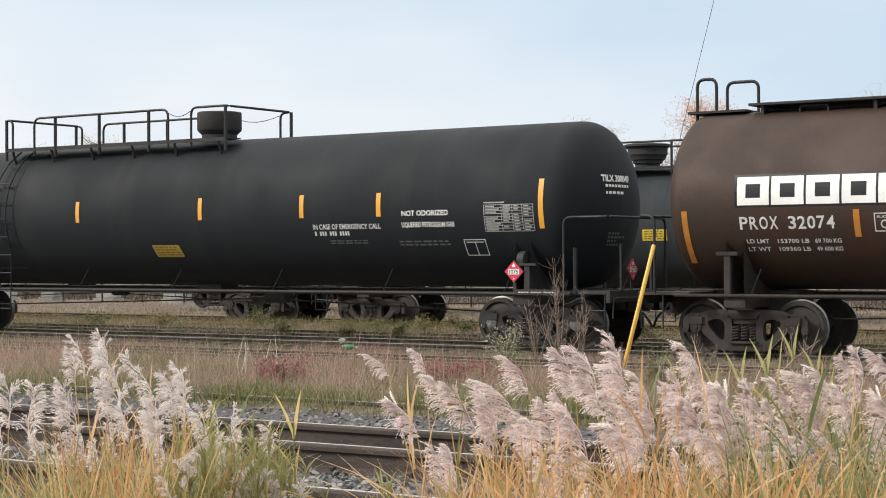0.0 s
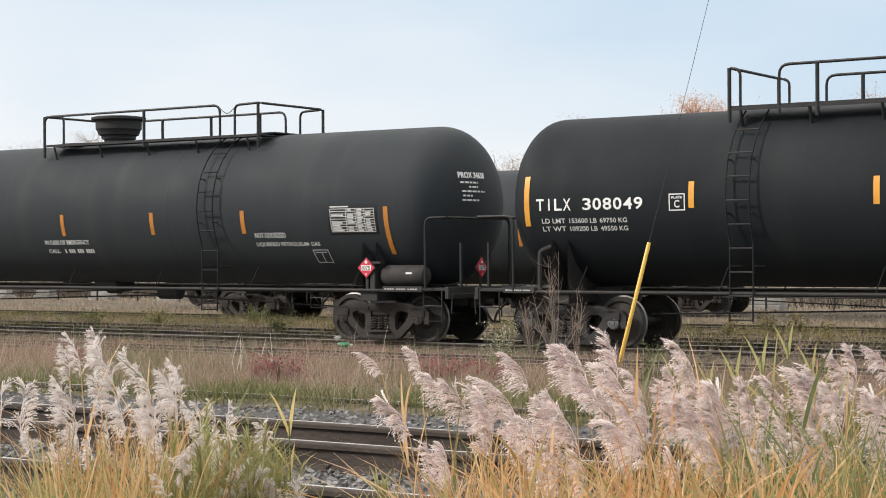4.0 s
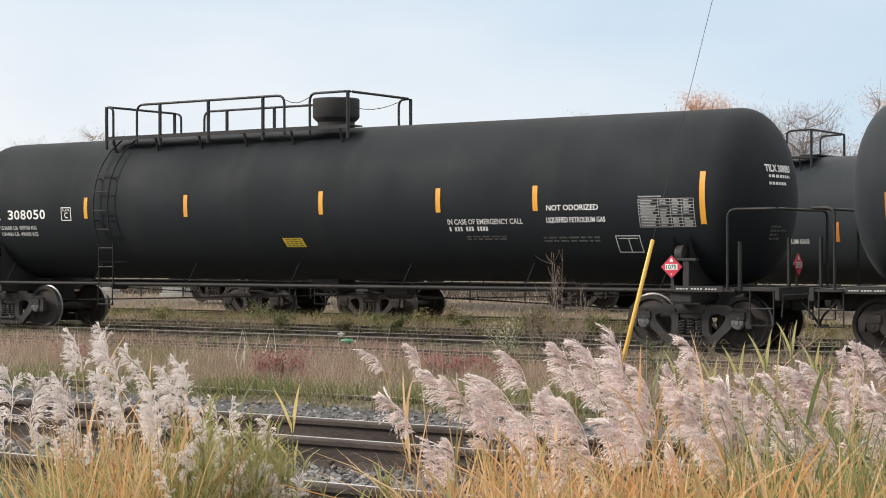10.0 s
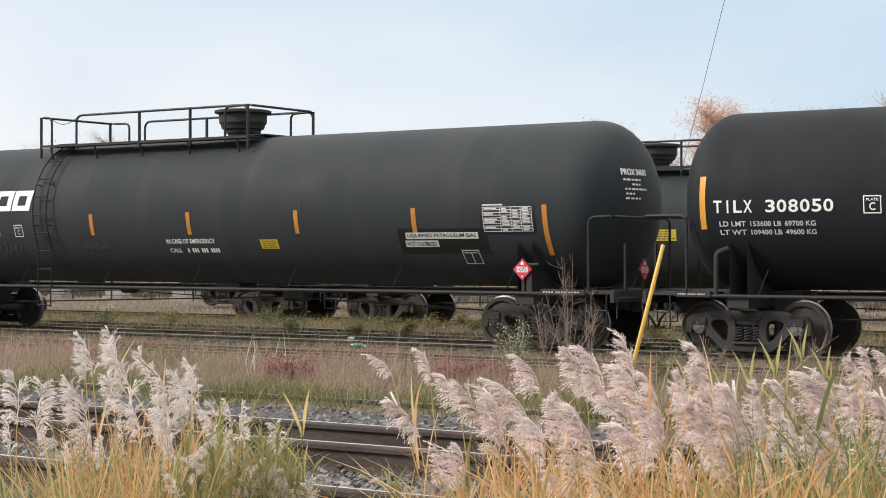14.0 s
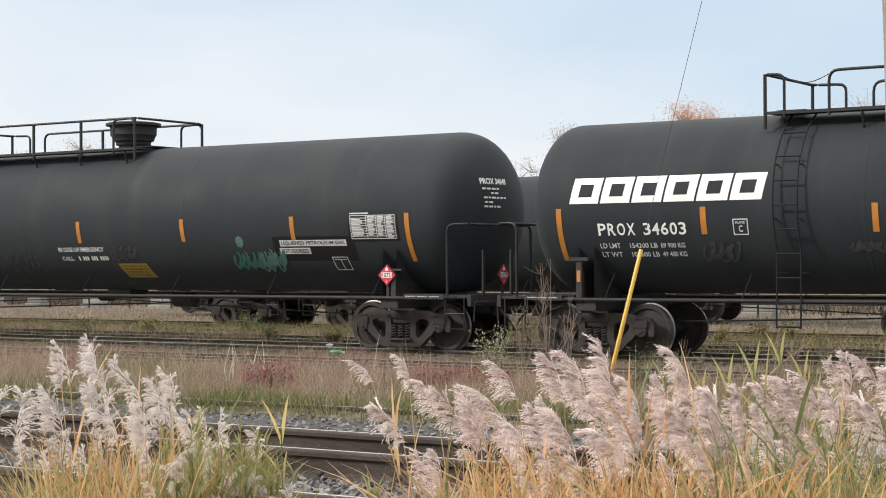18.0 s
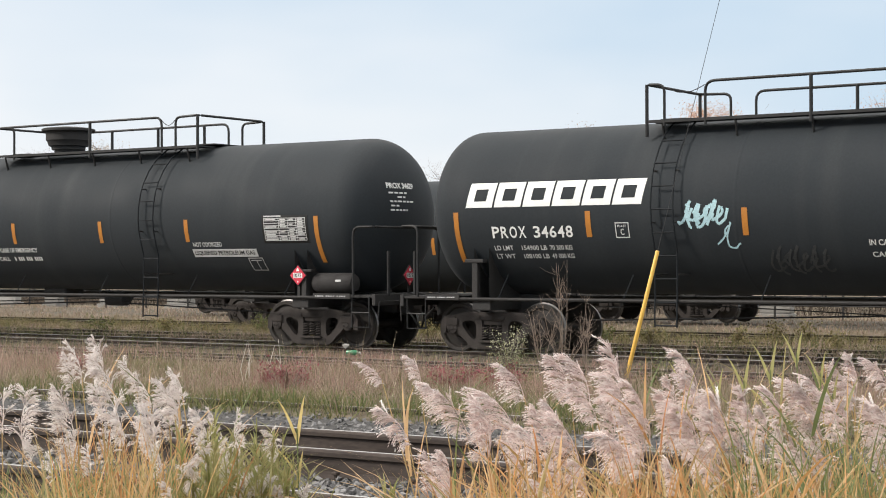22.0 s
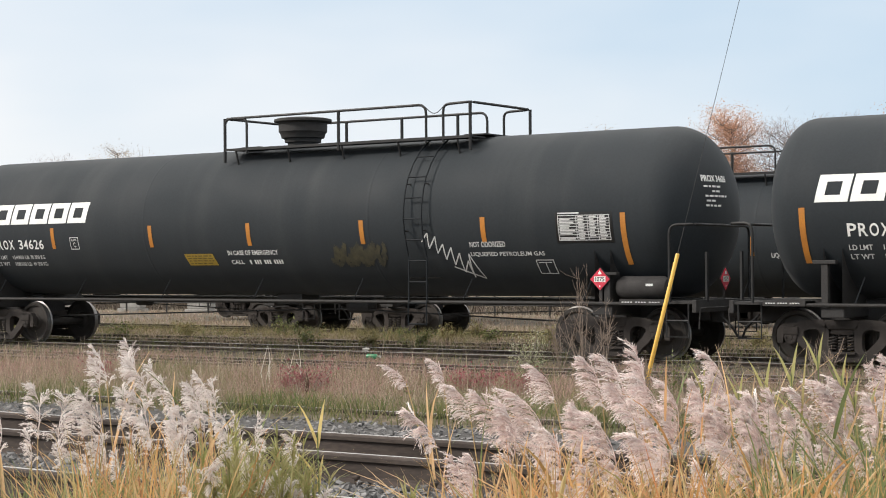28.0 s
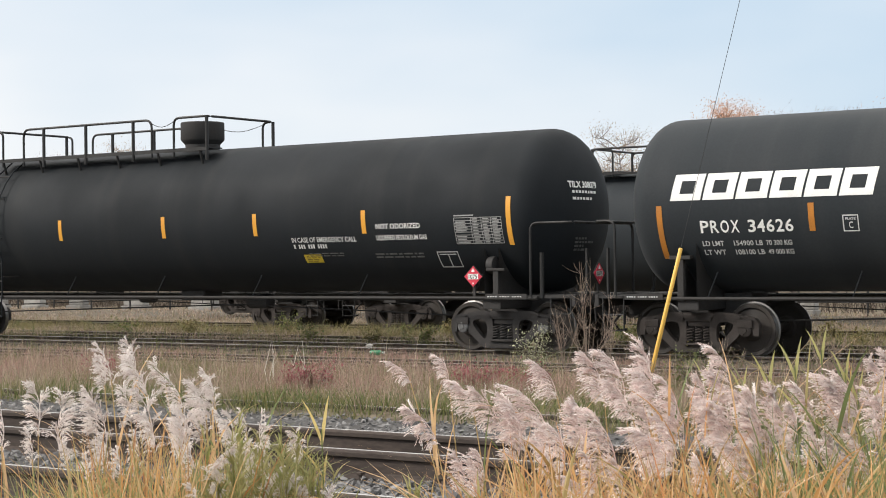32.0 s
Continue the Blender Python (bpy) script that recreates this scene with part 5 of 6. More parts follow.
# ---- foliage tools ----
def blade(s, base, height, lean, turn, width, droop=0.4, n=4, twist=0.0, facing=0.0):
    """A grass leaf: a narrow ribbon that bends over."""
    c, w = math.cos(turn), math.sin(turn)
    o = len(s.v)
    for i in range(n + 1):
        f = i / n
        reach = lean * height * (f + droop * f * f * f)
        z = height * (f - 0.35 * droop * lean * f * f * f)
        ww = width * (1 - f) ** 0.6 * (0.55 + 0.45 * min(1, f * 4)) / 2 + 0.0003
        t = turn + math.pi / 2 + facing + twist * f
        cx, cy = base[0] + c * reach, base[1] + w * reach
        s.v.append((cx - math.cos(t) * ww, cy - math.sin(t) * ww, base[2] + z))
        s.v.append((cx + math.cos(t) * ww, cy + math.sin(t) * ww, base[2] + z))
    for i in range(n):
        s.f.append((o + 2 * i, o + 2 * i + 1, o + 2 * i + 3, o + 2 * i + 2))


def quick(name, s, mat):
    me = bpy.data.meshes.new(name)
    me.from_pydata(s.v, [], s.f)
    me.materials.append(mat)
    return me


def plume_mesh(seed, mat, wide, branches=30, strands=3, spread=0.7, clump=0.0, length=0.2):
    """A reed head blown to one side: a bowed axis with hanging branches, each a strand of small hairy spikelets."""
    rng = random.Random(seed)
    s = Shape()
    bow = rng.uniform(0.09, 0.15) * length

    def axis(f):
        return Vector((-bow * math.sin(math.pi * min(1.0, f)) + 0.04 * length * f * f, 0, length * f))

    s.tube([tuple(axis(k / 8)) for k in range(9)], 0.002, 4, taper=[0.0024 - 0.0018 * k / 8 for k in range(9)])
    for k in range(branches):
        f = (k + rng.random()) / branches * 0.98 - 0.16
        root = axis(f) if f > 0 else Vector((0, 0, f * length))
        l0 = wide * length * (1.15 - 0.80 * max(0.0, f) ** 1.25) * rng.uniform(0.72, 1.15) * (0.75 if f < 0.04 else 1.0)
        a0 = rng.gauss(0.0, spread)
        droop = rng.uniform(0.45, 0.85) * (1.0 - 0.4 * f)
        rise = rng.uniform(1.0, 1.25) + 0.25 * f
        for q in range(strands):
            a = a0 + rng.gauss(0, 0.16)
            out = Vector((math.cos(a), math.sin(a), 0))
            l = l0 * rng.uniform(0.7, 1.05)
            up, fall = rise + rng.gauss(0, 0.08), droop + rng.gauss(0, 0.07)

            def at(t):
                return root + out * (l * (0.55 * t + 0.22 * t * t)) + Vector((0, 0, l * (up * t - fall * t * t)))

            side = Vector((-out.y, out.x, 0)) * 0.0007
            nodes = []
            m = len(s.v)
            steps = 7
            for i in range(steps + 1):
                p = at(i / steps)
                nodes.append((len(s.v), p))
                s.v.extend((tuple(p - side), tuple(p + side + Vector((0, 0, 0.0008)))))
            for i in range(steps):
                s.f.append((m + 2 * i, m + 2 * i + 1, m + 2 * i + 3, m + 2 * i + 2))
            for i in range(1, steps + 1):
                d = (nodes[i][1] - nodes[i - 1][1]).normalized()
                for h in range(2 if i < 3 else 3):
                    if rng.random() < clump and i < 4:
                        continue
                    way = (d + Vector((rng.gauss(0, 0.24), rng.gauss(0, 0.24), rng.gauss(-0.05, 0.22)))).normalized()
                    ln = rng.uniform(0.010, 0.020)
                    w = way.cross(Vector((rng.gauss(0, 1), rng.gauss(0, 1), rng.gauss(0, 1)))).normalized() * rng.uniform(0.0009, 0.0016)
                    c = nodes[i][1]
                    n0 = len(s.v)
                    s.v.extend((tuple(c + way * ln * 0.45 + w), tuple(c + way * ln), tuple(c + way * ln * 0.45 - w)))
                    s.f.append((nodes[i][0], n0, n0 + 1, n0 + 2))
    return quick("plume", s, mat)


PLUME_L = 0.2
BROAD = [plume_mesh(100 + k, PLUME, 0.56, 30, 4, 0.50) for k in range(4)]
MEDIUM = [plume_mesh(120 + k, PLUME, 0.45, 28, 4, 0.60) for k in range(6)]
SLIM = [plume_mesh(140 + k, PLUME, 0.35, 26, 4, 0.80) for k in range(4)]
PALE = [plume_mesh(200 + k, PLUME_PALE, 0.40, 21, 5, 1.1, 0.6) for k in range(6)]


def stem_mesh(seed, h):
    rng = random.Random(seed)
    b = rng.uniform(-0.03, 0.05)
    return Shape().tube([(b * (i / 6) ** 2, 0, h * i / 6) for i in range(7)], 0.004, 5, taper=[0.0045 - 0.0025 * i / 6 for i in range(7)]), b


STEM_H = 1.5
STEMS = []
for k in range(4):
    sh, b = stem_mesh(k, STEM_H)
    STEMS.append((quick("stem", sh, REED_STEM), b))


def reed_leaf(seed, mat):
    rng = random.Random(seed)
    s = Shape()
    blade(s, (0, 0, 0), rng.uniform(0.28, 0.5), rng.uniform(0.25, 0.9), 0.0, rng.uniform(0.010, 0.018), rng.uniform(0.2, 0.9), 5, rng.uniform(-0.8, 0.8))
    return quick("leaf", s, mat)


LEAVES = [reed_leaf(k, LEAF_GOLD) for k in range(8)]
GREEN_LEAVES = [reed_leaf(50 + k, LEAF_GREEN) for k in range(5)]
REEDS = []


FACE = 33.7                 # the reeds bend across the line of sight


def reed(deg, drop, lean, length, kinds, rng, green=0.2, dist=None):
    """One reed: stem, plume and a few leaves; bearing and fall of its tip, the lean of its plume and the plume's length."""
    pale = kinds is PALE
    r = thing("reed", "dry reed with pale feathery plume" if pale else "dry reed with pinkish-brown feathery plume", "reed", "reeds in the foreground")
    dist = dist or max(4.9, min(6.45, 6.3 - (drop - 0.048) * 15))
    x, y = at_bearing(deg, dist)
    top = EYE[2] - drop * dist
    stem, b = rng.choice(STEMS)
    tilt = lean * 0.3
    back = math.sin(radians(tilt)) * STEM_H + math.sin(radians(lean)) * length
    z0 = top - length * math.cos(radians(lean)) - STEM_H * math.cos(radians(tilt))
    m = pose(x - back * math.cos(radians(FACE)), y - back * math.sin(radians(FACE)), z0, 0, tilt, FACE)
    r.matrix_basis = m
    part("stem", stem, None, r)
    pl = part("plume", rng.choice(kinds), None, r)
    pl.matrix_basis = (pose(b, 0, STEM_H - 0.005, rng.uniform(-6, 6), lean - tilt, 0) @ pose(0, 0, 0, 0, 0, (180 if lean < 4 else 0) + rng.uniform(-25, 25))
                       @ Matrix.Scale(length / PLUME_L, 4))
    for k in range(rng.randint(2, 4)):
        lf = part("leaf", rng.choice(GREEN_LEAVES if rng.random() < green else LEAVES), None, r)
        lf.matrix_basis = pose(0, 0, STEM_H - rng.uniform(0.25, 0.8), 0, 0, rng.uniform(0, 360))
    REEDS.append((r, m, rng.uniform(0, 6.28), rng.uniform(0.5, 1.0)))
    return r


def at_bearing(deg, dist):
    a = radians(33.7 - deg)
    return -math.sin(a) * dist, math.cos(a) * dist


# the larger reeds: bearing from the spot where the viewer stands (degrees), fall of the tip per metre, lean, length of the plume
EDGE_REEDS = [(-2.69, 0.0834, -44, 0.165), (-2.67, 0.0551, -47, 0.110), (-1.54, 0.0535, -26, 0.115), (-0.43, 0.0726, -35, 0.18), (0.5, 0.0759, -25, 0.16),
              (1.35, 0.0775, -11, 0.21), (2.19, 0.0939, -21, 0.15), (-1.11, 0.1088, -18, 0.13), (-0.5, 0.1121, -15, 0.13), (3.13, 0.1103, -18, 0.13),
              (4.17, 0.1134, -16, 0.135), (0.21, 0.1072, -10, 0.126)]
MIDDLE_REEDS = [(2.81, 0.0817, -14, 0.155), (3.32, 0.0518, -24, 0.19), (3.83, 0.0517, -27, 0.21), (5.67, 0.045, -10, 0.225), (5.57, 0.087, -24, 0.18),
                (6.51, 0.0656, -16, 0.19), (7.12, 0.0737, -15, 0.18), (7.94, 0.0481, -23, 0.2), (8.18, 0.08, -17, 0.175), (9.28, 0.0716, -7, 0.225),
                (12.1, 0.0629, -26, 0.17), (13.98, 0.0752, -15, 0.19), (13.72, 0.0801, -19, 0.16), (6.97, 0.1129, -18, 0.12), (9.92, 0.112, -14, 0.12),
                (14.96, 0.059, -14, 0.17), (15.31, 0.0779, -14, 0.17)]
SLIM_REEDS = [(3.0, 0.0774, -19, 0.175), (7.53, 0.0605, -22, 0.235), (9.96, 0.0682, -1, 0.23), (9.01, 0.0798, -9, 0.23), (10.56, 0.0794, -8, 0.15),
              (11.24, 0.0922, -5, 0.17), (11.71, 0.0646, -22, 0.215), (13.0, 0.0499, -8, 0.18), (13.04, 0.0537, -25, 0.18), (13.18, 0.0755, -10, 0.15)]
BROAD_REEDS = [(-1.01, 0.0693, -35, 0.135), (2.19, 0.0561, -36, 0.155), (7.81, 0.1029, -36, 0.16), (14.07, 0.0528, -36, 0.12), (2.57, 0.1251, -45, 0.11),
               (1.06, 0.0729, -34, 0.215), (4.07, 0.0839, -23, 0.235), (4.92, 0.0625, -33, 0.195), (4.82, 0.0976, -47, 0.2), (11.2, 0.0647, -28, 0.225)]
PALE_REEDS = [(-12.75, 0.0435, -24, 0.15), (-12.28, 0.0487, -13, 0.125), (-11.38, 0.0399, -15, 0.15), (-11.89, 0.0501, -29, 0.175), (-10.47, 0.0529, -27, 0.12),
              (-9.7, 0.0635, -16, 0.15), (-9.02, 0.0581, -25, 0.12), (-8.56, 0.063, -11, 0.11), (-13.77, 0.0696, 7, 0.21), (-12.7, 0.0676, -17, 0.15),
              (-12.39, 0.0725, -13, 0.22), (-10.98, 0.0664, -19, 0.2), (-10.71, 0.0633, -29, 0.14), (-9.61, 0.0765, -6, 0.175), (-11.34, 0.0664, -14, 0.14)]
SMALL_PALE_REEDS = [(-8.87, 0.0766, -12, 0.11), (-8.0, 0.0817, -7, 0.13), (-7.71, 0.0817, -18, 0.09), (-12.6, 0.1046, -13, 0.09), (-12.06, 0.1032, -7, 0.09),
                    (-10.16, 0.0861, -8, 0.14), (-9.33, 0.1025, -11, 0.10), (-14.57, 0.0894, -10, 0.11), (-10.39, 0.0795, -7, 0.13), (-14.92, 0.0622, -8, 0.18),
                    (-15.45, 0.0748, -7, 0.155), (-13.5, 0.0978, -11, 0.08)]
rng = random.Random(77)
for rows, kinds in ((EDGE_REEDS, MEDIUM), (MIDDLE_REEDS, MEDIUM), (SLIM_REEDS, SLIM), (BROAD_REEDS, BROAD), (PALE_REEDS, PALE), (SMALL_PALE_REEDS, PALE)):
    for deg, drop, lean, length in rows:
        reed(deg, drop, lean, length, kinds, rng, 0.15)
# smaller ones half hidden among them
for k in range(30):
    reed(rng.uniform(1.5, 15.8), rng.uniform(0.062, 0.108), rng.gauss(-18, 9), rng.uniform(0.13, 0.20), rng.choice((MEDIUM, SLIM)), rng, 0.2, rng.uniform(5.7, 6.6))
for k in range(8):
    reed(rng.uniform(-12.8, -8.2), rng.uniform(0.066, 0.10), rng.gauss(-8, 9), rng.uniform(0.09, 0.14), PALE, rng, 0.2, rng.uniform(5.6, 6.4))


def leaf_mass(name, words, count, degs, dist, tops, mat, seed, width=(0.006, 0.014), length=(0.35, 0.75), lean=(0.05, 0.45)):
    rng = random.Random(seed)
    s = Shape()
    for k in range(count):
        deg, d = rng.uniform(*degs), rng.uniform(*dist)
        x, y = at_bearing(deg, d)
        h = rng.uniform(*length)
        top = EYE[2] - rng.uniform(*tops) * d
        blade(s, (x, y, top - h), h, rng.uniform(*lean), rng.uniform(0, 6.28), rng.uniform(*width), rng.uniform(0.2, 1.0), 5, rng.uniform(-0.8, 0.8), rng.uniform(-1.3, 1.3))
    ob = part(name, quick(name, s, mat), None)
    return tagged(ob, words, "grass", kind="stuff")


leaf_mass("reed_leaves", "dense golden and orange reed leaves", 2300, (0.5, 16.5), (4.4, 6.4), (0.100, 0.17), LEAF_GOLD, 1, (0.005, 0.012))
leaf_mass("reed_leaves", "golden reed leaves at the stand's edge", 60, (-1.9, 0.6), (4.6, 6.0), (0.110, 0.17), LEAF_GOLD, 9, (0.005, 0.012), lean=(0.05, 0.3))
leaf_mass("tall_reed_leaves", "tall broad green reed blades", 8, (8.6, 13.4), (5.7, 6.5), (0.046, 0.075), LEAF_GREEN, 6, (0.012, 0.022), (0.18, 0.34), (0.2, 0.8))
leaf_mass("tall_reed_leaves", "tall straw-coloured reed blades", 34, (6.5, 13.4), (5.7, 6.5), (0.040, 0.075), LEAF_GOLD, 7, (0.006, 0.014), (0.2, 0.4), (0.05, 0.7))
leaf_mass("reed_leaves", "straw-coloured broad reed leaves", 220, (0.0, 16.5), (4.4, 6.2), (0.090, 0.15), LEAF_GOLD, 8, (0.012, 0.020), (0.22, 0.45), (0.2, 0.9))
leaf_mass("reed_leaves", "green reed leaves among golden ones", 700, (9.5, 16.5), (4.8, 6.4), (0.080, 0.16), LEAF_GREEN, 2)
leaf_mass("reed_leaves", "golden reed leaves below pale plumes", 860, (-12.9, -8.0), (4.6, 6.2), (0.086, 0.17), LEAF_GOLD, 3, (0.005, 0.012))
leaf_mass("reed_leaves", "few golden reed leaves before the rails", 90, (-15.6, -12.9), (4.6, 6.0), (0.105, 0.17), LEAF_GOLD, 13, (0.005, 0.011))
leaf_mass("reed_leaves", "green leaves among the golden reeds", 720, (-15.5, -8.0), (4.8, 6.0), (0.100, 0.17), LEAF_GREEN, 10, (0.005, 0.011))


def leafy_weed(deg, drop, dist, seed, pale_top):
    """A bushy green weed: upright branches with many narrow leaves, some with pale seed tufts on top."""
    rng = random.Random(seed)
    x, y = at_bearing(deg, dist)
    foot = ground_z(y) - 0.02
    h = EYE[2] - drop * dist - foot
    t = thing("weed", "bushy green weed with pale seed tufts" if pale_top else "bushy green weed in front of the rails", "weed", "weeds in the foreground", (x, y, foot))
    stalks, leaves = Shape(), Shape()
    for k in range(6):
        a, r = rng.uniform(0, 6.28), rng.uniform(0.02, 0.13)
        tip = Vector((math.cos(a) * r, math.sin(a) * r, h * rng.uniform(0.86, 1.0)))
        part("stalk", Shape().tube([(0, 0, 0), tuple(tip * 0.5), tuple(tip)], 0.004, 5, taper=[0.005, 0.004, 0.002]), WEED_LEAF, t)
        for i in range(46):
            c = tip * (1 - 0.5 * rng.random() ** 1.3)
            blade(leaves, (c.x, c.y, c.z), rng.uniform(0.03, 0.08), rng.uniform(0.3, 1.2), rng.uniform(0, 6.28), rng.uniform(0.004, 0.008), 0.5, 3)
        if pale_top and k < 4:
            tuft = part("seed_tuft", rng.choice(PALE), None, t, "pale fluffy seed tuft")
            tuft.matrix_basis = pose(*tip, rng.uniform(-30, 30), rng.uniform(-30, 50), rng.uniform(0, 360)) @ Matrix.Scale(rng.uniform(0.4, 0.6), 4)
    tagged(part("foliage", quick("foliage", leaves, WEED_LEAF), None, t), kind="stuff")


rng = random.Random(41)
for k in range(34):
    deg = rng.uniform(-8.9, -5.6)
    leafy_weed(deg, rng.uniform(0.082, 0.126) + 0.010 * abs(deg + 7.0), rng.uniform(4.9, 5.9), 300 + k, rng.random() < 0.4)
for k in range(7):
    leafy_weed(rng.uniform(-14.5, -12.0), rng.uniform(0.118, 0.14), rng.uniform(4.9, 5.6), 340 + k, False)
for k in range(4):
    leafy_weed(rng.uniform(-2.9, -2.0), rng.uniform(0.125, 0.14), rng.uniform(4.9, 5.4), 360 + k, False)


def yellow_shoot(deg, drop, dist, words="single reed shoot with bright yellow leaves", mat=None, wide_by=1.0):
    """A single reed shoot with a few broad leaves and no plume."""
    x, y = at_bearing(deg, dist)
    top = EYE[2] - drop * dist
    foot = ground_z(y) - 0.02
    t = thing("reed_shoot", words, "reed", at=(x, y, foot))
    h = top - foot
    part("stem", Shape().tube([(0.0, 0, 0), (0.02, 0, h * 0.5), (0.0, 0, h - 0.12)], 0.004, 6, taper=[0.005, 0.004, 0.002]), LEAF_GREEN, t)
    for z, turn, length, lean, wide in ((0.17, 8, 0.16, 0.12, 0.016), (0.16, 190, 0.14, 0.35, 0.014), (0.31, 20, 0.12, 0.12, 0.015), (0.27, 170, 0.10, 0.7, 0.017), (0.40, 185, 0.12, 0.7, 0.012), (0.42, 0, 0.13, 0.5, 0.009)):
        s = Shape()
        blade(s, (0, 0, 0), length * wide_by, lean, 0.0, wide * wide_by, 0.3, 5, 0.3, 1.2)
        part("leaf", quick("leaf", s, mat or LEAF_YELLOW), None, t).matrix_basis = pose(0, 0, h - z, 0, 0, turn + 20)


LEAF_YELLOW = ramp_material("yellow_reed_leaf", [(0.80, 0.56, 0.14), (0.78, 0.62, 0.28), (0.66, 0.52, 0.16)], 0.55, 0.4)
LEAF_TURNING = ramp_material("turning_reed_leaf", [(0.46, 0.44, 0.18), (0.68, 0.54, 0.26), (0.36, 0.38, 0.15), (0.74, 0.52, 0.27)], 0.55, 0.4)
yellow_shoot(-5.06, 0.0744, 5.5)
for deg, drop, dist, by in ((9.75, 0.0490, 6.2, 0.95), (10.6, 0.0430, 6.3, 1.0), (11.45, 0.0335, 6.3, 0.85), (12.2, 0.0440, 6.2, 0.8), (8.9, 0.0530, 6.2, 0.75), (12.6, 0.0560, 6.2, 0.8), (7.7, 0.0470, 6.3, 0.7)):
    yellow_shoot(deg, drop, dist, "tall reed shoot with leaves turning yellow", LEAF_TURNING, by)


# ---- weeds between the tracks ----
def grass_strip(name, words, count, xr, yr, height, mat, seed, width=(0.003, 0.007), patchy=0.0, lean=(0.05, 0.5), size=0.35, low=0.0):
    """Grass blades in a strip; low is the share that stays trampled towards the yard tracks."""
    rng = random.Random(seed)
    s = Shape()
    made = 0
    while made < count:
        x, y = rng.uniform(*xr), rng.uniform(*yr)
        if x < -1.22 * y - 1.0 or x > -0.28 * y + 1.0:
            continue
        q = 0.5 + 0.5 * noise.noise((x * size, y * size, seed))
        if rng.random() < patchy and q < 0.5:
            continue
        z = ground_z(y) - 0.02
        h = rng.uniform(*height) * (0.55 + 0.9 * q)
        if low and rng.random() < low:
            h = min(h, max(0.10, 1.731 - 0.0695 * y - z) * rng.uniform(0.55, 1.05))
        blade(s, (x, y, z), h, rng.uniform(*lean), rng.uniform(0, 6.28), rng.uniform(*width), rng.uniform(0.1, 0.8), 3)
        made += 1
    ob = part(name, quick(name, s, mat), None)
    return tagged(ob, words, "grass", kind="stuff")


grass_strip("dry_grass", "tall dry brown grass between the tracks", 30000, (-30, -2), (13.2, 22.9), (0.18, 0.62), DRY_GRASS, 11, (0.004, 0.009), 0.92, (0.05, 0.9), 0.8, 0.93)
grass_strip("russet_weeds", "russet dead weeds in patches", 16000, (-30, -2), (15.5, 23.2), (0.18, 0.52), RUSSET, 16, (0.005, 0.010), 0.95, (0.1, 0.9), 0.45, 0.95)
grass_strip("pale_stalks", "thin pale dead stalks standing in the grass", 300, (-30, -2), (13.5, 23.0), (0.5, 0.9), PALE_STALK, 17, (0.006, 0.010), 0.0, (0.02, 0.35))
grass_strip("green_weeds", "low green weeds at the foot of the ballast", 26000, (-21, -2), (10.8, 16.4), (0.06, 0.34), WEED_GREEN, 12, (0.006, 0.013), 0.85, (0.1, 1.1), 0.7)
grass_strip("green_weeds", "olive weeds among the dry grass", 12000, (-30, -2), (15.0, 22.5), (0.15, 0.50), WEED_GREEN, 18, (0.005, 0.011), 0.97, (0.1, 0.9), 0.55, 0.9)
grass_strip("green_weeds", "short weeds along the second track", 15000, (-14, -2), (9.75, 11.8), (0.04, 0.19), WEED_GREEN, 22, (0.004, 0.009), 0.75, (0.1, 1.0), 1.2)
grass_strip("dry_grass", "dry tufts along the second track", 5000, (-14, -2), (9.9, 12.5), (0.08, 0.32), DRY_GRASS, 23, (0.003, 0.007), 0.7, (0.1, 0.9), 0.9)
grass_strip("yard_weeds", "yellow-green weeds between the yard tracks", 13000, (-50, -6), (32.6, 38.9), (0.10, 0.40), WEED_YELLOW, 13, (0.006, 0.016), 0.97, (0.1, 0.9), 0.6)
grass_strip("yard_weeds", "dark green weeds between the yard tracks", 4500, (-50, -6), (29.4, 38.6), (0.10, 0.36), WEED_GREEN, 19, (0.006, 0.016), 0.95, (0.1, 0.9), 0.5)
grass_strip("yard_grass", "dry weeds along the yard tracks", 16000, (-50, -6), (22.4, 38.2), (0.06, 0.26), DRY_GRASS, 14, (0.006, 0.012), 0.85, (0.1, 0.9), 0.7)
grass_strip("yard_grass", "low brown weeds over the yard tracks", 26000, (-50, -6), (28.9, 39.4), (0.06, 0.22), DRY_GRASS, 24, (0.008, 0.018), 0.8, (0.2, 1.0), 0.35)
grass_strip("yard_grass", "russet weeds beside the first yard track", 9000, (-34, -6), (22.6, 26.6), (0.06, 0.26), RUSSET, 25, (0.006, 0.012), 0.85, (0.2, 1.0), 0.4)
grass_strip("yard_weeds", "olive tufts along the yard tracks", 5000, (-46, -6), (22.8, 31.5), (0.08, 0.34), WEED_GREEN, 26, (0.006, 0.014), 0.97, (0.1, 0.9), 0.9)
grass_strip("far_grass", "dry grass beyond the standing cars", 22000, (-80, -10), (44.8, 62), (0.05, 0.22), DRY_GRASS, 15, (0.012, 0.035), 0.7, (0.2, 0.9), 0.5)
grass_strip("far_scrub", "dark low scrub beyond the standing cars", 15000, (-100, -8), (64, 82), (0.2, 0.75), SCRUB, 20, (0.03, 0.07), 0.6, (0.1, 0.9), 0.12)


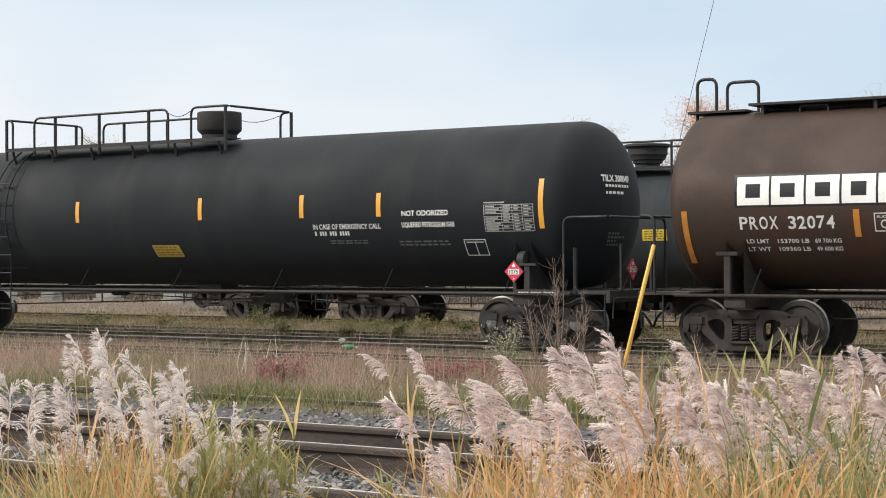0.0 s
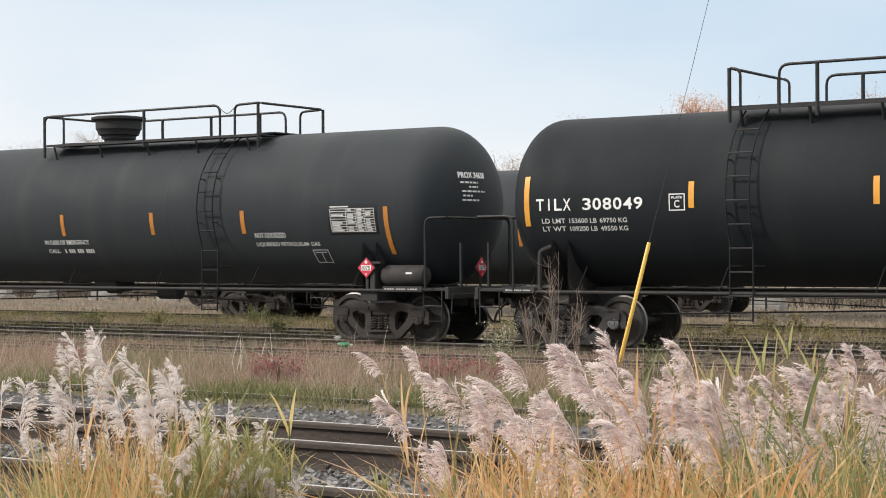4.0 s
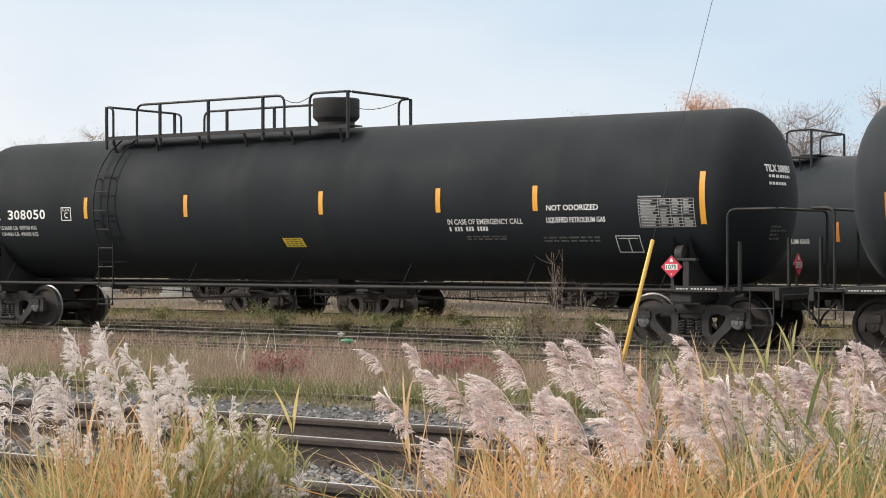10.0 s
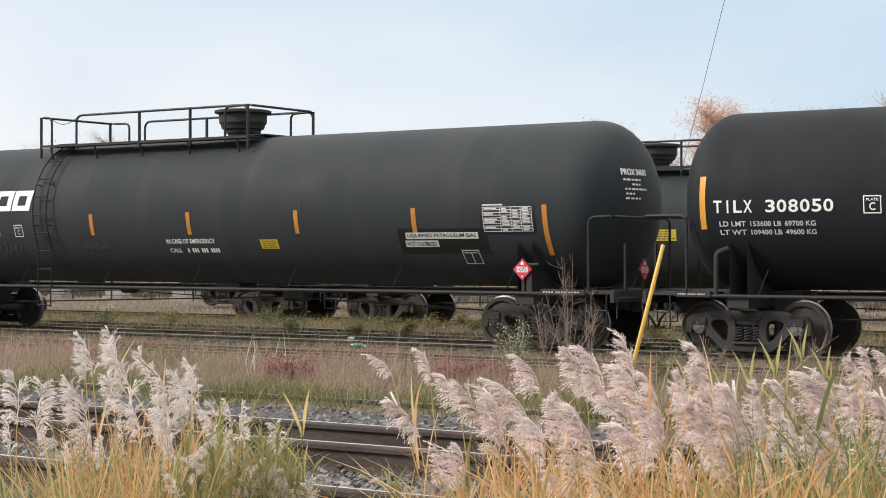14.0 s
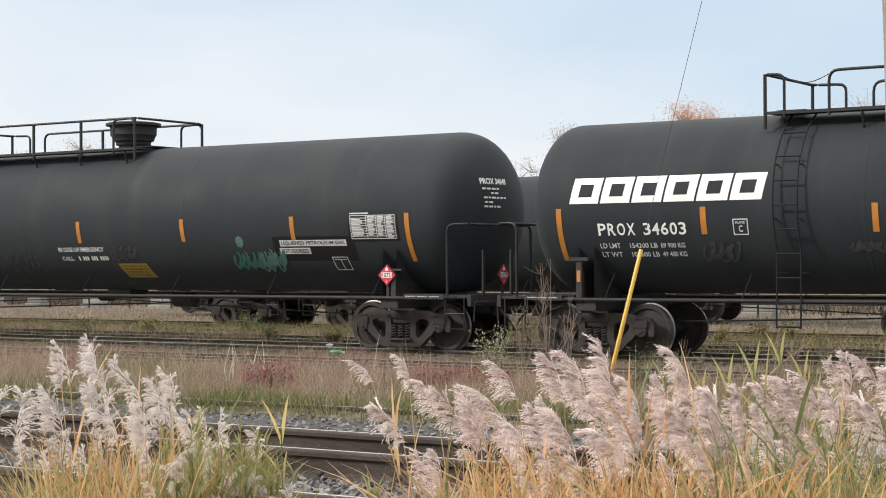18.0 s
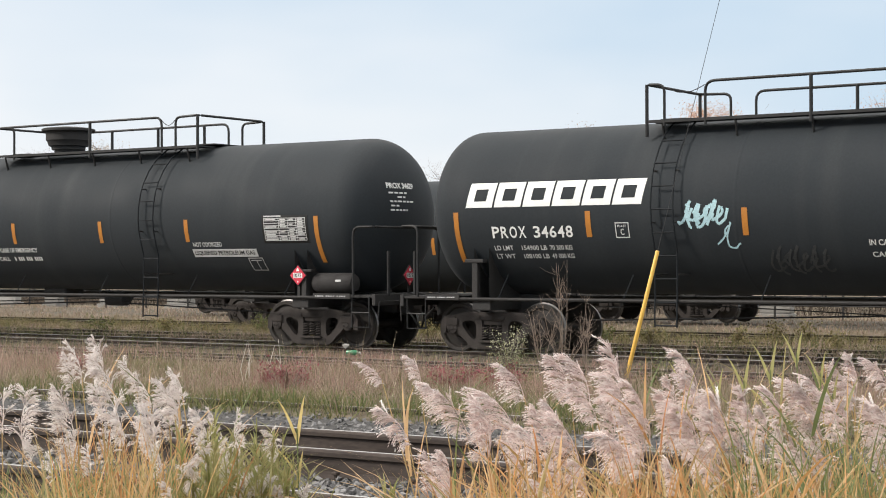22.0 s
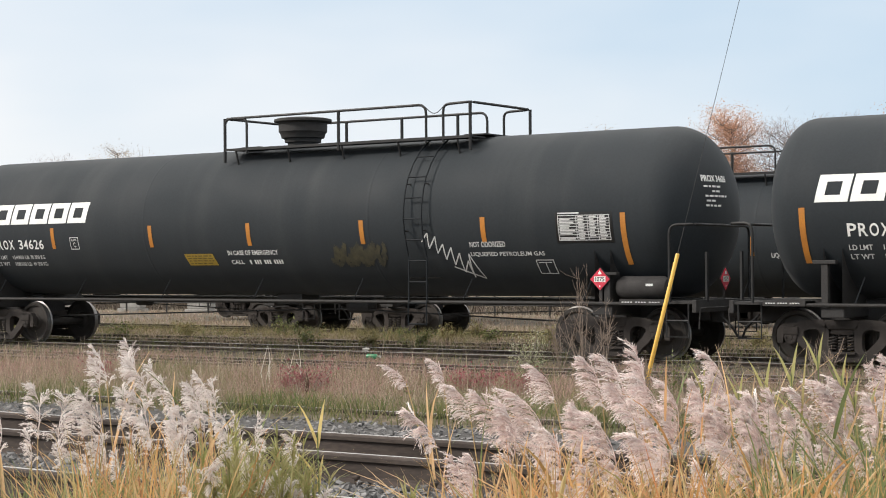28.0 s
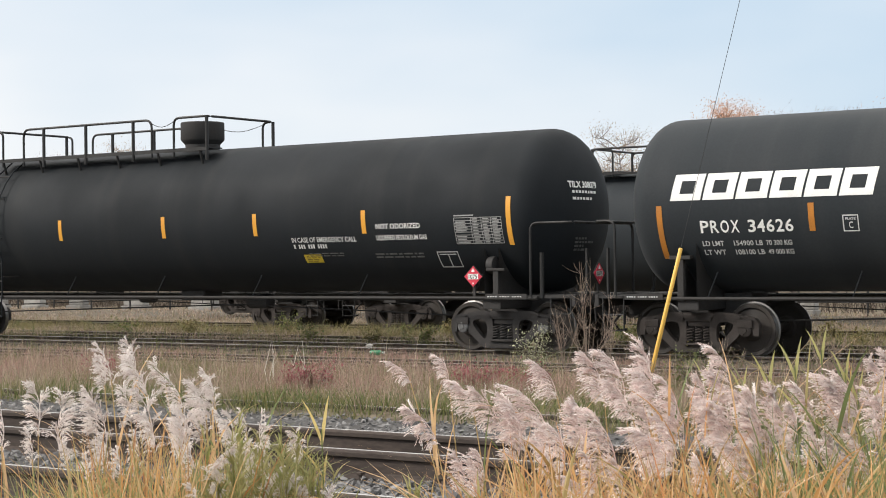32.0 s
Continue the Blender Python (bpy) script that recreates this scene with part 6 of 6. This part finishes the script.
def shrub(x, y, h, wide, mat, words, seed, leaves=420, name="shrub", stems=9, fat=1.0, low=0.35):
    rng = random.Random(seed)
    t = thing(name, words, name, at=(x, y, ground_z(y) - 0.02))
    tips = []
    for k in range(stems):
        a, l = rng.uniform(0, 6.28), rng.uniform(0.3, 1.0)
        tip = (math.cos(a) * wide * l * 0.5, math.sin(a) * wide * l * 0.5, h * rng.uniform(0.6, 1.0))
        tips.append(tip)
        part("twig", Shape().tube([(0, 0, 0), (tip[0] * 0.35, tip[1] * 0.35, tip[2] * 0.5), tip], 0.006, 5, taper=[0.008, 0.005, 0.002]), BARK, t)
    s = Shape()
    for k in range(leaves):
        tip = rng.choice(tips)
        f = rng.uniform(low, 1.05)
        c = Vector(tip) * f + Vector((rng.gauss(0, 0.07), rng.gauss(0, 0.07), rng.gauss(0, 0.06)))
        d = Vector((rng.gauss(0, 1), rng.gauss(0, 1), rng.gauss(-0.3, 0.6))).normalized()
        e = d.cross(Vector((0, 0, 1)))
        e = e.normalized() if e.length > 0.01 else Vector((1, 0, 0))
        l, w = rng.uniform(0.03, 0.07) * fat, rng.uniform(0.008, 0.018) * fat
        o = len(s.v)
        s.v.extend((tuple(c), tuple(c + d * l * 0.5 + e * w), tuple(c + d * l), tuple(c + d * l * 0.5 - e * w)))
        s.f.append((o, o + 1, o + 2, o + 3))
    part("leaves", quick("leaves", s, mat), None, t)
    return t


PALE_WEED = ramp_material("pale_flowering_weed", [(0.34, 0.35, 0.22), (0.55, 0.54, 0.42), (0.24, 0.27, 0.14), (0.46, 0.44, 0.30)], 0.8, 0.3)
DEAD_STALK = ramp_material("dead_grey_stalk", [(0.20, 0.155, 0.125), (0.27, 0.215, 0.175), (0.13, 0.10, 0.085)], 0.9, 0.0)


BLEACHED = ramp_material("bleached_stalk", [(0.74, 0.70, 0.64), (0.62, 0.57, 0.50), (0.80, 0.77, 0.72)], 0.85, 0.0)


def dead_weed(x, y, h, wide, words, seed, mat, stems=10, fat=1.0, forks=11):
    """A leafless weed: branching thin stalks."""
    rng = random.Random(seed)
    t = thing("dead_weed", words, "weed", at=(x, y, ground_z(y) - 0.02))
    twigs = Shape()
    for k in range(stems):
        a, r, hh = rng.uniform(0, 6.28), wide * rng.uniform(0.1, 0.5), h * rng.uniform(0.6, 1.0)
        tip = Vector((math.cos(a) * r, math.sin(a) * r, hh))
        bend = Vector((rng.gauss(0, 0.04), rng.gauss(0, 0.04), 0))
        part("stalk", Shape().tube([(0, 0, 0), tuple(tip * 0.5 + bend), tuple(tip)], 0.006, 4, taper=[0.008 * fat, 0.006 * fat, 0.003 * fat]), mat, t)
        for q in range(forks):
            st = tip * rng.uniform(0.35, 0.95) + bend * 0.6
            d = Vector((rng.gauss(0, 1), rng.gauss(0, 1), rng.uniform(0.4, 1.4))).normalized() * rng.uniform(0.12, 0.38) * h * 0.5
            twigs.tube([tuple(st), tuple(st + d * 0.6), tuple(st + d + Vector((0, 0, 0.04)))], 0.003, 3, taper=[0.004, 0.003, 0.0015])
    tagged(part("twig_tangle", twigs, mat, t), kind="stuff")


shrub(-14.40, 17.75, 0.60, 0.72, RED_LEAF, "small red-leaved shrub in dry grass", 1, 1300, stems=18, low=0.15)
shrub(-14.55, 17.6, 0.55, 0.4, RED_LEAF, "low red-leaved shrub beside another", 2, 900)
shrub(-12.95, 19.5, 0.48, 0.75, RED_LEAF, "dull red shrub among dry weeds", 3, 1700, stems=14, low=0.2)
shrub(-12.45, 19.9, 0.50, 0.8, RED_LEAF, "dull red bush among dry weeds", 8, 1200)
shrub(-19.4, 18.8, 0.50, 0.7, RED_LEAF, "sparse reddish shrub in dry grass", 4, 500)
shrub(-14.1, 22.8, 0.85, 0.6, PALE_WEED, "pale green flowering weed beside the tracks", 5, 1500, "weed", 14, 0.8, 0.1)
dead_weed(-14.2, 24.7, 2.0, 0.9, "tall bare branching dead weed by the yard track", 6, DEAD_STALK, 5)
dead_weed(-13.9, 24.9, 1.5, 0.8, "bare dead weed stalks by the yard track", 7, DEAD_STALK, 5)
dead_weed(-14.5, 24.5, 1.3, 0.9, "thin dead weed by the yard track", 9, DEAD_STALK, 6)
dead_weed(-14.0, 24.3, 0.9, 1.3, "tangled low dead weed by the yard track", 21, DEAD_STALK, 7)
dead_weed(-15.72, 18.46, 0.84, 0.22, "pale bare forked stalk in dry grass", 22, BLEACHED, 4, 1.1, 1)
dead_weed(-15.3, 18.6, 0.86, 0.15, "thin pale dead stalk in dry grass", 23, BLEACHED, 3, 1.1, 1)
dead_weed(-9.6, 20.2, 0.9, 0.8, "grey dead weed stalks near the pole", 24, DEAD_STALK, 10)
dead_weed(-8.5, 20.8, 1.0, 0.9, "grey branching dead weed near the pole", 25, DEAD_STALK, 10)
dead_weed(-10.6, 20.0, 0.8, 0.7, "low grey dead weed in russet grass", 26, DEAD_STALK, 9)
shrub(-10.2, 20.5, 0.7, 0.8, WEED_GREEN, "green weed in dry grass", 10, 500, "weed")
rng = random.Random(19)
for k in range(26):
    y = rng.uniform(12.4, 16.0)
    x = -y * rng.uniform(0.36, 1.02)
    shrub(x, y, rng.uniform(0.25, 0.5), rng.uniform(0.5, 1.0), WEED_GREEN, "low leafy green weed by the ballast", 400 + k, 500, "weed", 6, 1.3)
for k in range(22):
    y = rng.uniform(29.8, 38.0)
    x = -y * rng.uniform(0.36, 1.02)
    shrub(x, y, rng.uniform(0.35, 0.75), rng.uniform(0.6, 1.3), rng.choice((WEED_YELLOW, WEED_YELLOW, WEED_GREEN)), "yellow-green weed clump between yard tracks", 430 + k, 420, "weed", 6, 1.5)
dock = thing("dock_weed", "dry dock weed with a dark brown seed spike", "weed", at=(-13.98, 17.2, ground_z(17.2) - 0.02))
part("stem", Shape().tube([(0, 0, 0), (0.01, 0, 0.25), (0, 0, 0.50)], 0.006, 5), REED_STEM, dock)
part("seed_spike", Shape().turned([(0.26, 0.004), (0.29, 0.022), (0.35, 0.027), (0.42, 0.024), (0.49, 0.012), (0.52, 0.003)], "z", 9), material("dark_brown_seed", (0.10, 0.055, 0.035), 0.9, scale=20.0, grain=0.4, bump=1.0), dock)

bottle = thing("plastic_bottle", "green plastic bottle lying by the yard track", "bottle", at=(-19.6, 26.1, 0.02))
part("body", Shape().turned([(-0.12, 0.01), (-0.12, 0.05), (0.08, 0.05), (0.13, 0.02), (0.16, 0.02)], "x", 14), material("green_plastic", (0.05, 0.26, 0.13), 0.3), bottle, smooth=True)
part("cap", Shape().turned([(0.16, 0.024), (0.185, 0.024)], "x", 10), WHITE, bottle)
paper = thing("paper_scrap", "crumpled pale paper scrap caught in weeds", "litter", at=(-19.6, 25.9, 0.17))
part("sheet", Shape().add([(-0.11, 0, 0), (-0.02, 0.02, 0.03), (0.09, 0, 0.01), (0.0, -0.03, -0.07), (-0.03, -0.04, 0.0)], [(0, 1, 4), (1, 2, 4), (2, 3, 4), (3, 0, 4)]), CONCRETE, paper)

# ---- trees ----
def tree(x, y, h, wide, mat, words, seed, leaves=11000, leaf=0.085, bare=False, base=0.45):
    rng = random.Random(seed)
    t = thing("tree", words, "tree", "distant trees", (x, y, ground_z(y) - 0.05))
    trunk = Shape().tube([(0, 0, 0), (rng.uniform(-.1, .1), 0, h * 0.25), (rng.uniform(-.3, .3), 0, h * 0.55), (rng.uniform(-.4, .4), 0, h * 0.9)], 0.2, 8,
                         taper=[h * 0.017, h * 0.013, h * 0.008, h * 0.0015])
    part("trunk", trunk, BARK, t)
    tips, limbs = [], Shape()
    for k in range(38):
        z0 = h * rng.uniform(base * 0.6, 0.93)
        a = rng.uniform(0, 6.28)
        l = wide * 0.5 * rng.uniform(0.5, 1.0) * (1.1 - 0.6 * abs(z0 / h - 0.55))
        up = rng.uniform(0.25, 0.8) * l
        p1 = Vector((math.cos(a) * l * 0.5, math.sin(a) * l * 0.5, z0 + up * 0.5))
        p2 = Vector((math.cos(a) * l, math.sin(a) * l, min(h, z0 + up)))
        limbs.tube([(0, 0, z0), tuple(p1), tuple(p2)], 0.05, 5, taper=[h * 0.0045, h * 0.003, h * 0.001])
        tips += [(p1, 0.6), (p2, 1.0)]
        for q in range(9):
            d = Vector((rng.gauss(0, 1), rng.gauss(0, 1), rng.uniform(0.1, 1.2))).normalized() * rng.uniform(0.5, 1.4)
            st = p1.lerp(p2, rng.random())
            limbs.tube([tuple(st), tuple(st + d * 0.6), tuple(st + d + Vector((0, 0, 0.2)))], 0.02, 4, taper=[h * 0.0016, h * 0.0012, h * 0.0006])
            tips.append((st + d, 1.0))
    tagged(part("branchwork", limbs, BARK, t), kind="stuff")
    s = Shape()
    for k in range(leaves):
        c, _ = rng.choice(tips)
        c = c + Vector((rng.gauss(0, 0.33), rng.gauss(0, 0.33), rng.gauss(0, 0.3)))
        d = Vector((rng.gauss(0, 1), rng.gauss(0, 1), rng.gauss(0.5 if bare else -0.3, 0.7))).normalized()
        e = d.cross(Vector((0.1, 0.3, 1))).normalized()
        l, w = (rng.uniform(0.3, 0.75), 0.008) if bare else (leaf * rng.uniform(0.7, 1.5), leaf * 0.4)
        o = len(s.v)
        s.v.extend((tuple(c), tuple(c + d * l * 0.5 + e * w), tuple(c + d * l), tuple(c + d * l * 0.5 - e * w)))
        s.f.append((o, o + 1, o + 2, o + 3))
    part("crown", quick("crown", s, mat), None, t)
    return t


tree(-44.3, 95, 11.5, 3.6, TREE_ORANGE, "autumn tree with orange leaves beyond the yard", 1, 28600)
tree(-41.0, 96, 10.7, 4.2, TREE_BARE, "bare grey autumn tree beyond the yard", 2, 9000, bare=True)
tree(-38.0, 95, 10.5, 4.4, TREE_BARE, "bare thin-branched tree beyond the yard", 3, 9000, bare=True)
tree(-34.5, 97, 11.0, 5.5, TREE_ORANGE, "tree with sparse rust-coloured leaves", 4, 9240)
tree(-31.0, 95, 10.5, 5.0, TREE_BARE, "grey leafless tree beyond the yard", 5, 9000, bare=True)
tree(-52.6, 96, 10.4, 4.5, TREE_TAN, "half-bare tree with tan leaves", 6, 7920)
tree(-49.5, 96, 8.6, 4.5, TREE_BARE, "low bare tree beyond the yard", 7, 7200, bare=True)
tree(-58.0, 97, 8.4, 5.0, TREE_TAN, "low tree with tan autumn leaves", 8, 10560)
tree(-64.0, 97, 8.4, 5.0, TREE_BARE, "low leafless tree in a far row", 9, 7200, bare=True)
tree(-97.0, 96, 11.4, 5.0, TREE_TAN, "far tree with brownish-orange leaves", 10, 11880)
tree(-91.5, 97, 9.8, 5.0, TREE_TAN, "far tree with thin tan crown", 11, 3300)
tree(-104.0, 96, 10.6, 5.0, TREE_BARE, "far bare tree in a row", 12, 7200, bare=True)
tree(-27.0, 96, 10.5, 5.5, TREE_ORANGE, "rust-coloured tree beyond the yard", 13, 10560)
tree(-71.0, 98, 9.0, 5.5, TREE_TAN, "low tan tree in a far row", 14, 3300)
tree(-78.0, 98, 9.4, 5.5, TREE_BARE, "leafless tree in a far row", 15, 7200, bare=True)
tree(-84.5, 98, 9.4, 5.5, TREE_TAN, "brown-leaved tree in a far row", 16, 3300)

# ---- far barriers and fence ----
rng = random.Random(5)
for k in range(16):
    x = -92 + (3.6 * k if k < 12 else 40 + 9 * (k - 11)) + rng.uniform(-0.5, 0.5)
    y = 60 + rng.uniform(-0.6, 0.6)
    b = thing("concrete_barrier", "pale concrete barrier beyond the standing cars", "barrier", "barriers beyond the yard", (x, y, ground_z(y) - 0.02))
    w = rng.uniform(0.5, 1.3)
    part("block", Shape().box(-w, w, -0.2, 0.2, 0.25, 0.85, 0.04), CONCRETE, b)
    part("foot", Shape().box(-w, w, -0.38, 0.38, 0, 0.24, 0.03), CONCRETE, b)
fence = thing("pipe_fence", "low dark pipe fence beyond the standing cars", "fence", at=(0, 58.6, ground_z(58.6)))
for k in range(34):
    part("post", Shape().tube([(-95 + 2.6 * k, 0, 0), (-95 + 2.6 * k, 0, 1.0)], 0.045, 6), FRAME, fence)
for z in (0.5, 0.95):
    part("rail", Shape().tube([(-95, 0, z), (-9, 0, z)], 0.03, 6), FRAME, fence)


# ---- ballast stones ----
def stone_shape(rng, r):
    pts = [Vector((rng.gauss(0, 1), rng.gauss(0, 1), rng.gauss(0, 0.8))).normalized() * r * rng.uniform(0.75, 1.15) for _ in range(9)]
    bm = bmesh.new()
    for q in pts:
        bm.verts.new((q.x, q.y, q.z * 0.75))
    bmesh.ops.convex_hull(bm, input=bm.verts[:])
    bm.verts.index_update()
    loose = {q.index for q in bm.verts if not q.link_faces}
    keep = [q for q in bm.verts if q.index not in loose]
    idx = {q.index: i for i, q in enumerate(keep)}
    v = [tuple(q.co) for q in keep]
    f = [tuple(idx[q.index] for q in face.verts) for face in bm.faces]
    bm.free()
    return v, f


rng = random.Random(9)
KINDS = [stone_shape(rng, 0.026) for _ in range(12)]
s = Shape()
for k in range(9000):
    x, y = rng.uniform(-12.5, -2.0), rng.uniform(5.7, 9.0)
    if rng.random() < 0.5:
        y = rng.uniform(6.35, 7.75)
    v, f = rng.choice(KINDS)
    q = rng.uniform(0.6, 1.35)
    m = pose(x, y, MAIN_Z - 0.163 + rng.uniform(-0.012, 0.012), rng.uniform(-40, 40), rng.uniform(-40, 40), rng.uniform(0, 360))
    s.add([tuple(m @ (Vector(p) * q)) for p in v], f)
for k in range(3800):
    x, y = rng.uniform(-12.5, -2.0), rng.uniform(8.95, 10.0)
    v, f = rng.choice(KINDS)
    q = rng.uniform(0.5, 1.1)
    m = pose(x, y, 0.60 + rng.uniform(-0.012, 0.012) - max(0, y - 10.1) * 0.15, rng.uniform(-40, 40), rng.uniform(-40, 40), rng.uniform(0, 360))
    s.add([tuple(m @ (Vector(p) * q)) for p in v], f)
tagged(part("ballast_stones", quick("ballast_stones", s, STONE), None), "loose grey crushed ballast stones", "stones", kind="stuff")
STONES = []
for v, f in KINDS:
    STONES.append(quick("stone", Shape().add(v, f), STONE_ONE))
for k in range(220):
    ob = part("stone", rng.choice(STONES), None, NEAR_BED)
    q = rng.uniform(0.7, 1.5)
    ob.matrix_basis = pose(rng.uniform(-6.6, -4.0), rng.uniform(6.4, 7.7), MAIN_Z - 0.148, rng.uniform(-40, 40), rng.uniform(-40, 40), rng.uniform(0, 360)) @ Matrix.Scale(q, 4)


# ---- what moves ----
# seconds, how far the wind bends the reeds (degrees)
GUSTS = ((0, 0), (21.5, 0), (22, -1.1), (22.5, -1.7), (23, -2.5), (23.5, -3.2), (24, -3.2), (24.5, -2.8), (25, -1.8), (25.6, -0.3), (28.4, 0), (29.2, -1.4), (30, -2.8),
         (30.6, -2.4), (31.4, -0.8), (32, -0.2))


def motions():
    end = 32.0
    for car, centre, wheels in CARS:
        rows = [(t, pose(centre + SPEED * (t - 16) - lag, TRAIN_Y, 0)) for t, lag in [(2.0 * k, 0.0) for k in range(16)] + [(31.0, 0.01), (31.5, 0.035), (32.0, 0.095)]]
        walk(car, rows)
        start = random.Random(int(centre * 10)).uniform(0, 360)
        for w in wheels:
            at = tuple(w.location)
            walk(w, [(t, pose(*at, 0, start + math.degrees(SPEED * t / 0.457), 0)) for t in np.linspace(0, end, 241)])
    beat = np.linspace(0, end, 65)
    wind = np.interp(beat, *zip(*GUSTS))
    for r, m, phase, gain in REEDS:
        rows = []
        for t, w in zip(beat, wind):
            sway = gain * (0.40 * math.sin(t * 1.7 + phase) + 0.3 * math.sin(t * 0.63 + phase * 2)) + w * (0.75 + 0.35 * gain)
            rows.append((t, m @ pose(0, 0, 0, 0.3 * sway, sway, 0)))
        walk(r, rows)


# small writing stays joined
for ob in bpy.data.objects:
    if ob.name.split(".")[0] in ("lettering", "small_writing", "telephone_line", "label_print", "sill_writing", "test_panel", "reservoir_writing", "plate_mark", "service_mark"):
        ob["kind"] = "stuff"

motions()
